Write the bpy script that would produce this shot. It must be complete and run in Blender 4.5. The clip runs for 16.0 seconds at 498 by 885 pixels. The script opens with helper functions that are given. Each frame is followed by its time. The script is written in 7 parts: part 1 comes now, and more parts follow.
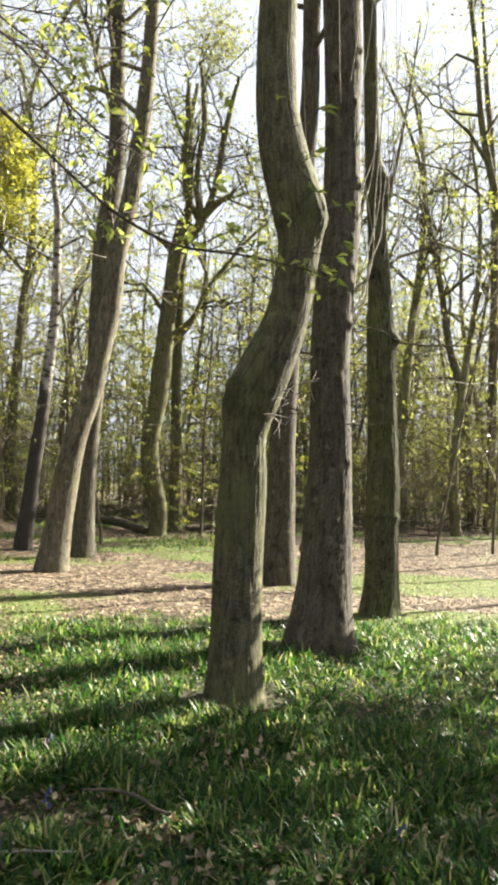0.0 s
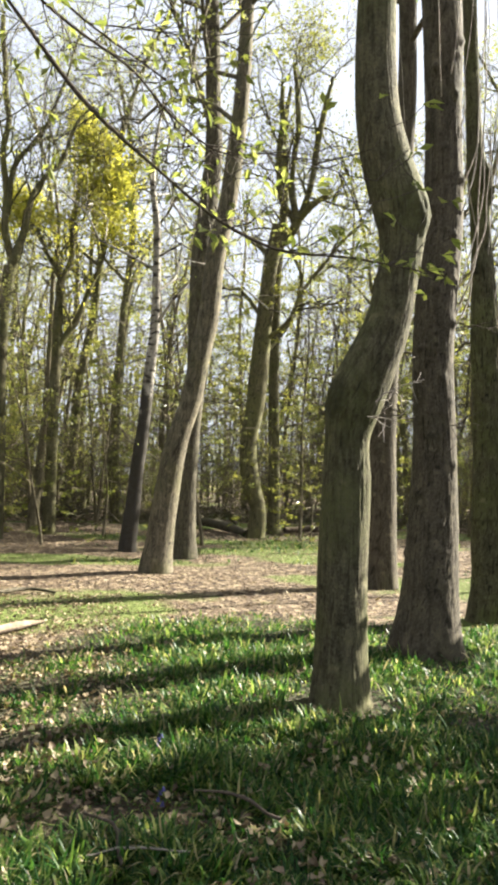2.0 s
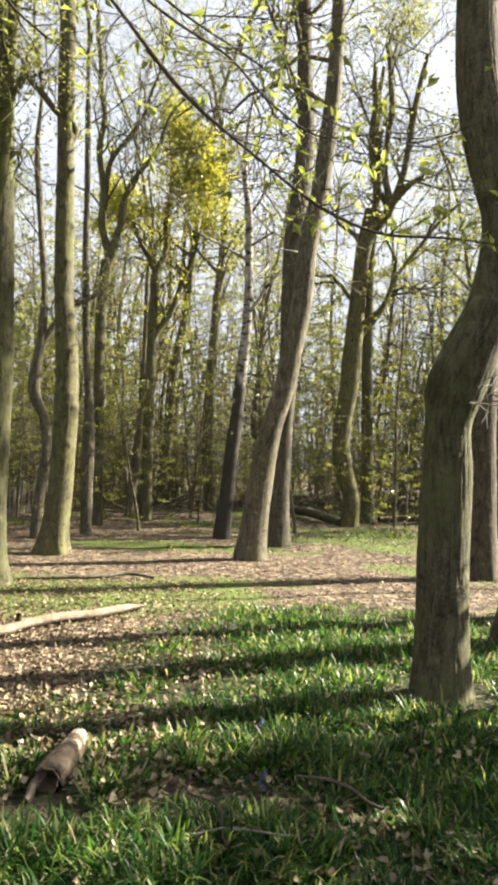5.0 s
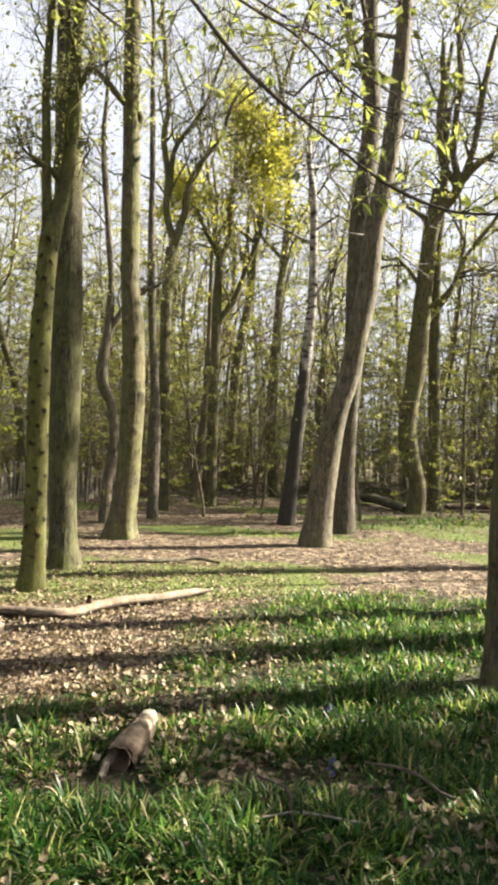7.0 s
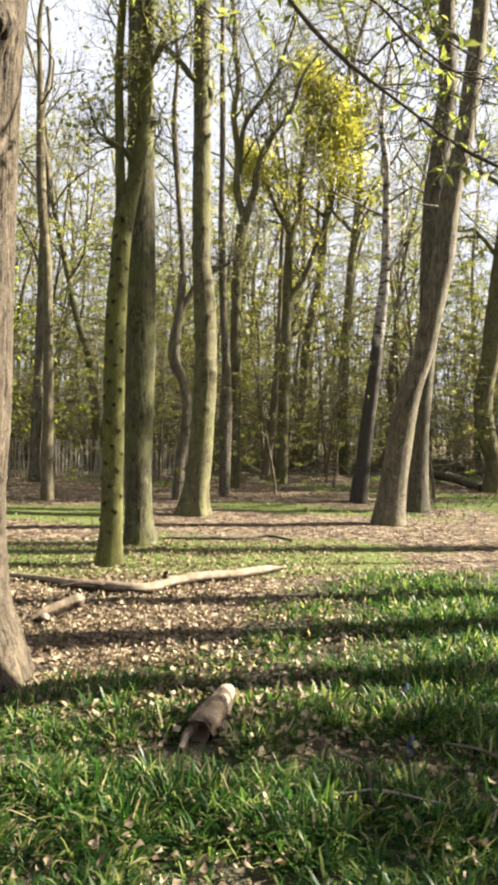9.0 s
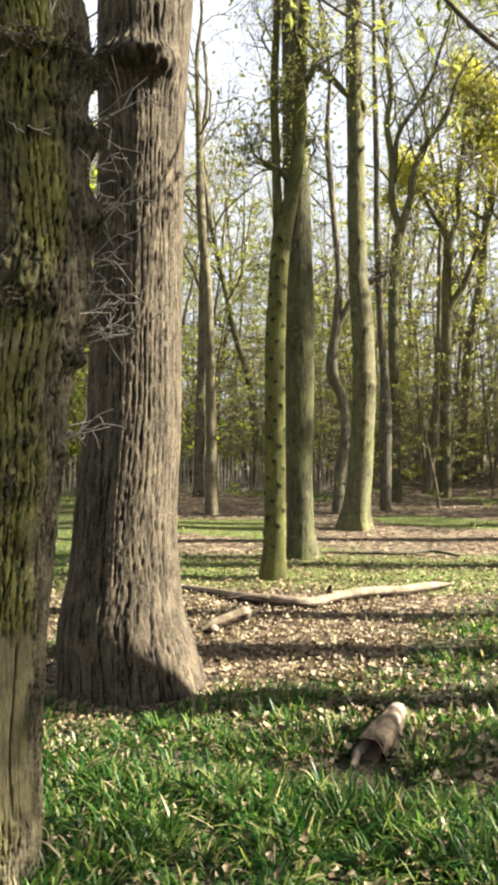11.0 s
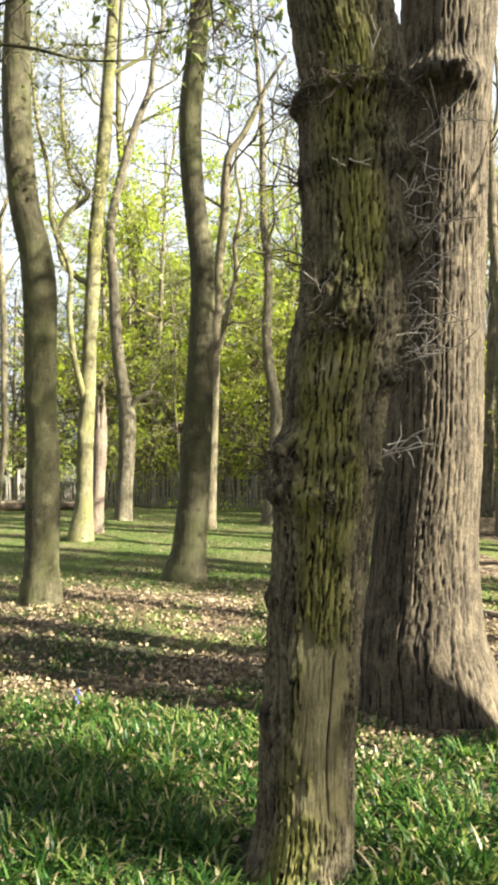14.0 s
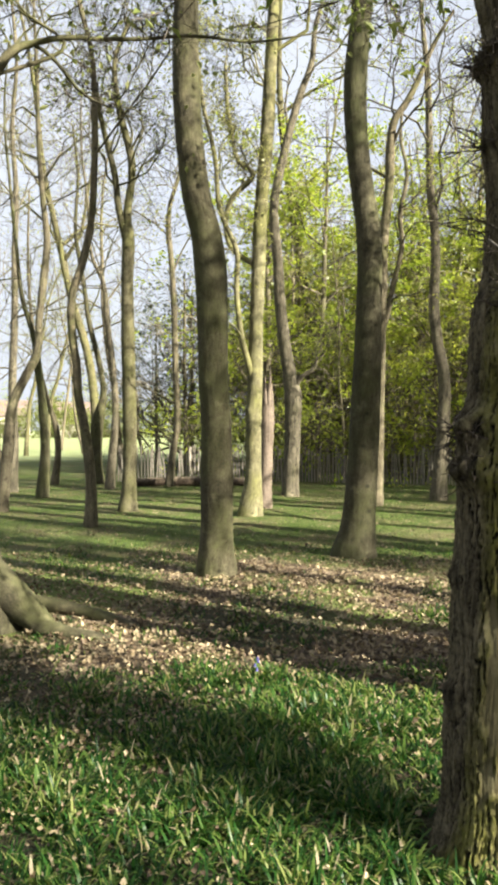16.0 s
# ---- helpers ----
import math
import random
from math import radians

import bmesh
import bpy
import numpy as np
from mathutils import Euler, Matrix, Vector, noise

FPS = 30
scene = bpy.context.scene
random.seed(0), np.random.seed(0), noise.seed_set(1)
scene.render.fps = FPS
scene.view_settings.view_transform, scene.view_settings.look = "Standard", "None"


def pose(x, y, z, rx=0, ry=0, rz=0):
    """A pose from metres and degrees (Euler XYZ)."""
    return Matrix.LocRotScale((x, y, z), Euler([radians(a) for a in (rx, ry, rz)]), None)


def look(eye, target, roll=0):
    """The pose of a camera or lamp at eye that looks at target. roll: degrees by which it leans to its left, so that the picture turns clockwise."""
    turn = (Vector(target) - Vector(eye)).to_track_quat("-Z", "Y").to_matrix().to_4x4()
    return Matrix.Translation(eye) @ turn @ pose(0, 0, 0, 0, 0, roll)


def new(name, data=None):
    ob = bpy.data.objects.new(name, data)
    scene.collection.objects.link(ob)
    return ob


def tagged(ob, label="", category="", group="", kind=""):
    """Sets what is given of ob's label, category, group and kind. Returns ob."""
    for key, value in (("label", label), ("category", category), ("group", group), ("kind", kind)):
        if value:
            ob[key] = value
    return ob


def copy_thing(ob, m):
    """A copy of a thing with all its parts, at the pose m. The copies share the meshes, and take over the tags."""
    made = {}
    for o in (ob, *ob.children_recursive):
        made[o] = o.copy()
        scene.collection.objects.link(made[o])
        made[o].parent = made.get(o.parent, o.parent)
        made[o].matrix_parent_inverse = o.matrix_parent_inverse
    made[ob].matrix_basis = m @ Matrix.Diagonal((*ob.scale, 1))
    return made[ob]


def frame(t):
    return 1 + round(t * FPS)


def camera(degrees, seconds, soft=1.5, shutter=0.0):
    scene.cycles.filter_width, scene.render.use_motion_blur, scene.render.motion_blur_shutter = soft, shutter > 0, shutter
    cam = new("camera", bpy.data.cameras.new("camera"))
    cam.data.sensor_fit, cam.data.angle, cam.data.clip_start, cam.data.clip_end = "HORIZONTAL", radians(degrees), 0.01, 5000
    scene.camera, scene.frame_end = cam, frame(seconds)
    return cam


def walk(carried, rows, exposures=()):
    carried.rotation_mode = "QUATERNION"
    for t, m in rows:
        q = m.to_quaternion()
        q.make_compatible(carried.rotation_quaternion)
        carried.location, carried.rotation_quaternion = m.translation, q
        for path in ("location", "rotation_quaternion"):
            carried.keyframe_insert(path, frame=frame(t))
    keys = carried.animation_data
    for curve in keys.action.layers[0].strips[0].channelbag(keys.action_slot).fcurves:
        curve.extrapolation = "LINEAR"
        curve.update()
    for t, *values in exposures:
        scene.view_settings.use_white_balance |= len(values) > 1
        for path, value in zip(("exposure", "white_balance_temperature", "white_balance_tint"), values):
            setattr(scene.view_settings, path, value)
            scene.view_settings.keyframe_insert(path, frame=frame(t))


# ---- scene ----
cam = camera(36.50, 16.0, soft=3.8)
# seconds, eye, then yaw to the left, pitch up and roll in degrees
ROWS = [
    (0.0, 0.094, 0.111, 1.496, 0.00, 2.91, 1.69),
    (0.5, 0.091, 0.113, 1.502, 0.45, 2.63, 2.14),
    (1.0, 0.072, 0.125, 1.498, 3.06, 2.86, 1.97),
    (1.5, 0.058, 0.121, 1.504, 5.80, 3.01, 1.86),
    (2.0, 0.048, 0.114, 1.508, 7.29, 2.85, 1.41),
    (2.5, 0.042, 0.109, 1.511, 8.60, 2.82, 1.08),
    (3.0, 0.033, 0.116, 1.502, 9.32, 2.65, 1.30),
    (3.5, 0.024, 0.114, 1.501, 10.41, 2.36, 1.25),
    (3.7, 0.022, 0.114, 1.501, 10.91, 2.33, 1.25),
    (5.8, 0.000, 0.115, 1.498, 15.75, 1.19, 1.49),
    (6.0, -0.002, 0.115, 1.497, 16.13, 0.99, 1.49),
    (6.5, -0.014, 0.119, 1.496, 18.12, 0.77, 1.72),
    (7.0, -0.019, 0.126, 1.492, 18.96, 0.69, 1.47),
    (7.5, -0.027, 0.124, 1.492, 19.76, 0.62, 1.45),
    (8.0, -0.035, 0.125, 1.491, 20.79, 0.36, 1.60),
    (8.5, -0.041, 0.133, 1.492, 21.34, -0.24, 1.44),
    (9.0, -0.052, 0.120, 1.495, 24.21, -1.14, 1.27),
    (9.5, -0.069, 0.108, 1.496, 28.80, -1.07, 0.96),
    (9.7, -0.070, 0.107, 1.496, 30.90, -1.01, 0.96),
    (11.8, -0.087, 0.094, 1.495, 37.73, -0.37, -0.26),
    (12.0, -0.088, 0.093, 1.495, 38.63, -0.57, -0.26),
    (12.5, -0.112, 0.078, 1.495, 43.25, -0.89, 0.06),
    (13.0, -0.125, 0.054, 1.500, 49.33, -0.49, -0.15),
    (13.5, -0.141, 0.014, 1.500, 56.24, 0.16, 0.35),
    (14.0, -0.139, -0.013, 1.503, 57.11, 0.94, 0.58),
    (14.5, -0.145, -0.037, 1.498, 59.80, 0.79, -0.39),
    (15.0, -0.147, -0.059, 1.502, 61.06, 1.43, 0.08),
    (15.5, -0.147, -0.072, 1.504, 64.94, 1.25, 0.24),
    (16.0, -0.141, -0.083, 1.503, 69.40, -0.91, -0.01),
]
EXPOSURES = [(0.0, 2.95, 6250.0, 8.0), (6.0, 2.86, 6450.0, 10.5), (9.0, 2.88, 6500.0, 12.0), (12.0, 3.08, 6400.0, 6.5), (13.0, 3.13, 6450.0, 5.5), (15.2, 2.93, 6350.0, 6.0), (16.0, 2.62, 6350.0, 7.5)]  # stops, white balance
walk(cam, [(t, pose(x, y, z, 90 + pitch, 0, yaw) @ pose(0, 0, 0, 0, 0, roll)) for t, x, y, z, yaw, pitch, roll in ROWS], EXPOSURES)

# ---- light ----
SUN_AZ, SUN_EL = radians(56), radians(31)  # to the right of +y, above the horizon
SUN_WAY = Vector((math.sin(SUN_AZ) * math.cos(SUN_EL), math.cos(SUN_AZ) * math.cos(SUN_EL), math.sin(SUN_EL)))
world = bpy.data.worlds.new("spring_sky")
world.use_nodes = True
scene.world = world
sky = world.node_tree.nodes.new("ShaderNodeTexSky")
sky.sky_type, sky.sun_disc = "NISHITA", False
sky.sun_elevation, sky.sun_rotation = SUN_EL, SUN_AZ
sky.air_density, sky.dust_density, sky.ozone_density = 1.0, 4.0, 1.0
haze = world.node_tree.nodes.new("ShaderNodeHueSaturation")
haze.inputs["Saturation"].default_value = 0.6
cloud = world.node_tree.nodes.new("ShaderNodeTexNoise")  # thin high cloud
cloud.inputs["Scale"].default_value, cloud.inputs["Detail"].default_value = 3.0, 5.0
spread = world.node_tree.nodes.new("ShaderNodeMapRange")
spread.inputs["From Min"].default_value, spread.inputs["From Max"].default_value = 0.35, 0.65
spread.inputs["To Min"].default_value, spread.inputs["To Max"].default_value = 0.72, 1.0
veil = world.node_tree.nodes.new("ShaderNodeMix")
veil.data_type = "RGBA"
veil.inputs[7].default_value = (4.35, 4.5, 4.95, 1)
world.node_tree.links.new(cloud.outputs["Fac"], spread.inputs["Value"])
world.node_tree.links.new(spread.outputs["Result"], veil.inputs[0])
world.node_tree.links.new(sky.outputs["Color"], haze.inputs["Color"])
world.node_tree.links.new(haze.outputs["Color"], veil.inputs[6])
world.node_tree.links.new(veil.outputs[2], world.node_tree.nodes["Background"].inputs["Color"])
world.node_tree.nodes["Background"].inputs["Strength"].default_value = 0.035
sun_data = bpy.data.lights.new("sun", "SUN")
sun_data.energy, sun_data.angle, sun_data.color = 5.0, radians(0.5), (1.0, 0.91, 0.76)
sun = new("sun", sun_data)
sun.matrix_world = look(SUN_WAY * 60, (0, 0, 0))


# ---- numbers for shapes ----
def lattice_noise(p):
    """Smooth random values between 0 and 1 at the places p."""
    i = np.floor(p).astype(np.int64)
    f = p - i
    f = f * f * (3 - 2 * f)
    total = np.zeros(len(p))
    for dx in (0, 1):
        for dy in (0, 1):
            for dz in (0, 1):
                h = ((i[:, 0] + dx) * 374761393 + (i[:, 1] + dy) * 668265263 + (i[:, 2] + dz) * 1440662683) & 0xFFFFFFFF
                h = ((h ^ (h >> 13)) * 1274126177) & 0xFFFFFFFF
                h = (h ^ (h >> 16)) & 0xFFFFFFFF
                w = (f[:, 0] if dx else 1 - f[:, 0]) * (f[:, 1] if dy else 1 - f[:, 1]) * (f[:, 2] if dz else 1 - f[:, 2])
                total += w * (h / 4294967295.0)
    return total


def flat_noise(x, y, scale, seed=0.0):
    return lattice_noise(np.stack([x * scale + seed, y * scale - seed, np.full(len(x), seed + 0.5)], -1))


def make_mesh(name, verts, quads=(), tris=(), smooth=True):
    """A mesh from arrays of corners, four-sided and three-sided faces."""
    me = bpy.data.meshes.new(name)
    verts = np.asarray(verts, np.float32).reshape(-1, 3)
    quads = np.asarray(quads, np.int32).reshape(-1, 4)
    tris = np.asarray(tris, np.int32).reshape(-1, 3)
    me.vertices.add(len(verts))
    me.vertices.foreach_set("co", verts.ravel())
    loops = np.concatenate([quads.ravel(), tris.ravel()])
    me.loops.add(len(loops))
    me.loops.foreach_set("vertex_index", loops)
    starts = np.concatenate([np.arange(len(quads)) * 4, len(quads) * 4 + np.arange(len(tris)) * 3]).astype(np.int32)
    me.polygons.add(len(starts))
    me.polygons.foreach_set("loop_start", starts)
    me.polygons.foreach_set("use_smooth", np.full(len(starts), smooth, bool))
    me.update(calc_edges=True)
    return me


def part(name, me, material, parent=None, label="", kind=""):
    """One mesh object under a thing, or at top level."""
    if not me.materials:
        me.materials.append(material)
    ob = new(name, me)
    ob.parent = parent
    return tagged(ob, label=label, kind=kind)


def base_of(name, x, y, z=0.0):
    ob = new(name)
    ob.location = (x, y, z)
    ob.empty_display_size = 0.2
    return ob


def smooth_line(line, step):
    """Points about a step apart on a smooth curve through the points (x, y, z, radius) of a line."""
    a = np.asarray(line, float)
    gaps = np.linalg.norm(np.diff(a[:, :3], axis=0), axis=1)
    s = np.concatenate([[0], np.cumsum(gaps)])
    slope = np.gradient(a, s, axis=0) if len(a) > 2 else np.repeat((a[1:] - a[:1]) / s[1], 2, 0)
    u = np.linspace(0, s[-1], max(3, int(s[-1] / step) + 1))
    k = np.clip(np.searchsorted(s, u, "right") - 1, 0, len(a) - 2)
    h = gaps[k][:, None]
    w = ((u - s[k]) / gaps[k])[:, None]
    out = (2 * w**3 - 3 * w**2 + 1) * a[k] + (w**3 - 2 * w**2 + w) * h * slope[k] + (3 * w**2 - 2 * w**3) * a[k + 1] + (w**3 - w**2) * h * slope[k + 1]
    out[:, 3] = np.maximum(out[:, 3], 0.002)
    return out


def extend(line, top, lean=(0.0, 0.0), thin=0.4):
    """The line led on upwards to a height."""
    line = [tuple(p) for p in line]
    x, y, z, r = line[-1]
    if top <= z + 0.3:
        return line
    gone = np.asarray(line[-1][:3]) - np.asarray(line[-3][:3])
    gone = gone / max(gone[2], 0.2)
    n = max(3, int((top - z) / 1.3))
    for i in range(1, n + 1):
        up = (top - z) * i / n
        fade = 1.2 * (1 - math.exp(-up / 1.2))
        wave = 0.09 * math.sin(1.7 * up + z + x)
        line.append((x + gone[0] * fade + lean[0] * up + wave, y + gone[1] * fade + lean[1] * up + wave * 0.6, z + up, r * (1 - (1 - thin) * i / n)))
    return line


def tube_batch(lines, sides):
    """One set of corners and faces for many thin tubes; a line is an array of (x, y, z, radius)."""
    verts, quads, count = [], [], 0
    by_length = {}
    for ln in lines:
        by_length.setdefault(len(ln), []).append(ln)
    ring = np.arange(sides) * 2 * math.pi / sides
    for n, group in by_length.items():
        a = np.asarray(group, float)
        t = np.gradient(a[:, :, :3], axis=1)
        t /= np.linalg.norm(t, axis=2, keepdims=True) + 1e-9
        whole = a[:, -1, :3] - a[:, 0, :3]
        ref = np.where((np.abs(whole[:, 2]) > 0.7 * np.linalg.norm(whole, axis=1))[:, None], (1.0, 0, 0), (0, 0, 1.0))
        n1 = np.cross(t, ref[:, None, :])
        n1 /= np.linalg.norm(n1, axis=2, keepdims=True) + 1e-9
        n2 = np.cross(t, n1)
        v = a[:, :, None, :3] + a[:, :, None, 3:] * (np.cos(ring)[:, None] * n1[:, :, None] + np.sin(ring)[:, None] * n2[:, :, None])
        m = len(group)
        idx = count + np.arange(m * n * sides).reshape(m, n, sides)
        nxt = np.roll(idx, -1, axis=2)
        q = np.stack([idx[:, :-1], idx[:, 1:], nxt[:, 1:], nxt[:, :-1]], -1)
        verts.append(v.reshape(-1, 3))
        quads.append(q.reshape(-1, 4))
        count += m * n * sides
    if not verts:
        return np.zeros((0, 3)), np.zeros((0, 4), np.int32)
    return np.concatenate(verts), np.concatenate(quads)


def bark_tube(line, sides, step, seed, flare=0.35, flare_h=0.35, lobes=5, ridge=0.008, freq=26.0, lump=0.05, bumps=(), smooth_patch=None, origin=(0, 0, 0), fine_top=99.0, plate=(0.03, 0.14), dark_knots=1.0):
    """A trunk with root flare, lumps, burrs and furrowed bark. Gives corners, faces and how bare each corner is."""
    a = smooth_line(line, step)
    above = a[:, 2] > fine_top
    if above.sum() > 2:
        a = np.concatenate([a[~above], a[above][1 : -1 : max(1, int(0.2 / step))], a[-1:]])
    n = len(a)
    c, r = a[:, :3], a[:, 3]
    t = np.gradient(c, axis=0)
    t /= np.linalg.norm(t, axis=1, keepdims=True)
    n1 = np.cross(t, (0.0, 1.0, 0.0) if np.abs(t[:, 2]).mean() > 0.5 else (0.0, 0.0, 1.0))
    n1 /= np.linalg.norm(n1, axis=1, keepdims=True)
    n2 = np.cross(t, n1)
    th = np.arange(sides) * 2 * math.pi / sides
    ct, st = np.cos(th), np.sin(th)
    rad = np.repeat(r[:, None], sides, 1)
    z = np.repeat((c[:, 2] - c[0, 2])[:, None], sides, 1)
    along = np.concatenate([[0], np.cumsum(np.linalg.norm(np.diff(c, axis=0), axis=1))])[:, None] + 0 * rad
    dirs = ct[None, :, None] * n1[:, None] + st[None, :, None] * n2[:, None]
    if flare:
        lobe = 0.55 + 0.45 * np.cos(lobes * th + seed)[None] * (0.6 + 0.4 * np.cos(2 * th + 2 * seed)[None])
        rad = rad * (1 + flare * np.exp(-z / flare_h) * lobe)
    rad0 = np.repeat(r[:, None], sides, 1)
    q = np.stack([(rad0 * ct).ravel() * 4, (rad0 * st).ravel() * 4, along.ravel() * 1.6 + seed * 7.3], -1)
    rad = rad * (1 + lump * (2 * lattice_noise(q).reshape(rad.shape) - 1))
    bare, crest = np.zeros(rad.shape), np.full(rad.size, 0.8)
    if smooth_patch:
        way, z0, z1, wide = smooth_patch
        ragged = (lattice_noise(q * 5) + 0.6 * lattice_noise(q * (16, 16, 11)) - 0.8).reshape(rad.shape)
        edge = np.minimum(np.minimum((dirs @ np.asarray(way) - wide) * 1.6, (c[:, 2:3] - z0) * 3.0), (z1 - c[:, 2:3]) * 2.6)
        bare = np.clip((edge + 0.55 * ragged) * 7, 0, 1)
    if ridge:
        rm = r[: max(2, n // 2)].mean()
        around = max(7, int(2 * math.pi * rm / max(plate[0], 3.4 * 2 * math.pi * rm / sides)))
        turn = np.stack([(ct[None] + 0 * rad).ravel(), (st[None] + 0 * rad).ravel()], -1) * around / (2 * math.pi)
        rise = along.ravel() / plate[1]
        waver = lattice_noise(np.column_stack([turn * 0.55, rise * 0.55 + seed])) - 0.5
        jagged = lattice_noise(np.column_stack([turn * 2.2 + 40, rise * 3.1 + seed])) - 0.5
        shreds = lattice_noise(np.column_stack([turn * 4.5 + 80, rise * 9.0 + seed])) - 0.5
        sway = lattice_noise(np.column_stack([turn * 0.6 + 17, rise * 0.5 + seed + 9])) - 0.5
        count = max(5, int(around * 0.7))
        lap = (th[None] / (2 * math.pi) + 0 * rad).ravel() * count
        left = lap + 0.3 * rise + 2.0 * waver + 0.5 * jagged + 0.34 * shreds
        right = lap - 0.3 * rise + 2.0 * sway - 0.5 * jagged + 0.34 * shreds
        deep = lattice_noise(np.column_stack([turn * 0.8 + 55, rise * 1.3 + seed]))
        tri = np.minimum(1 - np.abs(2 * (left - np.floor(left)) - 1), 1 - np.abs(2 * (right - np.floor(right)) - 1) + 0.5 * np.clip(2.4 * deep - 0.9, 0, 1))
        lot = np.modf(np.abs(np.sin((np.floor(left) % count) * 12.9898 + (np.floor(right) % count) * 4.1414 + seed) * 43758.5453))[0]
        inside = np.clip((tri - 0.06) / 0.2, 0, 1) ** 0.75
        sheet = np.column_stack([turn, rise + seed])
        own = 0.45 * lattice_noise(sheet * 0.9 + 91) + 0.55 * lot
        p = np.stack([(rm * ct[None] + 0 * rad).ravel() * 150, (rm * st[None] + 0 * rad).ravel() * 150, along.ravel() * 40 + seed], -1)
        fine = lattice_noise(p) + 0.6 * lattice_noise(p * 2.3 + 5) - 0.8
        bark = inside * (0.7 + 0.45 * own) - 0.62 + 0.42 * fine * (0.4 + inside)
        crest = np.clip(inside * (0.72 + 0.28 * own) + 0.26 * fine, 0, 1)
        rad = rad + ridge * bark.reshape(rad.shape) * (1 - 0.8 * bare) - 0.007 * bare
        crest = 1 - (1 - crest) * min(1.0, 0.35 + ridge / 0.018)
        crest = np.maximum(crest, 0.9 * bare.ravel())
        if smooth_patch:
            turn = np.cross(np.asarray(way), (0, 0, 1.0))
            seam = np.abs((dirs @ turn) * rad0 + 0.012 + 0.016 * (lattice_noise(q * (0, 0, 2.0)).reshape(rad.shape) - 0.5))
            slit = np.exp(-((seam / 0.004) ** 2)) * bare
            rad = rad - 0.009 * slit
            crest = np.minimum(crest, 1 - 0.95 * slit.ravel())
    for way, bz, size, wide, tall in bumps:
        w = np.asarray(way, float)
        if np.linalg.norm(w) > 0:
            off = np.arccos(np.clip(dirs @ (w / np.linalg.norm(w)), -1, 1)) * rad0
        else:
            off = 0 * rad
        wobble = lattice_noise(q * 6 + bz).reshape(rad.shape)
        knots = lattice_noise(q * 19 + bz).reshape(rad.shape)
        reach = np.exp(-((off / wide) ** 2) - ((c[:, 2:3] - bz + 0.05 * (wobble - 0.5)) / tall) ** 2)
        rad = rad + size * (0.1 + 0.9 * wobble + 0.9 * knots) * reach
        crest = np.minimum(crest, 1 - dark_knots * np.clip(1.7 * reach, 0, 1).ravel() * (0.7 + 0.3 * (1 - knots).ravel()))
    v = c[:, None] + rad[:, :, None] * dirs - np.asarray(origin)
    idx = np.arange(n * sides).reshape(n, sides)
    nxt = np.roll(idx, -1, 1)
    quads = np.stack([idx[:-1], nxt[:-1], nxt[1:], idx[1:]], -1).reshape(-1, 4)
    return v.reshape(-1, 3), quads, bare.ravel(), crest.ravel()


def leaf_batch(places, ways, sizes, gen, droop=0.25, wide=0.55):
    """Folded four-cornered leaves: corners and faces."""
    places, ways, sizes = np.asarray(places), np.asarray(ways, float), np.asarray(sizes)
    m = len(places)
    ways = ways + gen.normal(0, 0.55, (m, 3)) - (0, 0, droop)
    ways /= np.linalg.norm(ways, axis=1, keepdims=True) + 1e-9
    up = np.asarray((0, 0, 1.0)) + gen.normal(0, 0.6, (m, 3))
    side = np.cross(ways, up)
    side /= np.linalg.norm(side, axis=1, keepdims=True) + 1e-9
    nor = np.cross(side, ways)
    s = sizes[:, None]
    mid = places + ways * s * 0.5
    v = np.stack([places, mid + side * s * wide * 0.5 + nor * s * 0.12, places + ways * s - nor * s * 0.1, mid - side * s * wide * 0.5 + nor * s * 0.12], 1)
    i = np.arange(m)[:, None] * 4
    tris = np.concatenate([i + (0, 1, 2), i + (0, 2, 3)])
    return v.reshape(-1, 3), tris


def curled_batch(places, turn, sizes, gen, flat=1.0):
    """Dry lobed leaves, cupped and curled: corners and faces."""
    m = len(places)
    rows, wide = (0.0, 0.28, 0.64, 1.0), (0.14, 0.72, 0.62, 0.1)
    curl, cup, tip = flat * gen.normal(0.7, 0.8, m), flat * gen.normal(0.4, 0.5, m), flat * gen.normal(0.15, 0.35, m)
    go = np.stack([np.cos(turn), np.sin(turn), tip], -1)
    go /= np.linalg.norm(go, axis=1, keepdims=True)
    side = np.stack([-np.sin(turn), np.cos(turn), flat * gen.normal(0, 0.45, m)], -1)
    up = np.cross(go, side)
    v = np.zeros((m, 4, 3, 3))
    for i in range(4):
        w = wide[i] * gen.uniform(0.45, 1.25, (m, 2)) * 0.55
        mid = go * rows[i] + up * (curl * (rows[i] - 0.4) ** 2)[:, None] + side * gen.normal(0, 0.06, (m, 1))
        v[:, i, 1] = mid
        v[:, i, 0] = mid + side * w[:, :1] + up * ((cup + gen.normal(0, 0.25, m)) * w[:, 0])[:, None]
        v[:, i, 2] = mid - side * w[:, 1:] + up * ((cup + gen.normal(0, 0.25, m)) * w[:, 1])[:, None]
    v = places[:, None, None] + v * sizes[:, None, None, None]
    k = np.arange(m)[:, None] * 12
    quads = np.concatenate([k + (3 * i + j, 3 * i + j + 1, 3 * i + j + 4, 3 * i + j + 3) for i in range(3) for j in range(2)])
    return v.reshape(-1, 3), quads


# ---- materials ----
def fresh(name):
    m = bpy.data.materials.new(name)
    m.use_nodes = True
    return m, m.node_tree, m.node_tree.nodes["Principled BSDF"]


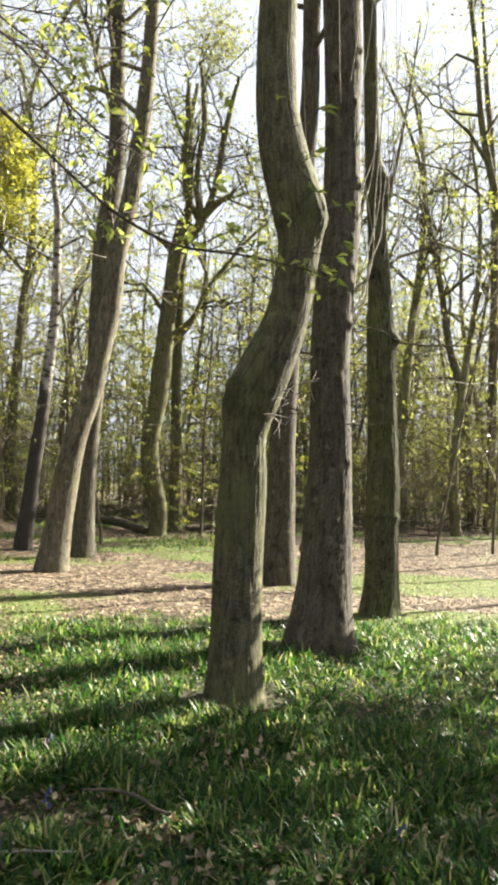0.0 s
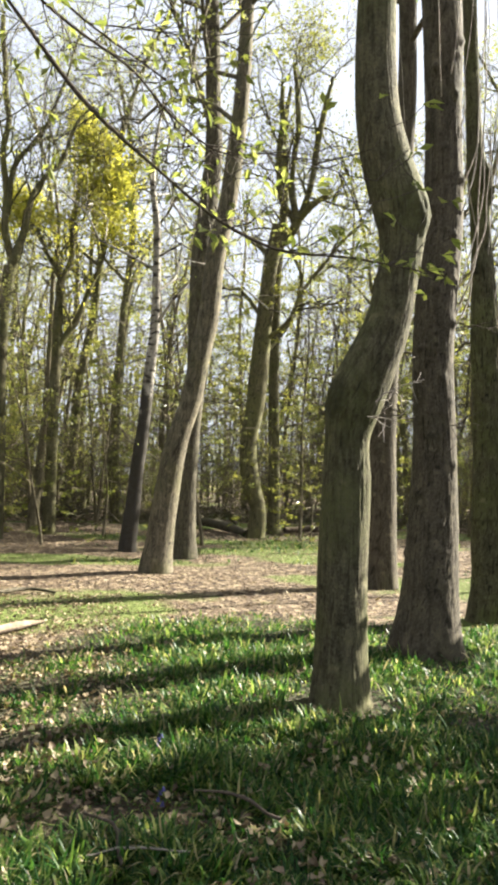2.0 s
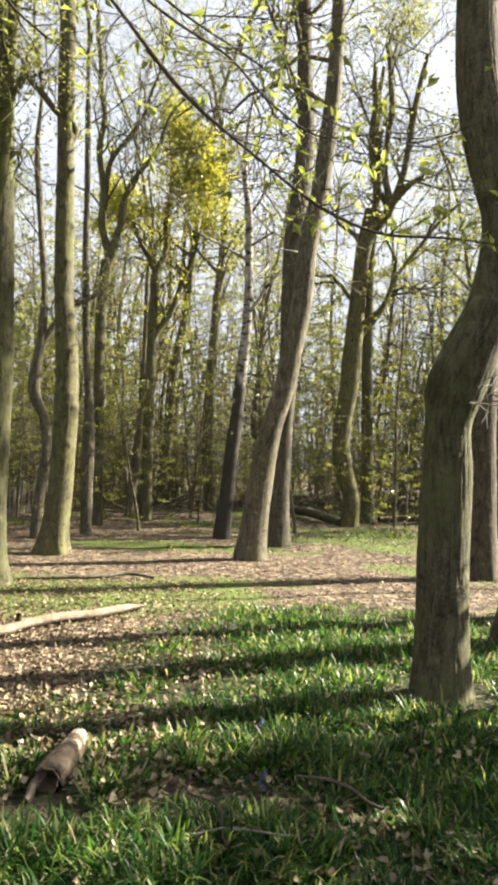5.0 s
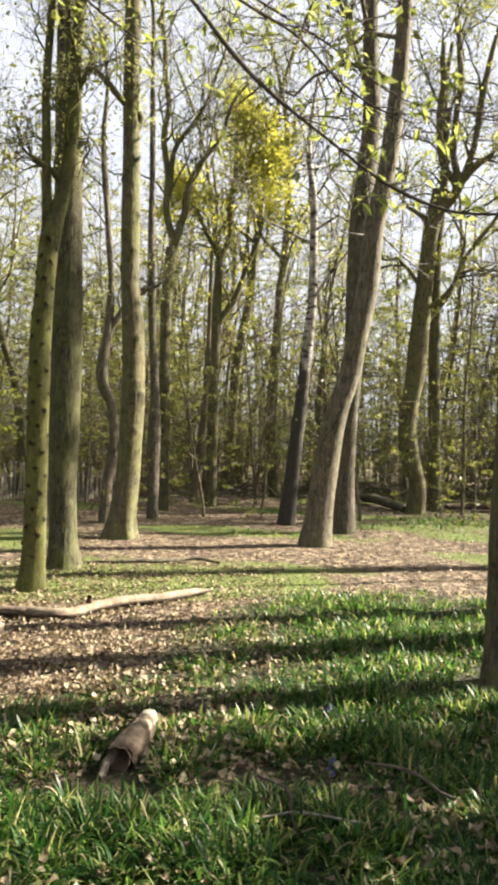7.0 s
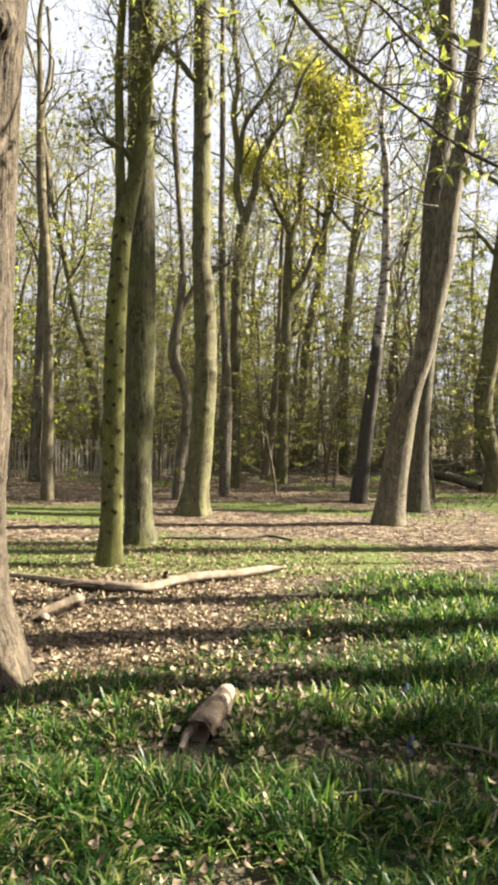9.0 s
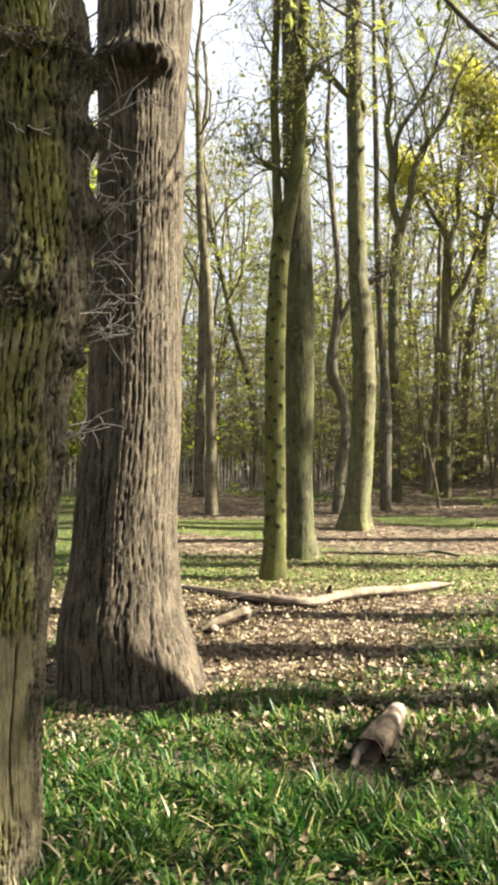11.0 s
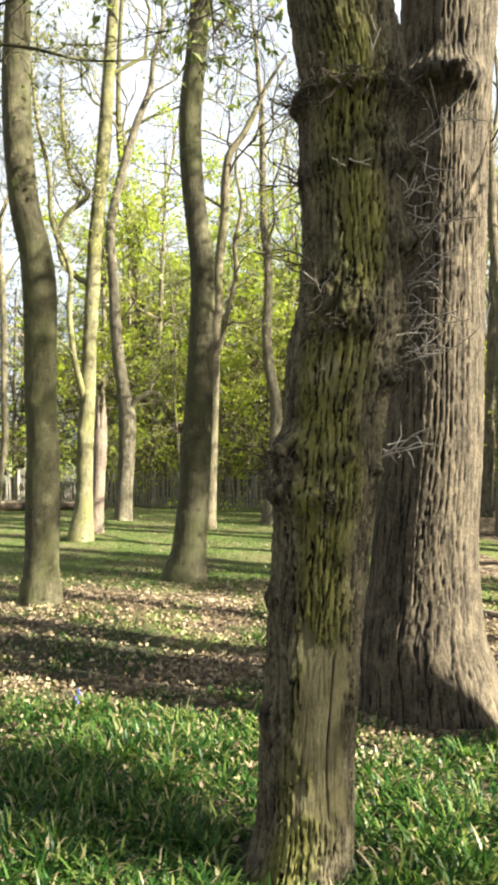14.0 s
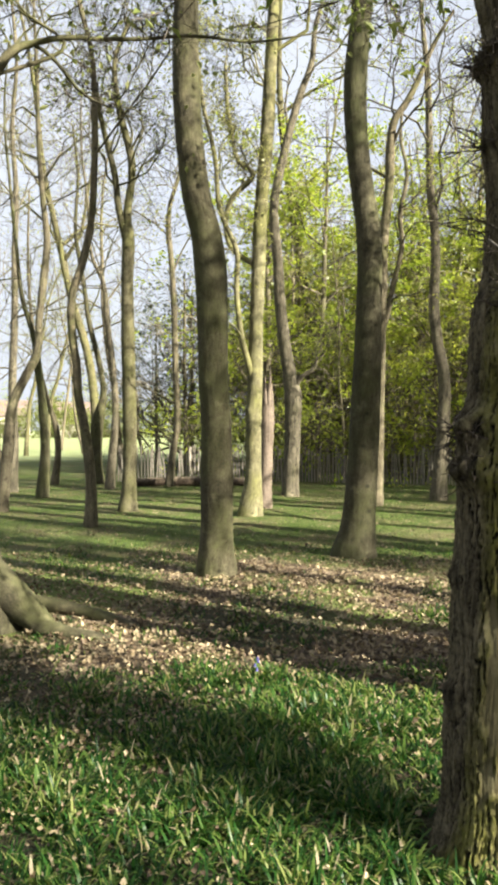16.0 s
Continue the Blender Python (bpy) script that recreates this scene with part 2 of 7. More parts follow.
def add(nt, kind, values=(), links=()):
    nd = nt.nodes.new(kind)
    for key, value in dict(values).items():
        nd.inputs[key].default_value = value
    for key, socket in dict(links).items():
        nt.links.new(socket, nd.inputs[key])
    return nd


def ramp(nt, socket, stops):
    nd = nt.nodes.new("ShaderNodeValToRGB")
    while len(nd.color_ramp.elements) < len(stops):
        nd.color_ramp.elements.new(0.5)
    for el, (at, col) in zip(nd.color_ramp.elements, stops):
        el.position, el.color = at, (*col, 1)
    nt.links.new(socket, nd.inputs["Fac"])
    return nd.outputs["Color"]


def mix(nt, factor, a, b, how="MIX"):
    nd = nt.nodes.new("ShaderNodeMix")
    nd.data_type, nd.blend_type = "RGBA", how
    for socket, value in ((nd.inputs[0], factor), (nd.inputs[6], a), (nd.inputs[7], b)):
        if isinstance(value, bpy.types.NodeSocket):
            nt.links.new(value, socket)
        elif isinstance(value, tuple):
            socket.default_value = (*value, 1)
        else:
            socket.default_value = value
    return nd.outputs[2]


def bark(name, dark, light, moss, moss_from=0.5, freq=20.0, relief=0.6, patches=None, peeled=((0.03, 0.026, 0.013), (0.105, 0.092, 0.046), (0.155, 0.137, 0.074)), crisp=0.18):
    """Furrowed bark with a mossy or algal bloom and paler worn places."""
    dark, light, moss = tuple(0.5 * c for c in dark), tuple(0.78 * c for c in light), tuple(0.8 * c for c in moss)
    m, nt, bsdf = fresh(name)
    at = nt.nodes.new("ShaderNodeTexCoord").outputs["Object"]
    long_at = add(nt, "ShaderNodeMapping", {"Scale": (freq, freq, freq * (0.14 if freq > 12 else 0.34))}, {"Vector": at}).outputs[0]
    furrow = add(nt, "ShaderNodeTexNoise", {"Scale": 1.0, "Detail": 7.0, "Roughness": 0.65, "Distortion": 0.6}, {"Vector": long_at}).outputs["Fac"]
    grain = add(nt, "ShaderNodeTexNoise", {"Scale": 60.0, "Detail": 4.0}, {"Vector": at}).outputs["Fac"]
    broad = add(nt, "ShaderNodeTexNoise", {"Scale": 1.7, "Detail": 5.0, "Roughness": 0.6}, {"Vector": at}).outputs["Fac"]
    spots = add(nt, "ShaderNodeTexNoise", {"Scale": 7.0, "Detail": 3.0}, {"Vector": at}).outputs["Fac"]
    colour = ramp(nt, furrow, [(0.5 - crisp, dark), (0.5, tuple((a + b) / 2 for a, b in zip(dark, light))), (0.5 + crisp, light)])
    blotch = add(nt, "ShaderNodeTexNoise", {"Scale": 4.5, "Detail": 7.0, "Roughness": 0.72, "Distortion": 0.8}, {"Vector": at}).outputs["Fac"]
    colour = mix(nt, 0.35, colour, ramp(nt, grain, [(0.3, tuple(0.55 * c for c in dark)), (0.7, tuple(min(1, 1.3 * c) for c in light))]))
    bloom = ramp(nt, broad, [(moss_from, (0, 0, 0)), (moss_from + 0.16, (1, 1, 1))])
    algae = nt.nodes.new("ShaderNodeAttribute")
    algae.attribute_name = "algae"
    grown = add(nt, "ShaderNodeMath", {}, {0: algae.outputs["Fac"], 1: bloom})
    grown.operation, grown.use_clamp = "ADD", True
    flecks = add(nt, "ShaderNodeTexNoise", {"Scale": 34.0, "Detail": 5.0, "Roughness": 0.7}, {"Vector": at}).outputs["Fac"]
    patchy = mix(nt, 1.0, grown.outputs[0], ramp(nt, flecks, [(0.36, (0.45, 0.45, 0.45)), (0.6, (1, 1, 1))]), "MULTIPLY")
    colour = mix(nt, patchy, colour, mix(nt, furrow, tuple(0.6 * c for c in moss), tuple(1.25 * c for c in moss)))
    colour = mix(nt, ramp(nt, spots, [(0.62, (0, 0, 0)), (0.72, (0.5, 0.5, 0.5))]), colour, tuple(min(1, 1.5 * c) for c in light))
    colour = mix(nt, 1.0, colour, ramp(nt, blotch, [(0.34, (0.62, 0.6, 0.56)), (0.5, (1, 1, 1)), (0.66, (1.22, 1.22, 1.18))]), "MULTIPLY")
    scar_at = add(nt, "ShaderNodeMapping", {"Scale": (5.0, 5.0, 6.5)}, {"Vector": at}).outputs[0]
    scar = add(nt, "ShaderNodeTexVoronoi", {"Scale": 1.0}, {"Vector": scar_at})
    some = nt.nodes.new("ShaderNodeSeparateColor")
    nt.links.new(scar.outputs["Color"], some.inputs[0])
    eye = mix(nt, 1.0, ramp(nt, scar.outputs["Distance"], [(0.07, (0.8, 0.8, 0.8)), (0.2, (0, 0, 0))]), ramp(nt, some.outputs[0], [(0.36, (1, 1, 1)), (0.4, (0, 0, 0))]), "MULTIPLY")
    colour = mix(nt, eye, colour, tuple(0.8 * c for c in dark))
    worn = mix(nt, 0.35, blotch, furrow)
    bare = nt.nodes.new("ShaderNodeAttribute")
    bare.attribute_name = "bare"
    colour = mix(nt, bare.outputs["Fac"], colour, mix(nt, ramp(nt, spots, [(0.45, (0, 0, 0)), (0.58, (1, 1, 1))]), ramp(nt, worn, [(0.3, peeled[0]), (0.52, peeled[1])]), ramp(nt, worn, [(0.26, peeled[0]), (0.55, peeled[2])])))
    # own dark tone of furrows, knots and foot, plus crease shade painted in
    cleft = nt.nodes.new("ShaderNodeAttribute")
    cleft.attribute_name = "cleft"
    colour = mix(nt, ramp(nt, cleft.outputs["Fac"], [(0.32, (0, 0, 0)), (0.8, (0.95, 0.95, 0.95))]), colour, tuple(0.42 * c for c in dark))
    if patches:
        ring_at = add(nt, "ShaderNodeMapping", {"Scale": (5.0, 5.0, 13.0)}, {"Vector": at}).outputs[0]
        rings = add(nt, "ShaderNodeTexNoise", {"Scale": 1.0, "Detail": 3.0}, {"Vector": ring_at}).outputs["Fac"]
        colour = mix(nt, ramp(nt, rings, [(0.53, (0, 0, 0)), (0.6, (1, 1, 1))]), colour, patches)
    shade = nt.nodes.new("ShaderNodeObjectInfo").outputs["Random"]
    colour = mix(nt, 1.0, colour, ramp(nt, shade, [(0.0, (0.82, 0.82, 0.82)), (1.0, (1.12, 1.1, 1.06))]), "MULTIPLY")
    nt.links.new(colour, bsdf.inputs["Base Color"])
    bsdf.inputs["Roughness"].default_value = 0.92
    bsdf.inputs["Specular IOR Level"].default_value = 0.2
    height = add(nt, "ShaderNodeMath", {1: 0.35}, {0: grain})
    height.operation = "MULTIPLY"
    total = add(nt, "ShaderNodeMath", {}, {0: furrow, 1: height.outputs[0]})
    bump = add(nt, "ShaderNodeBump", {"Strength": relief, "Distance": 0.014}, {"Height": total.outputs[0]})
    nt.links.new(bump.outputs[0], bsdf.inputs["Normal"])
    return m


def foliage(name, stops, through_part=0.45, gloss=0.35, spec=0.35):
    """Thin leaves that let light through, each of its own shade."""
    m, nt, bsdf = fresh(name)
    each = nt.nodes.new("ShaderNodeNewGeometry").outputs["Random Per Island"]
    colour = ramp(nt, each, [(at, tuple(0.8 * c for c in col)) for at, col in stops])
    plant = nt.nodes.new("ShaderNodeObjectInfo").outputs["Random"]
    colour = mix(nt, 1.0, colour, ramp(nt, plant, [(0.0, (0.84, 0.88, 0.84)), (1.0, (1.15, 1.08, 1.0))]), "MULTIPLY")
    nt.links.new(colour, bsdf.inputs["Base Color"])
    bsdf.inputs["Roughness"].default_value = gloss
    bsdf.inputs["Specular IOR Level"].default_value = spec
    thin = add(nt, "ShaderNodeBsdfTranslucent", {}, {"Color": mix(nt, 1.0, colour, (1.15, 1.15, 0.8), "MULTIPLY")})
    both = add(nt, "ShaderNodeMixShader", {0: through_part}, {1: bsdf.outputs[0], 2: thin.outputs[0]})
    nt.links.new(both.outputs[0], nt.nodes["Material Output"].inputs["Surface"])
    return m


BARK_GREY = bark("furrowed_grey_bark", (0.050, 0.044, 0.030), (0.18, 0.16, 0.115), (0.10, 0.098, 0.05), 0.5, 24.0, 0.9, crisp=0.15)
BARK_OLIVE = bark("grey_olive_bark", (0.046, 0.042, 0.025), (0.152, 0.138, 0.084), (0.104, 0.108, 0.045), 0.42, 30.0, 1.0, crisp=0.14)
BARK_CURVED = bark("dull_olive_bark", (0.036, 0.033, 0.019), (0.108, 0.097, 0.058), (0.072, 0.075, 0.03), 0.42, 10.0, 0.5)
BARK_DUSK = bark("dark_grey_brown_bark", (0.040, 0.034, 0.024), (0.135, 0.116, 0.084), (0.075, 0.070, 0.038), 0.55)
BARK_GREEN = bark("algae_green_bark", (0.038, 0.037, 0.020), (0.118, 0.111, 0.063), (0.080, 0.087, 0.029), 0.44)
BARK_MOSSY = bark("mossy_olive_bark", (0.055, 0.052, 0.027), (0.175, 0.16, 0.09), (0.125, 0.127, 0.048), 0.44)
BARK_LIME = bark("yellow_green_bark", (0.042, 0.042, 0.015), (0.135, 0.133, 0.048), (0.115, 0.12, 0.03), 0.42, 10.0, 0.3)
BARK_BEECH = bark("smooth_grey_green_bark", (0.046, 0.042, 0.025), (0.12, 0.11, 0.066), (0.08, 0.081, 0.031), 0.42, 9.0, 0.4)
BARK_PALE = bark("pale_yellow_green_bark", (0.08, 0.076, 0.04), (0.195, 0.182, 0.105), (0.14, 0.14, 0.05), 0.45, 9.0, 0.3)
BARK_LOG = bark("rotting_log_bark", (0.04, 0.029, 0.02), (0.12, 0.09, 0.064), (0.07, 0.062, 0.026), 0.62, 26.0, 0.6, None, ((0.045, 0.033, 0.023), (0.155, 0.123, 0.086), (0.24, 0.197, 0.143)))
BARK_STUB = bark("peeling_log_bark", (0.03, 0.022, 0.016), (0.105, 0.08, 0.056), (0.075, 0.065, 0.03), 0.56, 26.0, 0.9, None, ((0.045, 0.034, 0.024), (0.19, 0.155, 0.115), (0.31, 0.27, 0.215)))
BARK_BROWN = bark("ridged_brown_bark", (0.03, 0.024, 0.016), (0.13, 0.105, 0.072), (0.08, 0.069, 0.038), 0.62, 24.0, 0.9, crisp=0.13)
BARK_NEAR = bark("cracked_mossy_bark", (0.018, 0.014, 0.009), (0.185, 0.16, 0.102), (0.165, 0.163, 0.034), 0.6, 40.0, 1.0, crisp=0.12)
BARK_BIRCH = bark("birch_bark", (0.14, 0.125, 0.105), (0.5, 0.475, 0.43), (0.10, 0.08, 0.055), 0.58, 8.0, 0.3, (0.035, 0.03, 0.025))
BARK_FAR = bark("dull_wood_bark", (0.062, 0.054, 0.034), (0.19, 0.165, 0.11), (0.10, 0.102, 0.042), 0.5, 14.0, 0.4)
TWIG = bark("twig_bark", (0.042, 0.033, 0.025), (0.118, 0.098, 0.076), (0.083, 0.080, 0.042), 0.55, 30.0, 0.3)
# pale copy of the twig bark, with sunlight put into its colour
TWIG_SUNLIT = bark("sunlit_twig_bark", (0.26, 0.23, 0.19), (0.5, 0.45, 0.4), (0.3, 0.28, 0.22), 0.7, 40.0, 0.3)
LEAF_YOUNG = foliage("young_leaf", [(0.0, (0.19, 0.22, 0.08)), (0.5, (0.26, 0.28, 0.105)), (1.0, (0.33, 0.335, 0.145))], 0.62)
LEAF_YELLOW = foliage("yellow_green_leaf", [(0.0, (0.155, 0.17, 0.046)), (0.6, (0.22, 0.23, 0.066)), (1.0, (0.28, 0.28, 0.095))], 0.64)
LEAF_GREEN = foliage("fresh_green_leaf", [(0.0, (0.21, 0.28, 0.03)), (0.6, (0.36, 0.43, 0.06)), (1.0, (0.48, 0.53, 0.11))], 0.7)
LEAF_GOLD = foliage("golden_leaf", [(0.0, (0.30, 0.295, 0.05)), (0.6, (0.42, 0.405, 0.08)), (1.0, (0.54, 0.51, 0.13))], 0.75)
LEAF_CONIFER = foliage("grey_green_needle", [(0.0, (0.05, 0.065, 0.04)), (1.0, (0.11, 0.125, 0.08))], 0.35)
LEAF_TENDER = foliage("tender_new_leaf", [(0.0, (0.15, 0.19, 0.055)), (0.6, (0.23, 0.265, 0.085)), (1.0, (0.31, 0.335, 0.13))], 0.58, 0.6, 0.2)
LEAF_DARK = foliage("dark_needle", [(0.0, (0.025, 0.038, 0.022)), (1.0, (0.06, 0.075, 0.045))], 0.2)
GRASS = foliage("grass_blade", [(0.0, (0.009, 0.036, 0.01)), (0.42, (0.034, 0.108, 0.02)), (0.72, (0.115, 0.195, 0.042)), (0.92, (0.27, 0.31, 0.11)), (0.96, (0.36, 0.31, 0.19)), (1.0, (0.48, 0.42, 0.31))], 0.58, 0.4, 0.24)
DRY_LEAF = foliage("dry_leaf_litter", [(0.0, (0.07, 0.045, 0.03)), (0.4, (0.17, 0.125, 0.08)), (0.8, (0.31, 0.248, 0.155)), (1.0, (0.40, 0.335, 0.225))], 0.15, 0.6, 0.3)
PETAL = foliage("bluebell_petal", [(0.0, (0.06, 0.06, 0.24)), (1.0, (0.10, 0.095, 0.32))], 0.4)


def bare_wood(name, dark, light):
    m, nt, bsdf = fresh(name)
    at = nt.nodes.new("ShaderNodeTexCoord").outputs["Object"]
    grain = add(nt, "ShaderNodeTexNoise", {"Scale": 9.0, "Detail": 8.0, "Roughness": 0.7, "Distortion": 1.2}, {"Vector": at}).outputs["Fac"]
    stain = add(nt, "ShaderNodeTexNoise", {"Scale": 2.2, "Detail": 3.0}, {"Vector": at}).outputs["Fac"]
    colour = mix(nt, ramp(nt, stain, [(0.45, (0, 0, 0)), (0.7, (0.8, 0.8, 0.8))]), ramp(nt, grain, [(0.3, dark), (0.65, light)]), dark)
    colour = mix(nt, 1.0, colour, (0.8, 0.8, 0.8), "MULTIPLY")
    nt.links.new(colour, bsdf.inputs["Base Color"])
    bsdf.inputs["Roughness"].default_value = 0.8
    nt.links.new(add(nt, "ShaderNodeBump", {"Strength": 0.5, "Distance": 0.02}, {"Height": grain}).outputs[0], bsdf.inputs["Normal"])
    return m


GREY_WOOD = bare_wood("grey_fence_wood", (0.12, 0.105, 0.08), (0.36, 0.32, 0.26))
CUT_WOOD = bare_wood("rotten_cut_wood", (0.06, 0.035, 0.02), (0.20, 0.13, 0.08))
WIRE = bare_wood("rusty_wire", (0.10, 0.07, 0.05), (0.2, 0.15, 0.12))
SNAG_WOOD = bare_wood("splintered_dead_wood", (0.07, 0.05, 0.034), (0.18, 0.138, 0.098))
ROOF = bare_wood("roof_tiles", (0.12, 0.085, 0.07), (0.20, 0.15, 0.125))
HOUSE_WALL = bare_wood("pale_house_wall", (0.45, 0.40, 0.34), (0.6, 0.55, 0.48))


def ground_material():
    """Soil under leaf litter, moss and short grass, mixed by the cover that grows there."""
    m, nt, bsdf = fresh("woodland_floor")
    at = nt.nodes.new("ShaderNodeTexCoord").outputs["Object"]
    cover = nt.nodes.new("ShaderNodeVertexColor")
    cover.layer_name = "cover"
    split = nt.nodes.new("ShaderNodeSeparateColor")
    nt.links.new(cover.outputs["Color"], split.inputs[0])
    cells = nt.nodes.new("ShaderNodeTexVoronoi")
    cells.inputs["Scale"].default_value = 15.0
    bent = add(nt, "ShaderNodeTexNoise", {"Scale": 9.0, "Detail": 2.0}, {"Vector": at}).outputs["Color"]
    nt.links.new(mix(nt, 0.12, at, bent), cells.inputs["Vector"])
    each = nt.nodes.new("ShaderNodeSeparateColor")
    nt.links.new(cells.outputs["Color"], each.inputs[0])
    litter = ramp(nt, each.outputs[0], [(0.0, (0.034, 0.022, 0.014)), (0.35, (0.092, 0.063, 0.04)), (0.75, (0.20, 0.147, 0.094)), (1.0, (0.35, 0.28, 0.19))])
    fine = add(nt, "ShaderNodeTexNoise", {"Scale": 45.0, "Detail": 5.0}, {"Vector": at}).outputs["Fac"]
    patch = add(nt, "ShaderNodeTexNoise", {"Scale": 2.6, "Detail": 6.0, "Roughness": 0.65}, {"Vector": at}).outputs["Fac"]
    litter = mix(nt, 1.0, litter, ramp(nt, fine, [(0.3, (0.55, 0.55, 0.55)), (0.7, (1.15, 1.15, 1.15))]), "MULTIPLY")
    moss = mix(nt, fine, (0.045, 0.07, 0.014), (0.16, 0.19, 0.045))
    edge = add(nt, "ShaderNodeMath", {}, {0: split.outputs[0], 1: patch})
    colour = mix(nt, ramp(nt, edge.outputs[0], [(0.78, (0, 0, 0)), (1.12, (1, 1, 1))]), litter, moss)
    # dark soil under tall grass, its colour also carrying the shade between tufts
    shaded_soil = mix(nt, fine, (0.014, 0.017, 0.008), (0.05, 0.05, 0.022))
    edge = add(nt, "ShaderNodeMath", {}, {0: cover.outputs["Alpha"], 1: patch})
    colour = mix(nt, ramp(nt, edge.outputs[0], [(0.6, (0, 0, 0)), (1.1, (0.85, 0.85, 0.85))]), colour, shaded_soil)
    lawn = mix(nt, fine, (0.026, 0.05, 0.007), (0.10, 0.135, 0.024))
    tuft = add(nt, "ShaderNodeTexNoise", {"Scale": 0.9, "Detail": 7.0, "Roughness": 0.75}, {"Vector": at}).outputs["Fac"]
    lawn = mix(nt, ramp(nt, tuft, [(0.46, (0, 0, 0)), (0.6, (0.75, 0.75, 0.75))]), lawn, mix(nt, fine, (0.07, 0.056, 0.026), (0.19, 0.155, 0.08)))
    edge = add(nt, "ShaderNodeMath", {}, {0: split.outputs[1], 1: patch})
    colour = mix(nt, ramp(nt, edge.outputs[0], [(0.8, (0, 0, 0)), (1.1, (1, 1, 1))]), colour, lawn)
    field = ramp(nt, patch, [(0.3, (0.20, 0.25, 0.10)), (0.7, (0.30, 0.33, 0.16))])
    colour = mix(nt, split.outputs[2], colour, field)
    colour = mix(nt, 1.0, colour, (0.82, 0.82, 0.82), "MULTIPLY")
    nt.links.new(colour, bsdf.inputs["Base Color"])
    bsdf.inputs["Roughness"].default_value = 0.9
    bsdf.inputs["Specular IOR Level"].default_value = 0.2
    lift = add(nt, "ShaderNodeMath", {}, {0: cells.outputs["Distance"], 1: fine})
    nt.links.new(add(nt, "ShaderNodeBump", {"Strength": 0.9, "Distance": 0.05}, {"Height": lift.outputs[0]}).outputs[0], bsdf.inputs["Normal"])
    return m


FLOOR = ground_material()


# ---- the ground and what grows where ----
BARE_SPOTS = [(-0.9, 3.5, 0.5, 0.32), (-0.5, 3.5, 0.35, 0.25), (-1.5, 3.72, 0.3, 0.2), (-1.25, 3.25, 0.3, 0.2), (-2.0, 3.0, 0.25, 0.2), (-0.3, 2.75, 0.25, 0.2)]  # trodden litter between the tufts: x, y, widths


def cover_at(x, y):
    """How thickly tall grass, moss, short lawn and open field stand at places of the plan."""
    d = np.hypot(x, y)
    a = np.degrees(np.arctan2(-x, y))
    reach = np.interp(a, [-60, 8, 18, 26, 36, 46, 60, 90], [8.9, 8.6, 7.9, 5.5, 5.0, 5.3, 5.3, 5.2])
    patch = flat_noise(x, y, 0.7, 3.0)
    small = flat_noise(x, y, 2.2, 8.0)
    grass = np.clip((reach - d) * np.interp(a, [20, 45, 65], [1.0, 0.6, 0.9]) + (patch - 0.4) * 1.6, 0, 1) * np.clip(0.6 + 0.9 * small, 0.5, 1) * np.interp(a, [12, 30], [1.0, 0.82])
    thin = np.clip((flat_noise(x, y * 1.3, 1.5, 27.0) - 0.42) * 4, 0, 1) * np.clip((d - 4.2) / 0.8, 0, 1) * np.interp(d, [6.2, 9.5], [1.0, 0.3]) * np.clip((a - 36) / 8, 0, 1) * (d < 11)
    grass = np.maximum(grass, 0.62 * thin)
    for px_, py_, wide, deep in BARE_SPOTS:
        grass = grass * (1 - 0.8 * np.exp(-(((x - px_) / wide) ** 2) - ((y - py_) / deep) ** 2) * np.clip(0.4 + 1.2 * small, 0, 1))
    moss = np.clip(1.2 * (flat_noise(x * 0.7, y * 1.5, 0.55, 21.0) - 0.45) * 3, 0, 1) * np.clip((d - 5) * 0.4, 0, 1)
    band = np.exp(-(((d - 8.9) / 1.3) ** 2)) * np.clip((a - 10) / 5, 0, 1) * np.clip((60 - a) / 10, 0, 1)
    moss = np.maximum(moss * 0.8, band * 0.85)
    moss = np.maximum(moss, 0.5 * np.clip((a - 40) / 12, 0, 1) * np.clip((patch + small - 0.75) * 2.5, 0, 1))
    moss = np.maximum(moss, 0.8 * np.exp(-(((d - 17.5) / 2.2) ** 2) - ((a - 4) / 5) ** 2))
    lawn = np.clip((a - 42) / 10, 0, 1) * np.clip((d - 8.1 - 2.2 * (patch - 0.5)) / 1.6, 0, 1) * np.clip((185 - a) / 20, 0, 1) * np.clip(0.1 + 1.35 * flat_noise(x, y, 0.8, 61.0) + 0.03 * (d - 9), 0.1, 0.95)
    lawn = np.maximum(lawn, np.clip((d - 24) / 2, 0, 1) * np.clip((a - 72) / 3, 0, 1) * np.clip((150 - a) / 20, 0, 1))
    field = np.clip((d - 38) / 1.5, 0, 1) * np.clip((a - 66) / 4, 0, 1) * np.clip((150 - a) / 20, 0, 1)
    return grass, moss * (1 - 0.7 * grass), lawn, field


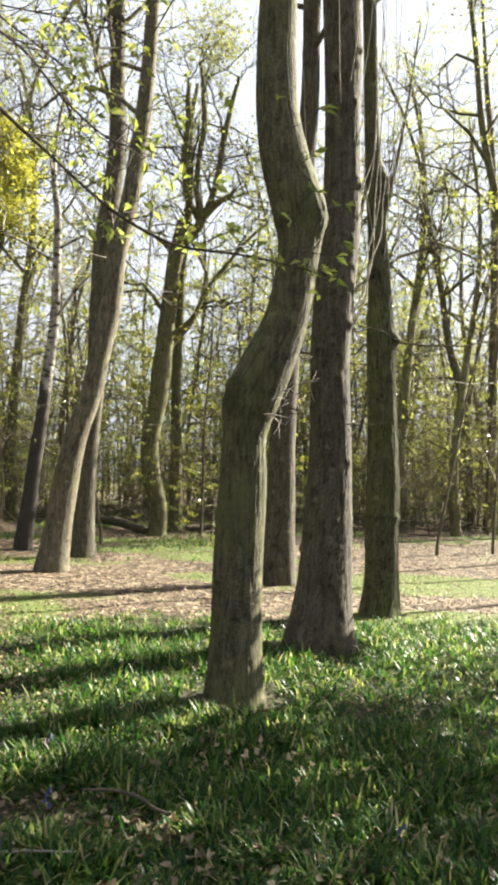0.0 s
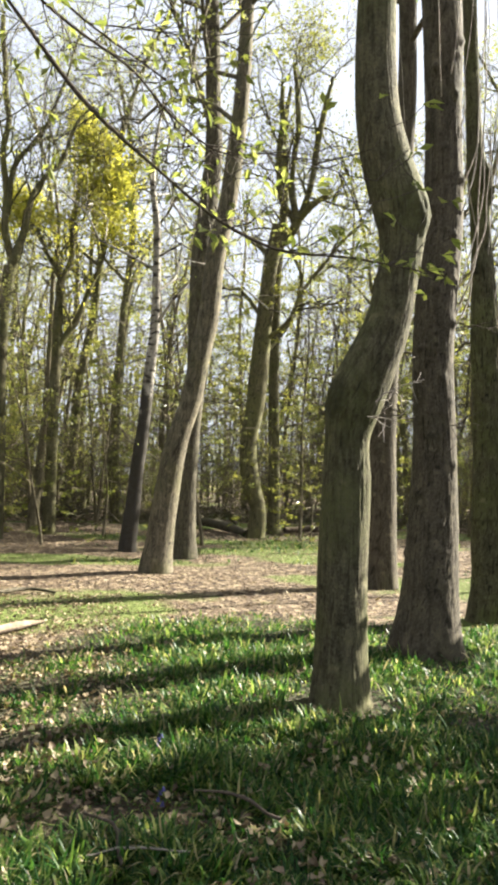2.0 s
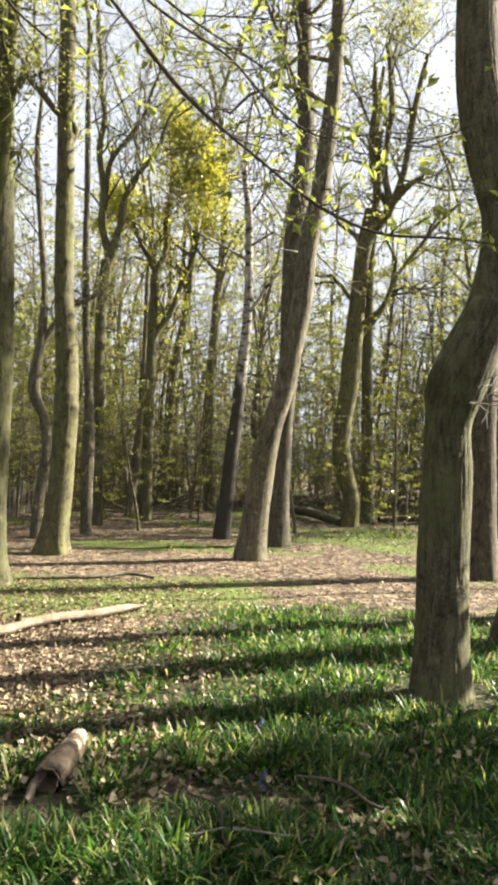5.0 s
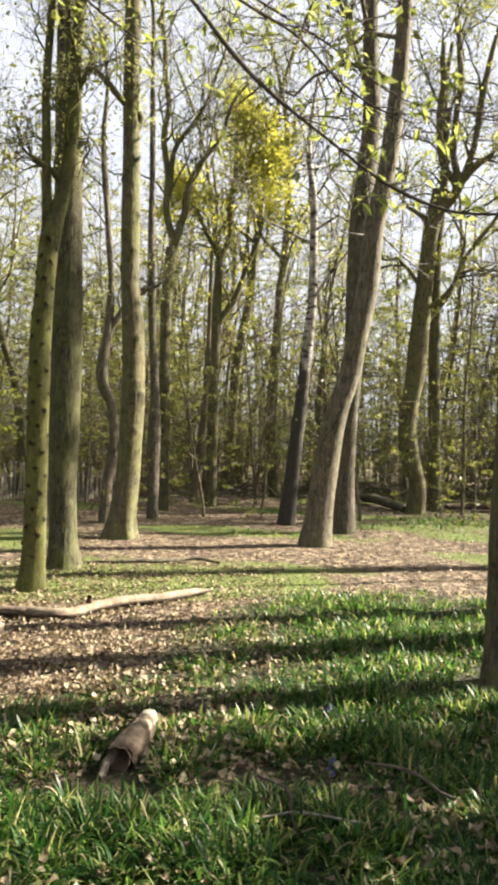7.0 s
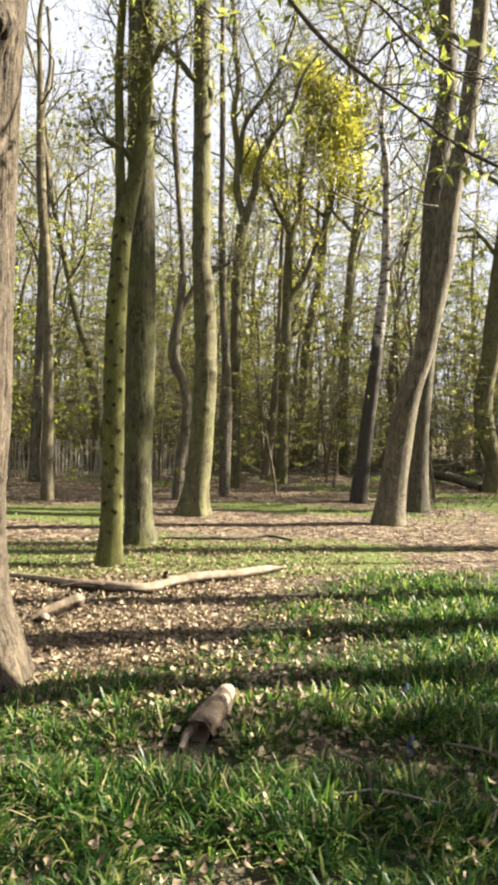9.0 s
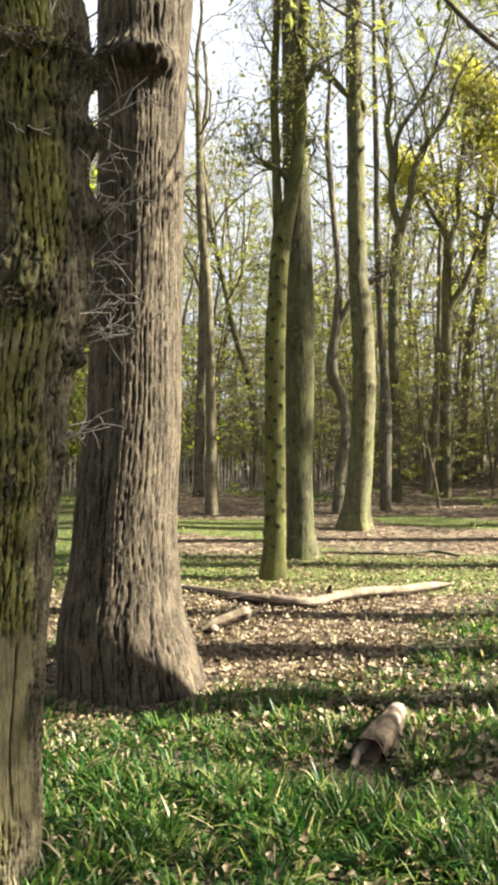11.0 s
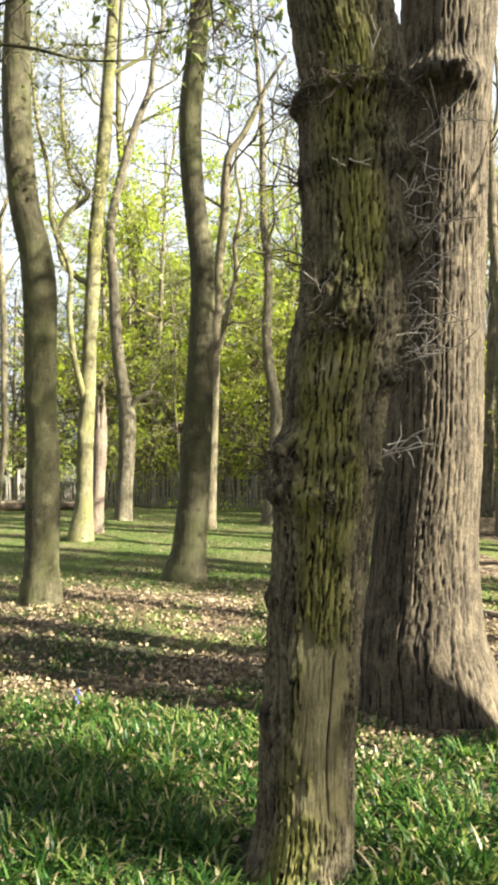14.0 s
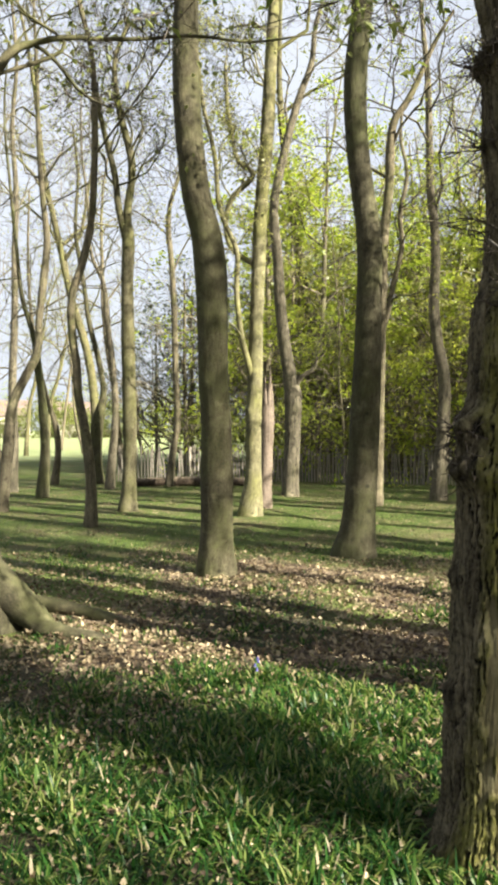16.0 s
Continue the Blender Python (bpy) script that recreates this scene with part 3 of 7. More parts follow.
def build_ground():
    rings = np.concatenate([np.linspace(0.0, 30, 150), np.geomspace(30.5, 2500, 60)])
    spokes = 288
    th = np.arange(spokes) * 2 * math.pi / spokes
    x = (rings[1:, None] * np.cos(th)).ravel()
    y = (rings[1:, None] * np.sin(th)).ravel()
    z = 0.05 * (flat_noise(x, y, 0.8, 5.0) - 0.5) + 0.03 * (flat_noise(x, y, 2.5, 6.0) - 0.5)
    v = np.concatenate([[(0, 0, 0)], np.stack([x, y, z], -1)])
    n = len(rings) - 1
    idx = 1 + np.arange(n * spokes).reshape(n, spokes)
    nxt = np.roll(idx, -1, 1)
    quads = np.stack([idx[:-1], idx[1:], nxt[1:], nxt[:-1]], -1).reshape(-1, 4)
    tris = np.stack([np.zeros(spokes, int), idx[0], nxt[0]], -1)
    me = make_mesh("ground", v, quads, tris)
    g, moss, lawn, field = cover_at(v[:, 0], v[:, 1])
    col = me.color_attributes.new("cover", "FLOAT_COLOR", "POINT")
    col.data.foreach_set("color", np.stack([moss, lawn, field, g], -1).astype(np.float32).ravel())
    return tagged(part("ground", me, FLOOR), label="woodland floor of leaf litter, moss and short grass", category="ground", kind="structure")


def ground_z(x, y):
    x, y = np.atleast_1d(np.asarray(x, float)), np.atleast_1d(np.asarray(y, float))
    return 0.05 * (flat_noise(x, y, 0.8, 5.0) - 0.5) + 0.03 * (flat_noise(x, y, 2.5, 6.0) - 0.5)


build_ground()

# ---- trees ----
TRUNKS = []  # (x, y, radius) of what stands on the floor


def shoot(out, tips, p, way, r, length, level, gen, steps=(7, 5, 4), kids=(7, 6), rise=0.25, bend=0.28, spread=(0.7, 1.2)):
    """A wavering shoot with side shoots; out gets its lines by level, tips the ends of the last ones."""
    n = steps[min(level, len(steps) - 1)]
    pts, here, head = [], Vector(p), Vector(way).normalized()
    for i in range(n):
        k = i / (n - 1)
        pts.append((here.x, here.y, here.z, max(r * (1 - 0.78 * k), 0.0022)))
        head = (head + Vector(gen.normal(0, bend, 3).tolist()) + Vector((0, 0, rise * 0.35))).normalized()
        here = here + head * (length / (n - 1))
    out.setdefault(level, []).append(pts)
    if level >= len(kids):
        tips.extend([(pts[j][:3], tuple(head)) for j in range(1, n)])
        return
    for j in range(kids[level]):
        k = 0.25 + 0.75 * (j + gen.random()) / kids[level]
        f = min(k * (n - 1), n - 1.001)
        i = int(f)
        q = Vector(pts[i][:3]).lerp(Vector(pts[i + 1][:3]), f - i)
        rr = pts[i][3] * 0.62
        main = (Vector(pts[i + 1][:3]) - Vector(pts[i][:3])).normalized()
        side = Vector(gen.normal(0, 1, 3).tolist()).cross(main).normalized()
        ang = gen.uniform(*spread)
        shoot(out, tips, q, main * math.cos(ang) + side * math.sin(ang), rr, length * gen.uniform(0.42, 0.68) * (1.15 - 0.45 * k), level + 1, gen, steps, kids, rise, bend, spread)


def crown_parts(tree, starts, seed, leaf, leaf_size, leaf_share, origin, kids=(7, 6), rise=0.25, bend=0.28, spread=(0.7, 1.2), twig=None, bark_mat=None, per_tip=1, droop=0.25, leaf_low=0.0):
    """Limbs with their branches, twigs and leaves from start points (place, way, radius, length)."""
    gen = np.random.default_rng(seed)
    org = np.asarray((*origin, 0.0, 0.0))
    fine, all_tips, bearer = [], [], tree
    for p, way, r, length in starts:
        out, tips = {}, []
        shoot(out, tips, p, way, r, length, 0, gen, kids=kids, rise=rise, bend=bend, spread=spread)
        v, q = tube_batch([np.asarray(ln) - org for ln in out[0]], 7)
        v2, q2 = tube_batch([np.asarray(ln) - org for ln in out.get(1, [])], 4)
        part("limb", make_mesh("limb", np.concatenate([v, v2]), np.concatenate([q, q2 + len(v)])), bark_mat or TWIG, tree)
        for level in range(2, 5):
            fine.extend(out.get(level, []))
        all_tips.extend(tips)
    if fine:
        v, q = tube_batch([np.asarray(ln) - org for ln in fine], 3)
        bearer = part("twigwork", make_mesh("twigwork", v, q), twig or TWIG, tree, kind="stuff")
    if leaf and leaf_share > 0 and all_tips:
        reps = []
        for _ in range(per_tip):
            reps.extend(all_tips)
        pl = np.asarray([t[0] for t in reps])
        keep = gen.random(len(reps)) < leaf_share * np.clip(4.0 * (lattice_noise(pl * 1.3 + seed) - 0.3), 0.08, 1) * np.where(pl[:, 2] > leaf_low, 1.0, 0.12)
        pl = pl[keep]
        wy = np.asarray([t[1] for t in reps])[keep]
        if len(pl):
            pl = pl + gen.normal(0, 0.05 + 0.06 * (per_tip > 1), pl.shape) - org[:3]
            v, t = leaf_batch(pl, wy, leaf_size * gen.uniform(0.6, 1.35, len(pl)), gen, droop)
            part("leaves", make_mesh("leaves", v, (), t, False), leaf, bearer, kind="stuff")


def along_line(line, z):
    a = np.asarray(line)
    return [float(np.interp(z, a[:, 2], a[:, k])) for k in range(4)]


def tree_from(name, label, line, mat, seed, top=12.0, crown_z=5.0, limbs=7, extra=(), sides=40, step=0.06, flare=0.3, flare_h=0.3, ridge=0.006, freq=26.0, lump=0.05,
              leaf=None, leaf_size=0.06, leaf_share=0.5, bumps=(), lean=(0.0, 0.0), limb_len=0.42, smooth_patch=None, kids=(7, 6), thin=0.4, per_tip=1, top_bend=0.4, fine_top=None, plate=(0.03, 0.14), spray=1.0, algae=None, dark_foot=0.0, leaf_low=0.0, dark_knots=0.62):
    """A standing tree: a trunk along a line, drawn limbs, and a crown that goes on above."""
    x, y = line[0][0], line[0][1]
    first = list(line[0])
    below = [(first[0], first[1], first[2] - 0.25, first[3] * 1.05)]
    full = extend(below + [tuple(p) for p in line], top, lean, thin)
    fine_top = fine_top or line[-1][2] + 0.3
    tree = base_of(name, x, y)
    tagged(tree, label=label, category="tree", group="trees of the wood")
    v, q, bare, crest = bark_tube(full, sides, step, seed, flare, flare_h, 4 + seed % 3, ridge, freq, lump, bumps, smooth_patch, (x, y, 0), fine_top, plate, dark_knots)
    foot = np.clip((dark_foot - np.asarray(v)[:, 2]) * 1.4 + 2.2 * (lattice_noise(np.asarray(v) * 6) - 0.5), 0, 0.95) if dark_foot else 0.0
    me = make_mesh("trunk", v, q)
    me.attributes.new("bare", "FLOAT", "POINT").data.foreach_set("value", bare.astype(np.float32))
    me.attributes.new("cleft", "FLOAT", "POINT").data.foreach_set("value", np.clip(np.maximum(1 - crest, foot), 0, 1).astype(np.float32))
    if algae:
        ring = np.asarray(v) - np.repeat(np.asarray(v).reshape(-1, sides, 3).mean(1), sides, 0)
        ring /= np.linalg.norm(ring, axis=1, keepdims=True)
        grown = np.clip((ring @ np.asarray(algae) - 0.72) * 4.0 + 1.7 * (lattice_noise(np.asarray(v) * (9, 9, 3.5)) - 0.5), 0, 0.9)
        me.attributes.new("algae", "FLOAT", "POINT").data.foreach_set("value", grown.astype(np.float32))
    part("trunk", me, mat, tree)
    TRUNKS.append((x, y, first[3] * (1 + flare * 0.6)))
    gen = np.random.default_rng(seed + 500)
    starts = []
    for ln in extra:
        root = along_line(full, max(min(ln[0][2], top) - 0.45, 0.5))
        joined = math.dist(root[:3], ln[0][:3]) < 1.5
        if joined:
            ln = [(*root[:3], min(ln[0][3], root[3]))] + [tuple(p) for p in ln]
        a = smooth_line(ln, 0.12) - np.asarray((x, y, 0, 0))
        sway = 0.006 * math.hypot(x, y) * np.clip(np.linalg.norm(a[:, :3] - a[0, :3], axis=1), 0, 1)
        for axis in (0, 1):
            a[:, axis] += sway * (2 * lattice_noise(np.stack([a[:, 2] * 1.1 + 9 * axis, a[:, 2] * 0.4 + seed, 0 * sway + ln[-1][0]], -1)) - 1)
        v, q = tube_batch([a], 9 if ln[0][3] > 0.04 else 6)
        part("limb", make_mesh("limb", v, q), mat, tree)
        n = len(ln)
        for k in range(2 if joined else 1, n):
            px_, py_, pz_, pr_ = ln[k]
            go = np.asarray(ln[k][:3]) - np.asarray(ln[k - 1][:3])
            go = go / (np.linalg.norm(go) + 1e-9)
            for _ in range(2 if k < n - 1 else 3):
                w = go + gen.normal(0, 0.65, 3) + (0, 0, 0.25)
                starts.append(((px_, py_, pz_), w, max(pr_ * 0.36, 0.007), spray * gen.uniform(0.7, 1.6) * (0.5 + 12 * min(pr_, 0.12))))
    for i in range(limbs):
        z = crown_z + (top - crown_z) * (i + gen.random()) / limbs
        cx, cy, cz, cr = along_line(full, min(z, top))
        ang = i * 2.4 + gen.random() * 1.2 + seed
        el = gen.uniform(0.5, 1.1)
        starts.append(((cx, cy, cz), (math.cos(ang) * math.cos(el), math.sin(ang) * math.cos(el), math.sin(el)), cr * 0.36, (top - cz) * limb_len + gen.uniform(1.4, 2.4)))
    if starts:
        crown_parts(tree, starts, seed + 900, leaf, leaf_size, leaf_share, (x, y), kids=kids, bark_mat=mat, per_tip=per_tip, bend=top_bend, leaf_low=leaf_low)
    return tree


crooked_tree = tree_from("crooked_tree", "crooked leaning trunk with bulging elbow, grey-green bark", [(0.04, 5.35, -0.05, 0.216), (0.04, 5.35, 0.23, 0.189), (0.04, 5.35, 0.53, 0.176), (0.05, 5.35, 1.11, 0.170), (0.06, 5.35, 1.50, 0.164), (0.06, 5.35, 1.82, 0.153), (0.11, 5.35, 2.07, 0.187), (0.20, 5.35, 2.30, 0.182), (0.30, 5.36, 2.54, 0.162), (0.38, 5.36, 2.90, 0.143), (0.41, 5.36, 3.18, 0.151), (0.39, 5.36, 3.43, 0.184), (0.30, 5.36, 3.75, 0.172), (0.24, 5.35, 4.03, 0.152), (0.21, 5.35, 4.44, 0.141), (0.21, 5.35, 4.90, 0.133)], BARK_OLIVE, 3,
          top=11, crown_z=6.5, limbs=5, sides=130, step=0.026, flare=0.95, flare_h=0.16, ridge=0.005, plate=(0.03, 0.3), lump=0.04, leaf=LEAF_YOUNG, leaf_share=0.7, per_tip=2,
          bumps=(((0.9, -0.5, 0), 3.35, 0.035, 0.1, 0.12), ((-0.8, -0.6, 0), 2.05, 0.02, 0.12, 0.15)))
straight_tree = tree_from("straight_tree", "tall straight trunk with dark bark and thin shoots", [(0.80, 7.13, -0.05, 0.321), (0.81, 7.13, 0.23, 0.285), (0.83, 7.12, 0.75, 0.245), (0.84, 7.12, 1.27, 0.214), (0.85, 7.12, 1.79, 0.194), (0.83, 7.12, 2.85, 0.185), (0.86, 7.12, 3.38, 0.188), (0.90, 7.12, 3.92, 0.181), (0.90, 7.12, 4.47, 0.171), (0.88, 7.12, 5.57, 0.178), (0.86, 7.12, 6.12, 0.179)], BARK_DUSK, 5,
          top=14, crown_z=7, limbs=6, sides=120, step=0.03, flare=0.5, flare_h=0.28, ridge=0.007, plate=(0.03, 0.2), leaf=LEAF_YOUNG, leaf_share=0.7, per_tip=2,
          bumps=tuple(((math.cos(-1.6 + (k * 1.7) % 2.8 - 1.4), math.sin(-1.6 + (k * 1.7) % 2.8 - 1.4), 0), 0.9 + 0.26 * k, 0.022, 0.045, 0.035) for k in range(20)))
mossy_tree = tree_from("mossy_tree", "mossy trunk ringed by an old scar", [(1.67, 8.96, -0.03, 0.229), (1.68, 8.96, 0.31, 0.200), (1.67, 8.96, 0.90, 0.194), (1.67, 8.96, 1.55, 0.188), (1.65, 8.96, 2.22, 0.176), (1.61, 8.97, 3.22, 0.160), (1.57, 8.98, 4.24, 0.121), (1.49, 8.99, 5.27, 0.095), (1.44, 9.00, 6.32, 0.082), (1.40, 9.01, 7.38, 0.076)], BARK_GREEN, 8,
          top=13, crown_z=6.4, limbs=12, sides=90, step=0.04, flare=0.35, flare_h=0.2, ridge=0.008, lump=0.08, leaf=LEAF_YOUNG, leaf_size=0.08, leaf_share=0.8, per_tip=4,
          bumps=(((0, 0, 0), 1.12, 0.016, 1.0, 0.03), ((0.8, -0.6, 0), 5.0, 0.09, 0.12, 0.25), ((0.9, -0.4, 0), 3.2, 0.05, 0.1, 0.1), ((-0.5, -0.8, 0), 4.0, 0.05, 0.1, 0.12)))
tree_from("shaded_tree", "dark trunk standing behind the crooked tree", [(0.58, 11.43, -0.03, 0.260), (0.59, 11.43, 0.60, 0.227), (0.59, 11.43, 1.27, 0.211), (0.59, 11.43, 2.12, 0.191), (0.63, 11.43, 3.23, 0.179), (0.76, 11.43, 5.40, 0.155), (0.87, 11.42, 7.16, 0.143), (0.87, 11.42, 8.95, 0.131)], BARK_DUSK, 11,
          top=15, crown_z=7, limbs=7, sides=60, step=0.06, flare=0.3, flare_h=0.2, leaf=LEAF_YOUNG, leaf_share=0.75, per_tip=2)
tree_from("leaning_tree", "leaning trunk with a sunlit edge, bare bark", [(-2.91, 11.93, -0.02, 0.262), (-2.87, 11.94, 0.44, 0.217), (-2.78, 11.96, 1.23, 0.199), (-2.60, 12.00, 2.25, 0.172), (-2.45, 12.04, 2.73, 0.162), (-2.34, 12.06, 3.34, 0.166), (-2.19, 12.10, 4.25, 0.165), (-2.11, 12.12, 5.15, 0.154), (-1.94, 12.16, 6.06, 0.147), (-1.84, 12.19, 6.96, 0.140), (-1.76, 12.21, 7.87, 0.124), (-1.72, 12.22, 8.78, 0.117)], BARK_GREY, 13,
          top=15, crown_z=7.0, limbs=8, sides=64, step=0.06, flare=0.3, flare_h=0.25, leaf=LEAF_YOUNG, leaf_share=0.8, per_tip=2)
tree_from("upright_tree", "upright trunk growing close behind the leaning one", [(-2.94, 14.34, -0.02, 0.236), (-2.95, 14.34, 0.46, 0.199), (-2.95, 14.34, 1.18, 0.178), (-2.89, 14.35, 2.40, 0.161), (-2.84, 14.36, 3.16, 0.166), (-2.82, 14.36, 4.13, 0.194), (-2.81, 14.37, 4.99, 0.202), (-2.80, 14.37, 5.86, 0.190), (-2.68, 14.39, 6.94, 0.182), (-2.62, 14.41, 8.02, 0.168), (-2.66, 14.40, 9.11, 0.147), (-2.69, 14.39, 10.20, 0.140)], BARK_GREY, 14,
          top=16, crown_z=7.5, limbs=8, sides=56, step=0.07, flare=0.35, flare_h=0.25, leaf=LEAF_YOUNG, leaf_share=0.8, per_tip=2)
tree_from("birch_tree", "birch with pale broken top and dark foot", [(-4.35, 15.25, -0.01, 0.176), (-4.28, 15.27, 0.81, 0.153), (-4.20, 15.30, 1.75, 0.141), (-4.10, 15.33, 2.70, 0.129), (-4.03, 15.35, 3.64, 0.118), (-3.95, 15.37, 4.58, 0.100), (-3.94, 15.37, 5.65, 0.088), (-3.95, 15.37, 6.24, 0.082), (-3.97, 15.36, 6.83, 0.071)], BARK_BIRCH, 17,
          top=9.5, crown_z=4.2, limbs=9, sides=32, step=0.08, flare=0.3, flare_h=0.3, ridge=0.006, thin=0.3, dark_foot=3.6, leaf=LEAF_YOUNG, leaf_share=0.75, per_tip=2, limb_len=0.6)
tree_from("bent_tree", "tree with a kinked foot and a forked crown", [(-2.25, 19.80, -0.02, 0.260), (-2.20, 19.80, 0.77, 0.202), (-2.38, 19.78, 1.35, 0.246), (-2.48, 19.77, 2.32, 0.225), (-2.32, 19.79, 3.53, 0.232), (-2.23, 19.80, 4.75, 0.239), (-2.13, 19.81, 5.95, 0.210), (-1.98, 19.83, 7.40, 0.202), (-1.75, 19.86, 8.26, 0.245)], BARK_MOSSY, 19,
          top=8.3, crown_z=4.6, limbs=4, sides=40, step=0.08, flare=0.15, lump=0.08, leaf=LEAF_YELLOW, leaf_share=0.8, leaf_size=0.09, limb_len=0.5, spray=1.6, kids=(8, 6),
          extra=([(-1.45, 19.68, 8.1, 0.085), (-1.75, 19.6, 9.0, 0.085), (-1.85, 19.6, 10.4, 0.09), (-1.8, 19.6, 12.0, 0.06)],
                 [(-1.45, 19.68, 8.1, 0.115), (-1.5, 19.7, 9.3, 0.08), (-1.4, 19.7, 11.0, 0.08), (-1.45, 19.7, 12.6, 0.05)],
                 [(-1.4, 19.7, 8.1, 0.115), (-1.1, 19.7, 9.0, 0.085), (-0.85, 19.7, 10.6, 0.09), (-0.4, 19.7, 12.2, 0.05)],
                 [(-1.4, 19.7, 8.2, 0.09), (-1.0, 19.6, 8.7, 0.10), (-0.55, 19.6, 9.0, 0.05)],
                 [(-1.6, 19.6, 5.6, 0.06), (-1.0, 19.5, 6.6, 0.05), (-0.4, 19.5, 7.5, 0.05), (0.4, 19.5, 8.2, 0.03)]), per_tip=2)
tree_from("edge_tree", "slim upright trunk with thin bare twigs", [(9.15, 28.3, -0.02, 0.22), (9.15, 28.3, 2.0, 0.19), (9.17, 28.3, 5.0, 0.17), (9.2, 28.3, 9.4, 0.15), (9.06, 28.3, 13.9, 0.12), (8.75, 28.4, 18.0, 0.08)], BARK_FAR, 21,
          top=21, crown_z=9, limbs=9, sides=24, step=0.2, leaf=LEAF_YELLOW, leaf_share=0.7, leaf_size=0.08, per_tip=2, top_bend=0.4)
tree_from("slim_tree", "slim upright trunk beside the kinked tree", [(-1.93, 21.51, -0.01, 0.195), (-1.95, 21.51, 1.62, 0.164), (-1.99, 21.50, 3.18, 0.156), (-2.02, 21.50, 4.75, 0.148), (-2.01, 21.50, 6.32, 0.141), (-1.98, 21.50, 7.89, 0.141), (-1.87, 21.51, 8.74, 0.125)], BARK_MOSSY, 20,
          top=13, crown_z=8, limbs=6, sides=32, step=0.1, leaf=LEAF_YELLOW, leaf_share=0.7, leaf_size=0.09, per_tip=2)
tree_from("forked_tree", "slender green trunk dotted with knots, forking in two", [(-4.69, 6.85, -0.02, 0.159), (-4.68, 6.86, 0.26, 0.129), (-4.67, 6.86, 0.85, 0.115), (-4.67, 6.86, 1.44, 0.112), (-4.67, 6.86, 2.03, 0.112), (-4.67, 6.87, 2.62, 0.112), (-4.64, 6.88, 3.21, 0.101), (-4.62, 6.90, 3.63, 0.101), (-4.59, 6.92, 3.90, 0.089)], BARK_LIME, 23,
          top=3.9, limbs=0, sides=84, step=0.02, spray=0.5, dark_knots=1.0, flare=0.3, flare_h=0.12, ridge=0.004, freq=18, lump=0.04,
          bumps=tuple(((math.cos(-0.96 + (k * 1.7) % 2.8 - 1.4), math.sin(-0.96 + (k * 1.7) % 2.8 - 1.4), 0), 0.5 + 0.085 * k, 0.012, 0.03, 0.024) for k in range(40)),
          extra=([(*p[:3], p[3]) for p in extend([(-4.64, 6.89, 3.81, 0.059), (-4.67, 6.87, 4.40, 0.050), (-4.67, 6.86, 4.99, 0.047), (-4.66, 6.87, 5.59, 0.044), (-4.67, 6.86, 6.19, 0.042)], 11)], [(*p[:3], p[3]) for p in extend([(-4.58, 6.93, 3.81, 0.089), (-4.52, 6.97, 4.24, 0.077), (-4.48, 7.00, 4.67, 0.072), (-4.45, 7.02, 5.15, 0.069), (-4.43, 7.03, 5.64, 0.066), (-4.42, 7.04, 6.24, 0.060)], 12)]), leaf=LEAF_YOUNG, leaf_share=0.7, per_tip=2)
tree_from("stout_tree", "stout straight trunk with dull green bark", [(-5.16, 8.21, -0.03, 0.216), (-5.18, 8.20, 0.32, 0.174), (-5.19, 8.19, 0.74, 0.163), (-5.20, 8.19, 1.43, 0.174), (-5.20, 8.19, 2.83, 0.181), (-5.22, 8.18, 4.23, 0.168), (-5.25, 8.16, 5.63, 0.157), (-5.27, 8.15, 7.03, 0.154)], BARK_GREEN, 26,
          top=15, crown_z=8, limbs=7, sides=84, step=0.04, flare=0.35, flare_h=0.2, ridge=0.007, leaf=LEAF_YOUNG, leaf_share=0.7, per_tip=2)
tree_from("flared_tree", "tall trunk with a flared foot, lit along one side", [(-6.12, 11.40, -0.03, 0.283), (-6.10, 11.41, 0.31, 0.236), (-6.04, 11.44, 0.97, 0.199), (-6.01, 11.45, 1.63, 0.194), (-5.99, 11.47, 2.39, 0.194), (-6.01, 11.45, 3.34, 0.185), (-6.08, 11.42, 4.28, 0.152), (-6.10, 11.41, 5.23, 0.152), (-6.11, 11.40, 6.19, 0.147), (-6.14, 11.38, 8.09, 0.138), (-6.15, 11.38, 9.05, 0.128)], BARK_MOSSY, 29,
          top=17, crown_z=9.5, limbs=8, sides=72, step=0.05, flare=0.75, flare_h=0.28, ridge=0.005, leaf=LEAF_YOUNG, leaf_share=0.75, per_tip=2,
          extra=([(-5.98, 11.43, 7.1, 0.06), (-6.2, 11.31, 7.25, 0.05), (-6.42, 11.19, 7.52, 0.055), (-6.59, 11.09, 7.7, 0.045), (-6.67, 11.04, 7.78, 0.04)],), spray=0.5,
          bumps=tuple(((math.cos(-1.2 + (k * 1.7) % 2.8 - 1.4), math.sin(-1.2 + (k * 1.7) % 2.8 - 1.4), 0), 1.5 + 0.3 * k, 0.03, 0.07, 0.05) for k in range(20)))
tree_from("ivy_stemmed_tree", "thin dark stem with ragged bark", [(-7.18, 14.75, -0.01, 0.109), (-7.19, 14.74, 1.44, 0.133), (-7.19, 14.74, 2.65, 0.109), (-7.27, 14.70, 3.86, 0.085), (-7.32, 14.68, 5.07, 0.091), (-7.35, 14.66, 6.28, 0.073), (-7.36, 14.66, 7.49, 0.055), (-7.40, 14.64, 9.32, 0.048), (-7.45, 14.61, 11.14, 0.042)], BARK_GREY, 31, top=13, crown_z=8, limbs=6, sides=28, step=0.06, lump=0.25, leaf=LEAF_YOUNG, leaf_share=0.75, per_tip=2)
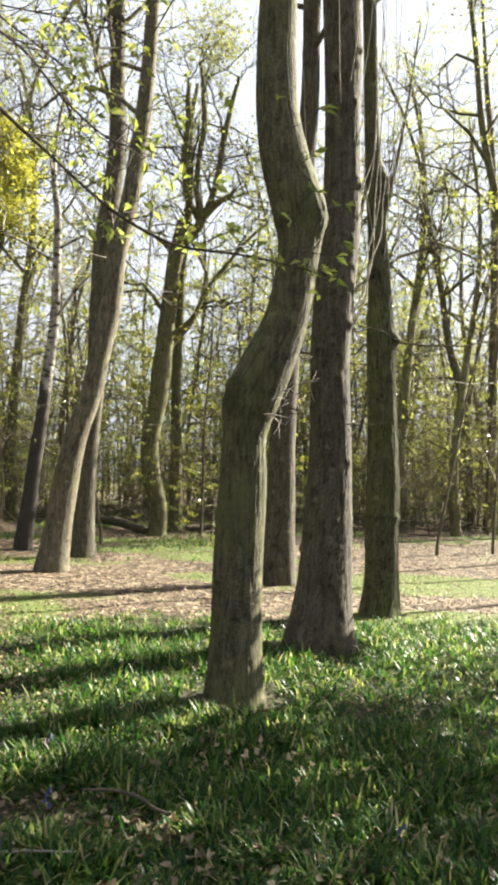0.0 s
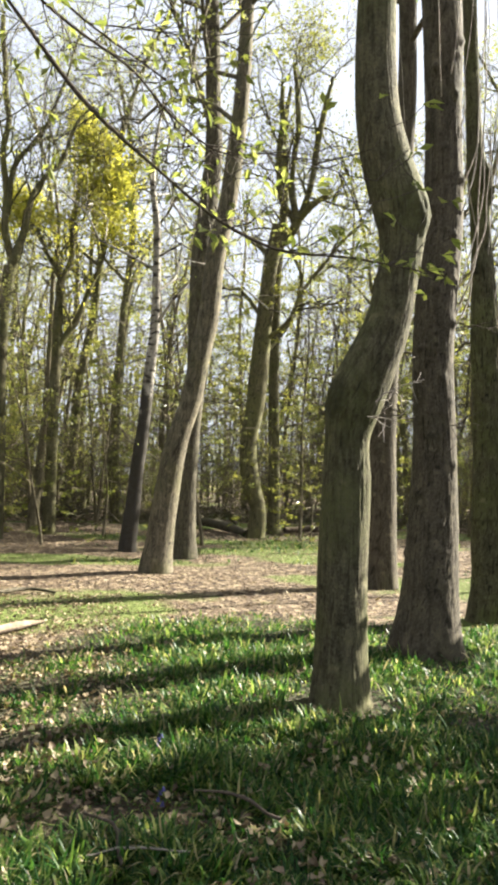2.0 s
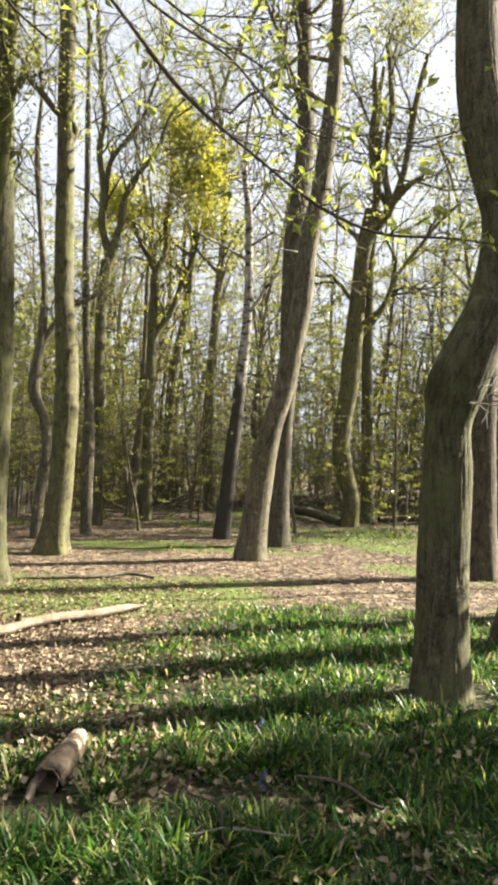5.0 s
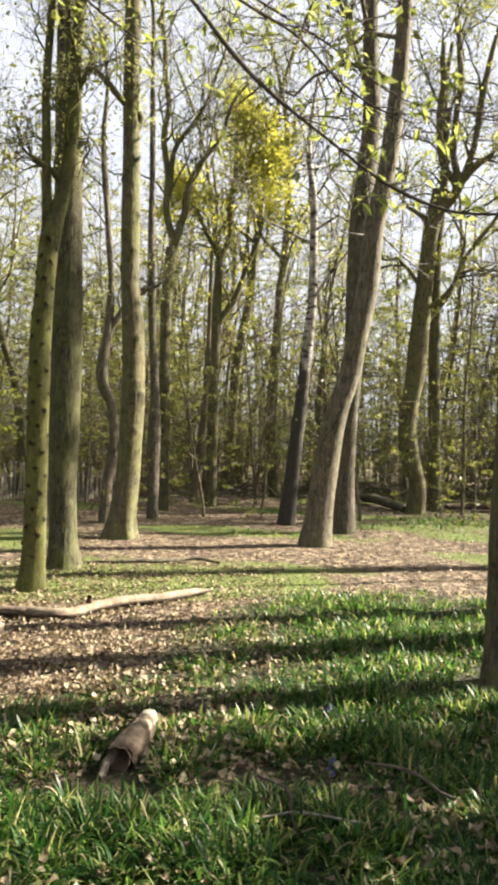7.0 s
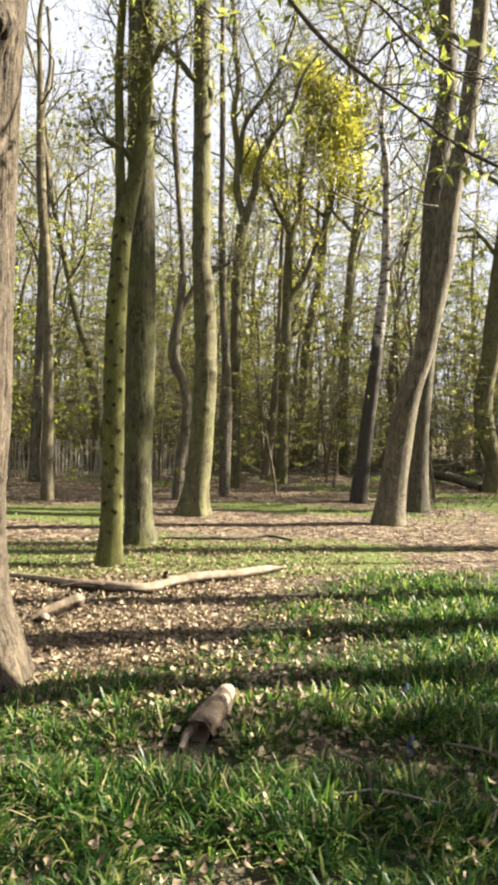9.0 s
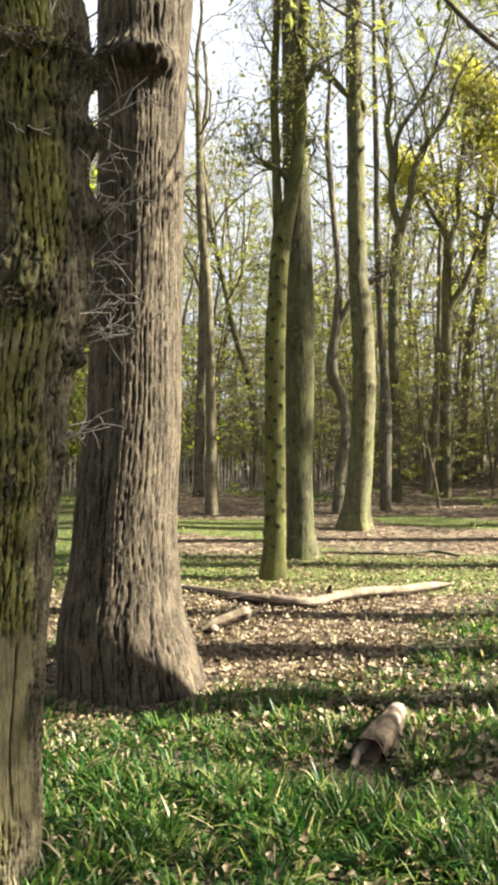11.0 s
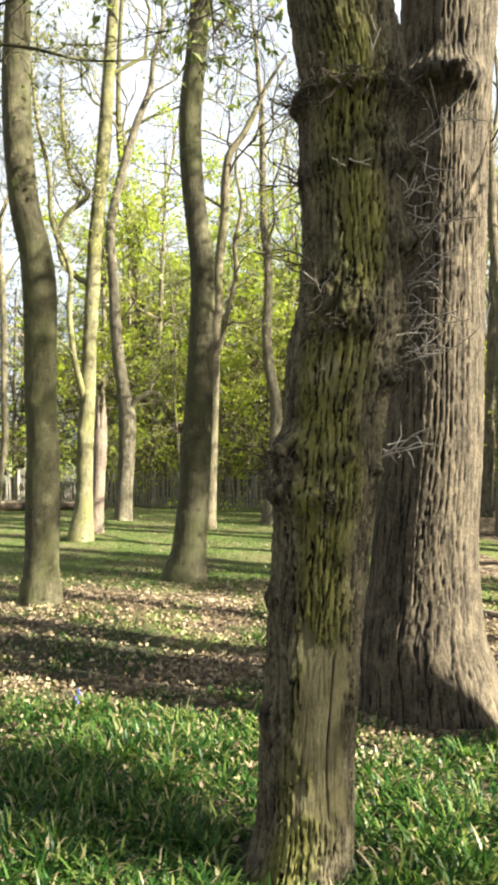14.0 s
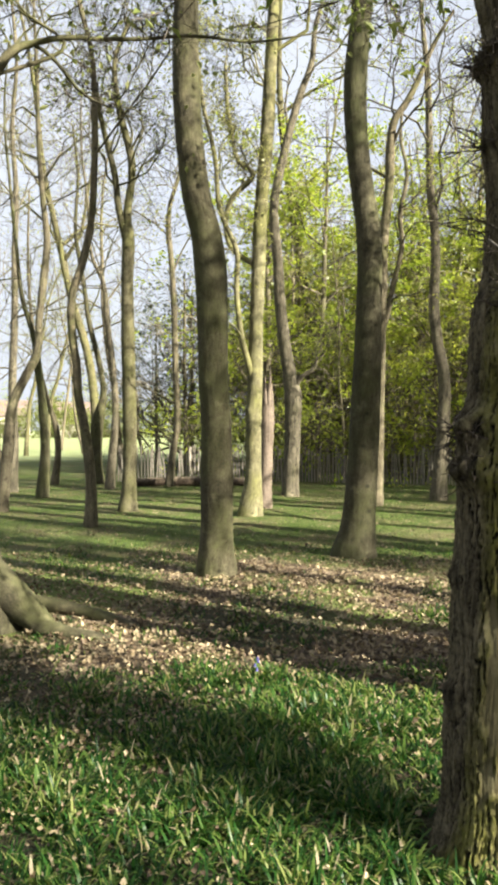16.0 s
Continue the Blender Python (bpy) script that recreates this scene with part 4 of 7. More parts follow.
tree_from("contorted_tree", "dark contorted trunk with an angled limb", [(-7.62, 13.5, -0.02, 0.13), (-7.6, 13.51, 0.77, 0.11), (-7.5, 13.57, 1.68, 0.1), (-7.57, 13.53, 2.37, 0.1), (-7.73, 13.44, 2.83, 0.11), (-7.74, 13.43, 3.17, 0.1), (-7.67, 13.47, 3.7, 0.085), (-7.62, 13.5, 4.6, 0.07), (-7.72, 13.44, 6.2, 0.06), (-7.82, 13.38, 7.8, 0.05)], BARK_GREY, 32, top=11, crown_z=5, limbs=7, sides=32, step=0.07, lump=0.2, leaf=LEAF_YOUNG, leaf_share=0.6, per_tip=2, top_bend=0.5,
          extra=([(-7.66, 13.48, 3.75, 0.07), (-7.5, 13.56, 4.05, 0.065), (-7.1, 13.8, 4.6, 0.055), (-6.72, 14.0, 4.83, 0.035)],))
tree_from("pale_forked_tree", "pale trunk forking into long curved limbs", [(-7.98, 16.91, -0.01, 0.152), (-7.99, 16.90, 1.99, 0.138), (-8.02, 16.89, 4.20, 0.124), (-8.00, 16.90, 5.59, 0.138), (-7.92, 16.94, 6.43, 0.152)], BARK_MOSSY, 33, top=6.6, limbs=0, sides=36, step=0.1, leaf=LEAF_YOUNG, leaf_share=0.7, per_tip=2, spray=1.7, kids=(8, 6), top_bend=0.34,
          extra=([(-7.94, 16.93, 6.29, 0.097), (-8.05, 16.88, 7.67, 0.083), (-8.09, 16.86, 9.06, 0.076), (-8.17, 16.82, 10.87, 0.069), (-8.25, 16.78, 12.54, 0.062)], [(-7.88, 16.96, 6.36, 0.125), (-7.72, 17.03, 7.14, 0.090), (-7.52, 17.13, 7.99, 0.076), (-7.33, 17.22, 8.56, 0.063), (-6.98, 17.39, 9.22, 0.056), (-6.66, 17.54, 10.16, 0.042), (-6.31, 17.70, 10.61, 0.035)], [(-8.01, 16.90, 7.68, 0.062), (-7.89, 16.95, 8.94, 0.062), (-7.55, 17.11, 9.52, 0.056), (-7.19, 17.29, 10.26, 0.049), (-6.84, 17.45, 11.41, 0.035), (-6.61, 17.56, 12.42, 0.028)]))
tree_from("golden_tree", "tree with a clump of golden new leaves on top", [(-7.50, 18.88, -0.01, 0.166), (-7.50, 18.88, 1.47, 0.143), (-7.50, 18.88, 2.98, 0.136), (-7.48, 18.89, 4.49, 0.128), (-7.47, 18.89, 5.70, 0.121), (-7.42, 18.91, 6.46, 0.121)], BARK_MOSSY, 35, top=6.6, limbs=0, sides=36, step=0.1, leaf=LEAF_GOLD, leaf_size=0.11, leaf_share=1.0, per_tip=9, spray=1.1, kids=(7, 4), leaf_low=7.7,
          extra=([(-7.46, 18.90, 4.64, 0.098), (-7.14, 19.02, 5.34, 0.091), (-6.71, 19.19, 6.34, 0.068), (-6.42, 19.31, 7.26, 0.053), (-6.26, 19.37, 8.19, 0.045), (-6.1, 19.42, 9.2, 0.035)], [(-7.41, 18.91, 6.39, 0.083), (-7.57, 18.85, 6.91, 0.068), (-7.79, 18.76, 7.36, 0.053), (-8.08, 18.65, 7.95, 0.038)], [(-7.41, 18.91, 6.39, 0.098), (-7.22, 18.99, 7.08, 0.076), (-7.15, 19.02, 8.15, 0.068), (-7.06, 19.05, 9.22, 0.061), (-6.95, 19.10, 10.29, 0.046)]))
tree_from("leaning_pole_tree", "thin leaning pole of a tree", [(-8.51, 20.20, -0.01, 0.162), (-8.44, 20.23, 1.13, 0.130), (-8.35, 20.27, 2.27, 0.106), (-8.27, 20.30, 3.90, 0.090), (-8.24, 20.31, 5.38, 0.073)], BARK_FAR, 37, top=10, crown_z=5, limbs=5, sides=24, step=0.12, leaf=LEAF_YOUNG, leaf_share=0.8, per_tip=2)

FRONT, RIGHT = Vector((0.82, -0.57, 0)), Vector((0.57, 0.82, 0))  # of the near tree, as seen from the path
near_bumps = [((0, 0, 0), 2.80, 0.030, 1.0, 0.035), ((0, 0, 0), 2.52, 0.012, 1.0, 0.05)]
for side, z, size, wide, tall in ((-0.3, 2.05, 0.035, 0.08, 0.09), (0.1, 1.98, 0.02, 0.07, 0.07), (1.2, 2.28, 0.035, 0.06, 0.06), (1.25, 1.95, 0.04, 0.06, 0.10), (0.9, 1.80, 0.03, 0.06, 0.05),
                                  (-0.95, 1.50, 0.045, 0.07, 0.06), (-0.9, 1.36, 0.045, 0.08, 0.05), (0.2, 1.50, 0.02, 0.04, 0.03), (0.0, 1.34, 0.018, 0.07, 0.03), (1.0, 1.48, 0.02, 0.04, 0.03),
                                  (-1.2, 0.98, 0.015, 0.05, 0.05), (-1.1, 0.55, 0.02, 0.06, 0.06), (1.2, 2.55, 0.03, 0.06, 0.05), (0.5, 2.62, 0.02, 0.06, 0.04)):
    near_bumps.append((tuple(FRONT * math.cos(side) + RIGHT * math.sin(side)), z, size * 1.5, wide, tall))
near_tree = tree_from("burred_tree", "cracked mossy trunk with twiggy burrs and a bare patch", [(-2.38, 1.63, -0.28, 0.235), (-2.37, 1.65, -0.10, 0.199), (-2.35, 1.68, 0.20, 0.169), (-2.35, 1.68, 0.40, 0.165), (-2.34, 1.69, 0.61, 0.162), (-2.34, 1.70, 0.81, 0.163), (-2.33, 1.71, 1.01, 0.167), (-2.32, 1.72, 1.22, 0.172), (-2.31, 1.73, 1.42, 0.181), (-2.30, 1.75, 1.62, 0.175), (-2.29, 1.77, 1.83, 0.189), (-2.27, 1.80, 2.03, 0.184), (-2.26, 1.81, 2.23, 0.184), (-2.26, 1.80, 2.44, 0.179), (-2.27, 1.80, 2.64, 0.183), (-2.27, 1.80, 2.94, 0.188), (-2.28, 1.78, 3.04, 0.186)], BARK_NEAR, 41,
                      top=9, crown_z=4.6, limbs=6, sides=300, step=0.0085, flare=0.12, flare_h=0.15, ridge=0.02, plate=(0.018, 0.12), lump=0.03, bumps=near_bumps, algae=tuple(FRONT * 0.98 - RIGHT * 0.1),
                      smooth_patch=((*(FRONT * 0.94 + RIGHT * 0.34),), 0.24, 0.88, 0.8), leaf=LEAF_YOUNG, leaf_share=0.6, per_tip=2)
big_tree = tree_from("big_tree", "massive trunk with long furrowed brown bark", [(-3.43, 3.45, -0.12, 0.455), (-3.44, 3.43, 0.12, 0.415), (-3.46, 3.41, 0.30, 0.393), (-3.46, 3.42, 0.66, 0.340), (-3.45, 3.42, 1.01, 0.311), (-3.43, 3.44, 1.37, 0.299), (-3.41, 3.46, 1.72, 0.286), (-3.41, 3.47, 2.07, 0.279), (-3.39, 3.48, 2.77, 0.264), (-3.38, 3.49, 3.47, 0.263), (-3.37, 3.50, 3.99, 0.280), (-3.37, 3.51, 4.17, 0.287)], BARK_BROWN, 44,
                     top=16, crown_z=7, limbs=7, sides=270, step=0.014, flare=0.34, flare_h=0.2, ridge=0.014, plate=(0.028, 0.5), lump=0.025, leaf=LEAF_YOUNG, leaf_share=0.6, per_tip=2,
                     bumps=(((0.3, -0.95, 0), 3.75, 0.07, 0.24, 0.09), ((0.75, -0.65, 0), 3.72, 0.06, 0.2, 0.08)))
tree_from("wavy_tree", "slim wavy trunk in the open", [(-9.64, 11.91, -0.01, 0.125), (-9.64, 11.91, 1.08, 0.108), (-9.66, 11.90, 2.89, 0.096), (-9.71, 11.86, 4.70, 0.085), (-9.78, 11.80, 5.60, 0.090), (-9.83, 11.76, 7.39, 0.073), (-9.85, 11.75, 8.29, 0.051)], BARK_FAR, 47, top=11, crown_z=6, limbs=6, sides=32, step=0.08, leaf=LEAF_YOUNG, leaf_share=0.7)
tree_from("dark_stem_tree", "dark upright stem at the wood's edge", [(-12.92, 15.43, -0.01, 0.149), (-12.89, 15.46, 2.14, 0.134), (-12.85, 15.49, 3.93, 0.112), (-12.82, 15.51, 6.15, 0.089)], BARK_GREY, 48, top=12, crown_z=5, limbs=6, sides=28, step=0.1, lump=0.2, leaf=LEAF_YOUNG, leaf_share=0.5, per_tip=1)
tree_from("curved_tree", "smooth curved trunk, green and grey", [(-7.63, 2.37, -0.03, 0.223), (-7.63, 2.37, 0.38, 0.172), (-7.63, 2.37, 0.95, 0.166), (-7.63, 2.37, 1.52, 0.158), (-7.64, 2.34, 2.10, 0.155), (-7.64, 2.33, 2.67, 0.161), (-7.65, 2.31, 3.25, 0.167), (-7.66, 2.27, 3.54, 0.155), (-7.69, 2.20, 3.82, 0.146), (-7.71, 2.12, 4.39, 0.143), (-7.72, 2.08, 4.96, 0.143), (-7.73, 2.07, 5.54, 0.135), (-7.72, 2.08, 6.12, 0.121)], BARK_CURVED, 51, top=14, crown_z=7, limbs=7, sides=90, step=0.035, flare=0.3, flare_h=0.14, ridge=0.004, freq=14, leaf=LEAF_YOUNG, leaf_share=0.75, per_tip=2)
tree_from("buttressed_tree", "tall sunlit trunk with a buttressed foot", [(-8.12, 4.25, -0.04, 0.284), (-8.10, 4.29, 0.30, 0.216), (-8.08, 4.33, 0.84, 0.186), (-8.06, 4.36, 1.52, 0.176), (-8.05, 4.38, 2.19, 0.166), (-8.04, 4.40, 2.87, 0.149), (-8.04, 4.41, 3.55, 0.146), (-8.05, 4.39, 3.96, 0.146), (-8.07, 4.35, 4.24, 0.139), (-8.11, 4.28, 4.92, 0.136), (-8.12, 4.26, 5.60, 0.136), (-8.09, 4.31, 6.29, 0.126), (-8.07, 4.36, 6.98, 0.130)], BARK_CURVED, 53, top=15, crown_z=7.5, limbs=7, sides=84, step=0.04, flare=0.4, flare_h=0.22, ridge=0.004, freq=14,
          leaf=LEAF_YOUNG, leaf_share=0.75, per_tip=2)
tree_from("thin_leaning_tree", "thin stem leaning behind the buttressed tree", [(-13.33, 7.61, -0.01, 0.125), (-13.32, 7.63, 1.53, 0.108), (-13.31, 7.65, 2.67, 0.103), (-13.29, 7.68, 4.27, 0.097), (-13.27, 7.73, 5.53, 0.097), (-13.22, 7.80, 6.33, 0.092), (-13.21, 7.82, 7.14, 0.092), (-13.18, 7.88, 7.60, 0.075), (-13.05, 8.11, 8.00, 0.063), (-12.93, 8.31, 8.46, 0.052), (-12.78, 8.56, 9.10, 0.040), (-12.61, 8.86, 9.67, 0.029)], BARK_FAR, 54, top=8.4, crown_z=6, limbs=4, sides=28, step=0.1, leaf=LEAF_GREEN, leaf_share=0.7, extra=([(-13.30, 7.66, 3.13, 0.057), (-13.22, 7.81, 4.04, 0.057), (-13.10, 8.02, 5.18, 0.051), (-13.12, 7.98, 5.87, 0.046), (-13.07, 8.07, 6.91, 0.034), (-13.08, 8.06, 7.94, 0.023)],))
tree_from("sunlit_tree", "pale trunk in full sun, dotted with knots", [(-12.53, 4.60, -0.02, 0.214), (-12.51, 4.64, 0.56, 0.156), (-12.51, 4.65, 1.54, 0.137), (-12.50, 4.68, 2.51, 0.127), (-12.49, 4.70, 3.49, 0.117), (-12.48, 4.74, 4.48, 0.122), (-12.46, 4.78, 5.46, 0.118), (-12.43, 4.86, 6.45, 0.118), (-12.41, 4.91, 7.45, 0.113), (-12.40, 4.96, 8.44, 0.104), (-12.38, 5.01, 9.44, 0.089)], BARK_PALE, 57, top=15, crown_z=8, limbs=6, sides=56, step=0.06, flare=0.4, ridge=0.004,
          extra=([(-12.44, 4.56, 2.60, 0.058), (-12.48, 4.45, 3.09, 0.053), (-12.52, 4.35, 3.86, 0.048), (-12.54, 4.28, 4.63, 0.044), (-12.61, 4.11, 5.21, 0.043), (-12.65, 3.98, 6.07, 0.039), (-12.72, 3.81, 7.03, 0.034), (-12.76, 3.70, 8.09, 0.029)], [(-12.86, 4.29, 4.80, 0.049), (-12.82, 4.38, 5.60, 0.049), (-12.71, 4.68, 6.06, 0.050), (-12.79, 4.48, 6.20, 0.040), (-12.85, 4.32, 6.99, 0.035), (-12.87, 4.26, 7.98, 0.030)]), leaf=LEAF_YOUNG, leaf_share=0.8, per_tip=2,
          bumps=tuple(((math.cos(-0.45 + (k * 1.7) % 2.8 - 1.4), math.sin(-0.45 + (k * 1.7) % 2.8 - 1.4), 0), 1.2 + 0.32 * k, 0.03, 0.07, 0.05) for k in range(20)))
SNAG_LINE = [(-13.62, 5.30, -0.01, 0.139), (-13.60, 5.34, 1.00, 0.129), (-13.60, 5.35, 1.75, 0.139), (-13.60, 5.34, 2.40, 0.107)]
snag = tree_from("broken_snag", "broken-off splintered pale dead trunk", SNAG_LINE, SNAG_WOOD, 58, top=2.25, limbs=0, sides=48, step=0.04, ridge=0.02, lump=0.2, thin=0.9, smooth_patch=((0.9, -0.3, 0.0), 0.3, 9.0, -0.2))
snag_gen = np.random.default_rng(59)
for k in range(9):
    sx, sy, sz, sr = along_line(SNAG_LINE, 2.1)
    ang = k * 0.7
    px_, py_ = sx - snag.location.x + 0.75 * sr * math.cos(ang), sy - snag.location.y + 0.75 * sr * math.sin(ang)
    tall = snag_gen.uniform(0.1, 0.55)
    v, q = tube_batch([np.asarray([(px_, py_, 2.0, 0.045), (px_, py_, 2.2, 0.04), (px_ + snag_gen.normal(0, 0.03), py_, 2.2 + tall * 0.6, 0.022), (px_ + snag_gen.normal(0, 0.05), py_, 2.2 + tall, 0.003)])], 5)
    part("splinter", make_mesh("splinter", v, q), SNAG_WOOD, snag)
tree_from("twisting_tree", "twisting trunk with a snapped pale stub", [(-16.18, 6.97, -0.01, 0.201), (-16.17, 7.02, 1.54, 0.182), (-16.16, 7.02, 2.33, 0.195), (-16.19, 6.95, 2.85, 0.156), (-16.24, 6.85, 3.50, 0.143), (-16.27, 6.78, 4.15, 0.137), (-16.30, 6.70, 5.45, 0.117), (-16.34, 6.63, 6.76, 0.104), (-16.30, 6.71, 7.28, 0.098), (-16.23, 6.88, 8.08, 0.091), (-16.10, 7.17, 9.21, 0.079), (-15.99, 7.41, 9.94, 0.066), (-15.96, 7.49, 10.74, 0.053)], BARK_GREY, 60, top=13, crown_z=8, limbs=5, sides=40, step=0.08, leaf=LEAF_YOUNG, leaf_share=0.5, per_tip=1,
          extra=([(-16.0, 7.15, 2.75, 0.06), (-15.85, 7.35, 2.9, 0.05), (-15.8, 7.45, 3.2, 0.025)],))
tree_from("kinked_tree", "slim kinked trunk near the fence", [(-14.04, 9.55, -0.01, 0.182), (-13.99, 9.62, 1.52, 0.138), (-13.99, 9.62, 2.78, 0.126), (-14.06, 9.52, 3.41, 0.120), (-14.10, 9.46, 4.05, 0.114), (-14.09, 9.48, 5.31, 0.101), (-14.11, 9.46, 5.95, 0.095), (-14.15, 9.40, 6.58, 0.089), (-14.17, 9.36, 7.86, 0.076), (-14.19, 9.33, 9.13, 0.063), (-14.26, 9.23, 10.41, 0.044)], BARK_GREY, 62, top=12, crown_z=5.5, limbs=7, sides=36, step=0.08, leaf=LEAF_YOUNG, leaf_share=0.5, per_tip=1)
tree_from("fence_side_tree", "thin pale tree by the paling fence", [(-19.85, 5.05, -0.01, 0.124), (-19.84, 5.13, 0.84, 0.095), (-19.81, 5.24, 1.57, 0.095), (-19.81, 5.21, 3.04, 0.081), (-19.82, 5.18, 4.51, 0.081), (-19.84, 5.11, 5.99, 0.074), (-19.86, 5.03, 7.01, 0.066), (-19.85, 5.06, 7.46, 0.059), (-19.80, 5.28, 8.22, 0.044)], BARK_FAR, 64, top=11, crown_z=5, limbs=6, sides=28, step=0.1, leaf=LEAF_YOUNG, leaf_share=0.7, per_tip=2)
rooted_tree = tree_from("rooted_tree", "broad trunk with spreading roots", [(-6.25, -0.00, -0.08, 0.36), (-6.25, 0.02, 0.22, 0.25), (-6.25, -0.02, 0.48, 0.20), (-6.25, -0.04, 1.34, 0.175), (-6.25, -0.04, 2.20, 0.172), (-6.25, -0.04, 3.06, 0.17), (-6.25, -0.03, 3.91, 0.17), (-6.25, -0.02, 4.76, 0.165)], BARK_CURVED, 66, top=13, crown_z=6, limbs=6, sides=100, step=0.035, flare=0.5, flare_h=0.16, ridge=0.008,
          extra=([(-6.24, 0.18, 4.27, 0.039), (-6.24, 0.28, 4.41, 0.030), (-6.24, 0.43, 4.49, 0.026), (-6.24, 0.64, 4.57, 0.022), (-6.23, 0.95, 4.61, 0.018), (-6.23, 1.27, 4.67, 0.016), (-6.22, 1.70, 4.77, 0.014), (-6.22, 2.20, 4.81, 0.012), (-6.21, 2.83, 5.00, 0.007)], [(-6.24, 0.43, 4.49, 0.017), (-6.24, 0.60, 4.38, 0.015), (-6.24, 0.80, 4.17, 0.013), (-6.23, 1.00, 4.09, 0.009), (-6.23, 1.27, 4.49, 0.007)], [(-6.24, 0.64, 4.57, 0.015), (-6.24, 0.52, 4.64, 0.013), (-6.24, 0.41, 4.68, 0.013), (-6.24, 0.29, 4.80, 0.011)]), leaf=LEAF_YOUNG, leaf_share=0.16, spray=0.7)
for root in ([(-6.25, 0.05, 0.42, 0.16), (-6.1, 0.28, 0.2, 0.13), (-5.98, 0.42, 0.08, 0.09), (-5.86, 0.52, 0.0, 0.05), (-5.8, 0.58, -0.06, 0.03)],
             [(-6.5, 0.2, 0.15, 0.09), (-6.72, 0.42, 0.05, 0.075), (-6.45, 0.72, 0.03, 0.06), (-6.2, 0.92, 0.015, 0.055), (-6.0, 1.08, -0.02, 0.045), (-5.8, 1.25, -0.06, 0.03)],
             [(-5.95, 0.42, 0.04, 0.08), (-5.75, 0.62, 0.01, 0.055), (-5.55, 0.82, 0.0, 0.045), (-5.4, 0.98, -0.04, 0.03)]):
    v, q, _, _ = bark_tube(root, 20, 0.04, 67, 0.0, 0.3, 4, 0.006, 26.0, 0.2, (), None, (rooted_tree.location.x, rooted_tree.location.y, 0))
    part("root", make_mesh("root", v, q), BARK_CURVED, rooted_tree)
tree_from("serpentine_tree", "slender grey trunk snaking upwards", [(-11.99, 1.74, -0.01, 0.105), (-11.99, 1.74, 0.74, 0.079), (-12.00, 1.70, 1.18, 0.079), (-12.01, 1.64, 1.62, 0.070), (-12.02, 1.56, 2.05, 0.066), (-12.02, 1.54, 2.49, 0.065), (-12.03, 1.48, 2.92, 0.065), (-12.03, 1.48, 3.62, 0.061), (-12.01, 1.62, 4.06, 0.061), (-12.00, 1.70, 4.41, 0.057), (-11.99, 1.75, 4.67, 0.052), (-11.98, 1.81, 5.55, 0.052), (-11.98, 1.82, 6.41, 0.048), (-11.98, 1.78, 7.28, 0.039), (-12.01, 1.59, 8.12, 0.035)], BARK_FAR, 68, top=12, crown_z=5, limbs=7, sides=32, step=0.08, leaf=LEAF_YOUNG, leaf_share=0.5, per_tip=1)
tree_from("pale_footed_tree", "pale-footed tree at the field's edge", [(-21.48, 3.44, -0.01, 0.143), (-21.49, 3.37, 0.91, 0.143), (-21.48, 3.40, 1.71, 0.174), (-21.46, 3.56, 2.50, 0.095), (-21.48, 3.44, 3.45, 0.079), (-21.51, 3.21, 4.39, 0.071), (-21.54, 3.03, 5.64, 0.063)], BARK_BEECH, 70, top=10, crown_z=4, limbs=6, sides=28, step=0.1, leaf=LEAF_YOUNG, leaf_share=0.5, per_tip=1)
tree_from("two_stemmed_tree", "straight pale trunk dividing into two stems", [(-14.00, 2.73, -0.02, 0.188), (-14.00, 2.75, 0.28, 0.146), (-14.00, 2.76, 0.59, 0.131), (-14.00, 2.76, 2.16, 0.130), (-14.00, 2.74, 3.20, 0.125), (-14.00, 2.73, 4.24, 0.109), (-14.00, 2.75, 5.07, 0.114), (-14.00, 2.74, 5.27, 0.104)], BARK_BEECH, 72, top=5.3, limbs=0, sides=44, step=0.07, flare=0.25, ridge=0.004,
          extra=([(-14.01, 2.70, 5.17, 0.068), (-14.04, 2.53, 5.99, 0.062), (-14.06, 2.43, 6.50, 0.057), (-14.10, 2.26, 7.31, 0.046), (-14.12, 2.14, 8.22, 0.036)], [(-13.99, 2.77, 5.17, 0.078), (-13.99, 2.79, 6.00, 0.073), (-13.99, 2.78, 6.62, 0.073), (-14.03, 2.61, 7.33, 0.062), (-14.04, 2.54, 8.25, 0.047), (-14.01, 2.69, 8.98, 0.036)]), leaf=LEAF_YOUNG, leaf_share=0.45, per_tip=1)
tree_from("leaning_stem_tree", "leaning stem behind the two-stemmed tree", [(-19.35, 3.36, -0.01, 0.129), (-19.34, 3.43, 0.97, 0.108), (-19.32, 3.50, 1.83, 0.093), (-19.33, 3.44, 3.12, 0.079), (-19.36, 3.30, 4.26, 0.072), (-19.38, 3.20, 5.26, 0.057), (-19.42, 2.96, 5.82, 0.043)], BARK_GREY, 74, top=10, crown_z=4.5, limbs=6, sides=28, step=0.1, leaf=LEAF_YOUNG, leaf_share=0.5, per_tip=1)
tree_from("elbowed_tree", "tree whose stem swings out in an elbow", [(-14.77, 0.55, -0.01, 0.115), (-14.76, 0.65, 1.12, 0.104), (-14.76, 0.77, 2.06, 0.089), (-14.75, 0.97, 2.50, 0.084), (-14.74, 1.16, 2.89, 0.079), (-14.74, 1.23, 3.64, 0.068), (-14.74, 1.30, 4.27, 0.074), (-14.73, 1.37, 5.05, 0.063), (-14.74, 1.31, 5.71, 0.053), (-14.74, 1.24, 6.57, 0.042)], BARK_FAR, 76, top=11, crown_z=5, limbs=7, sides=30, step=0.08, leaf=LEAF_YOUNG, leaf_share=0.5, per_tip=1)
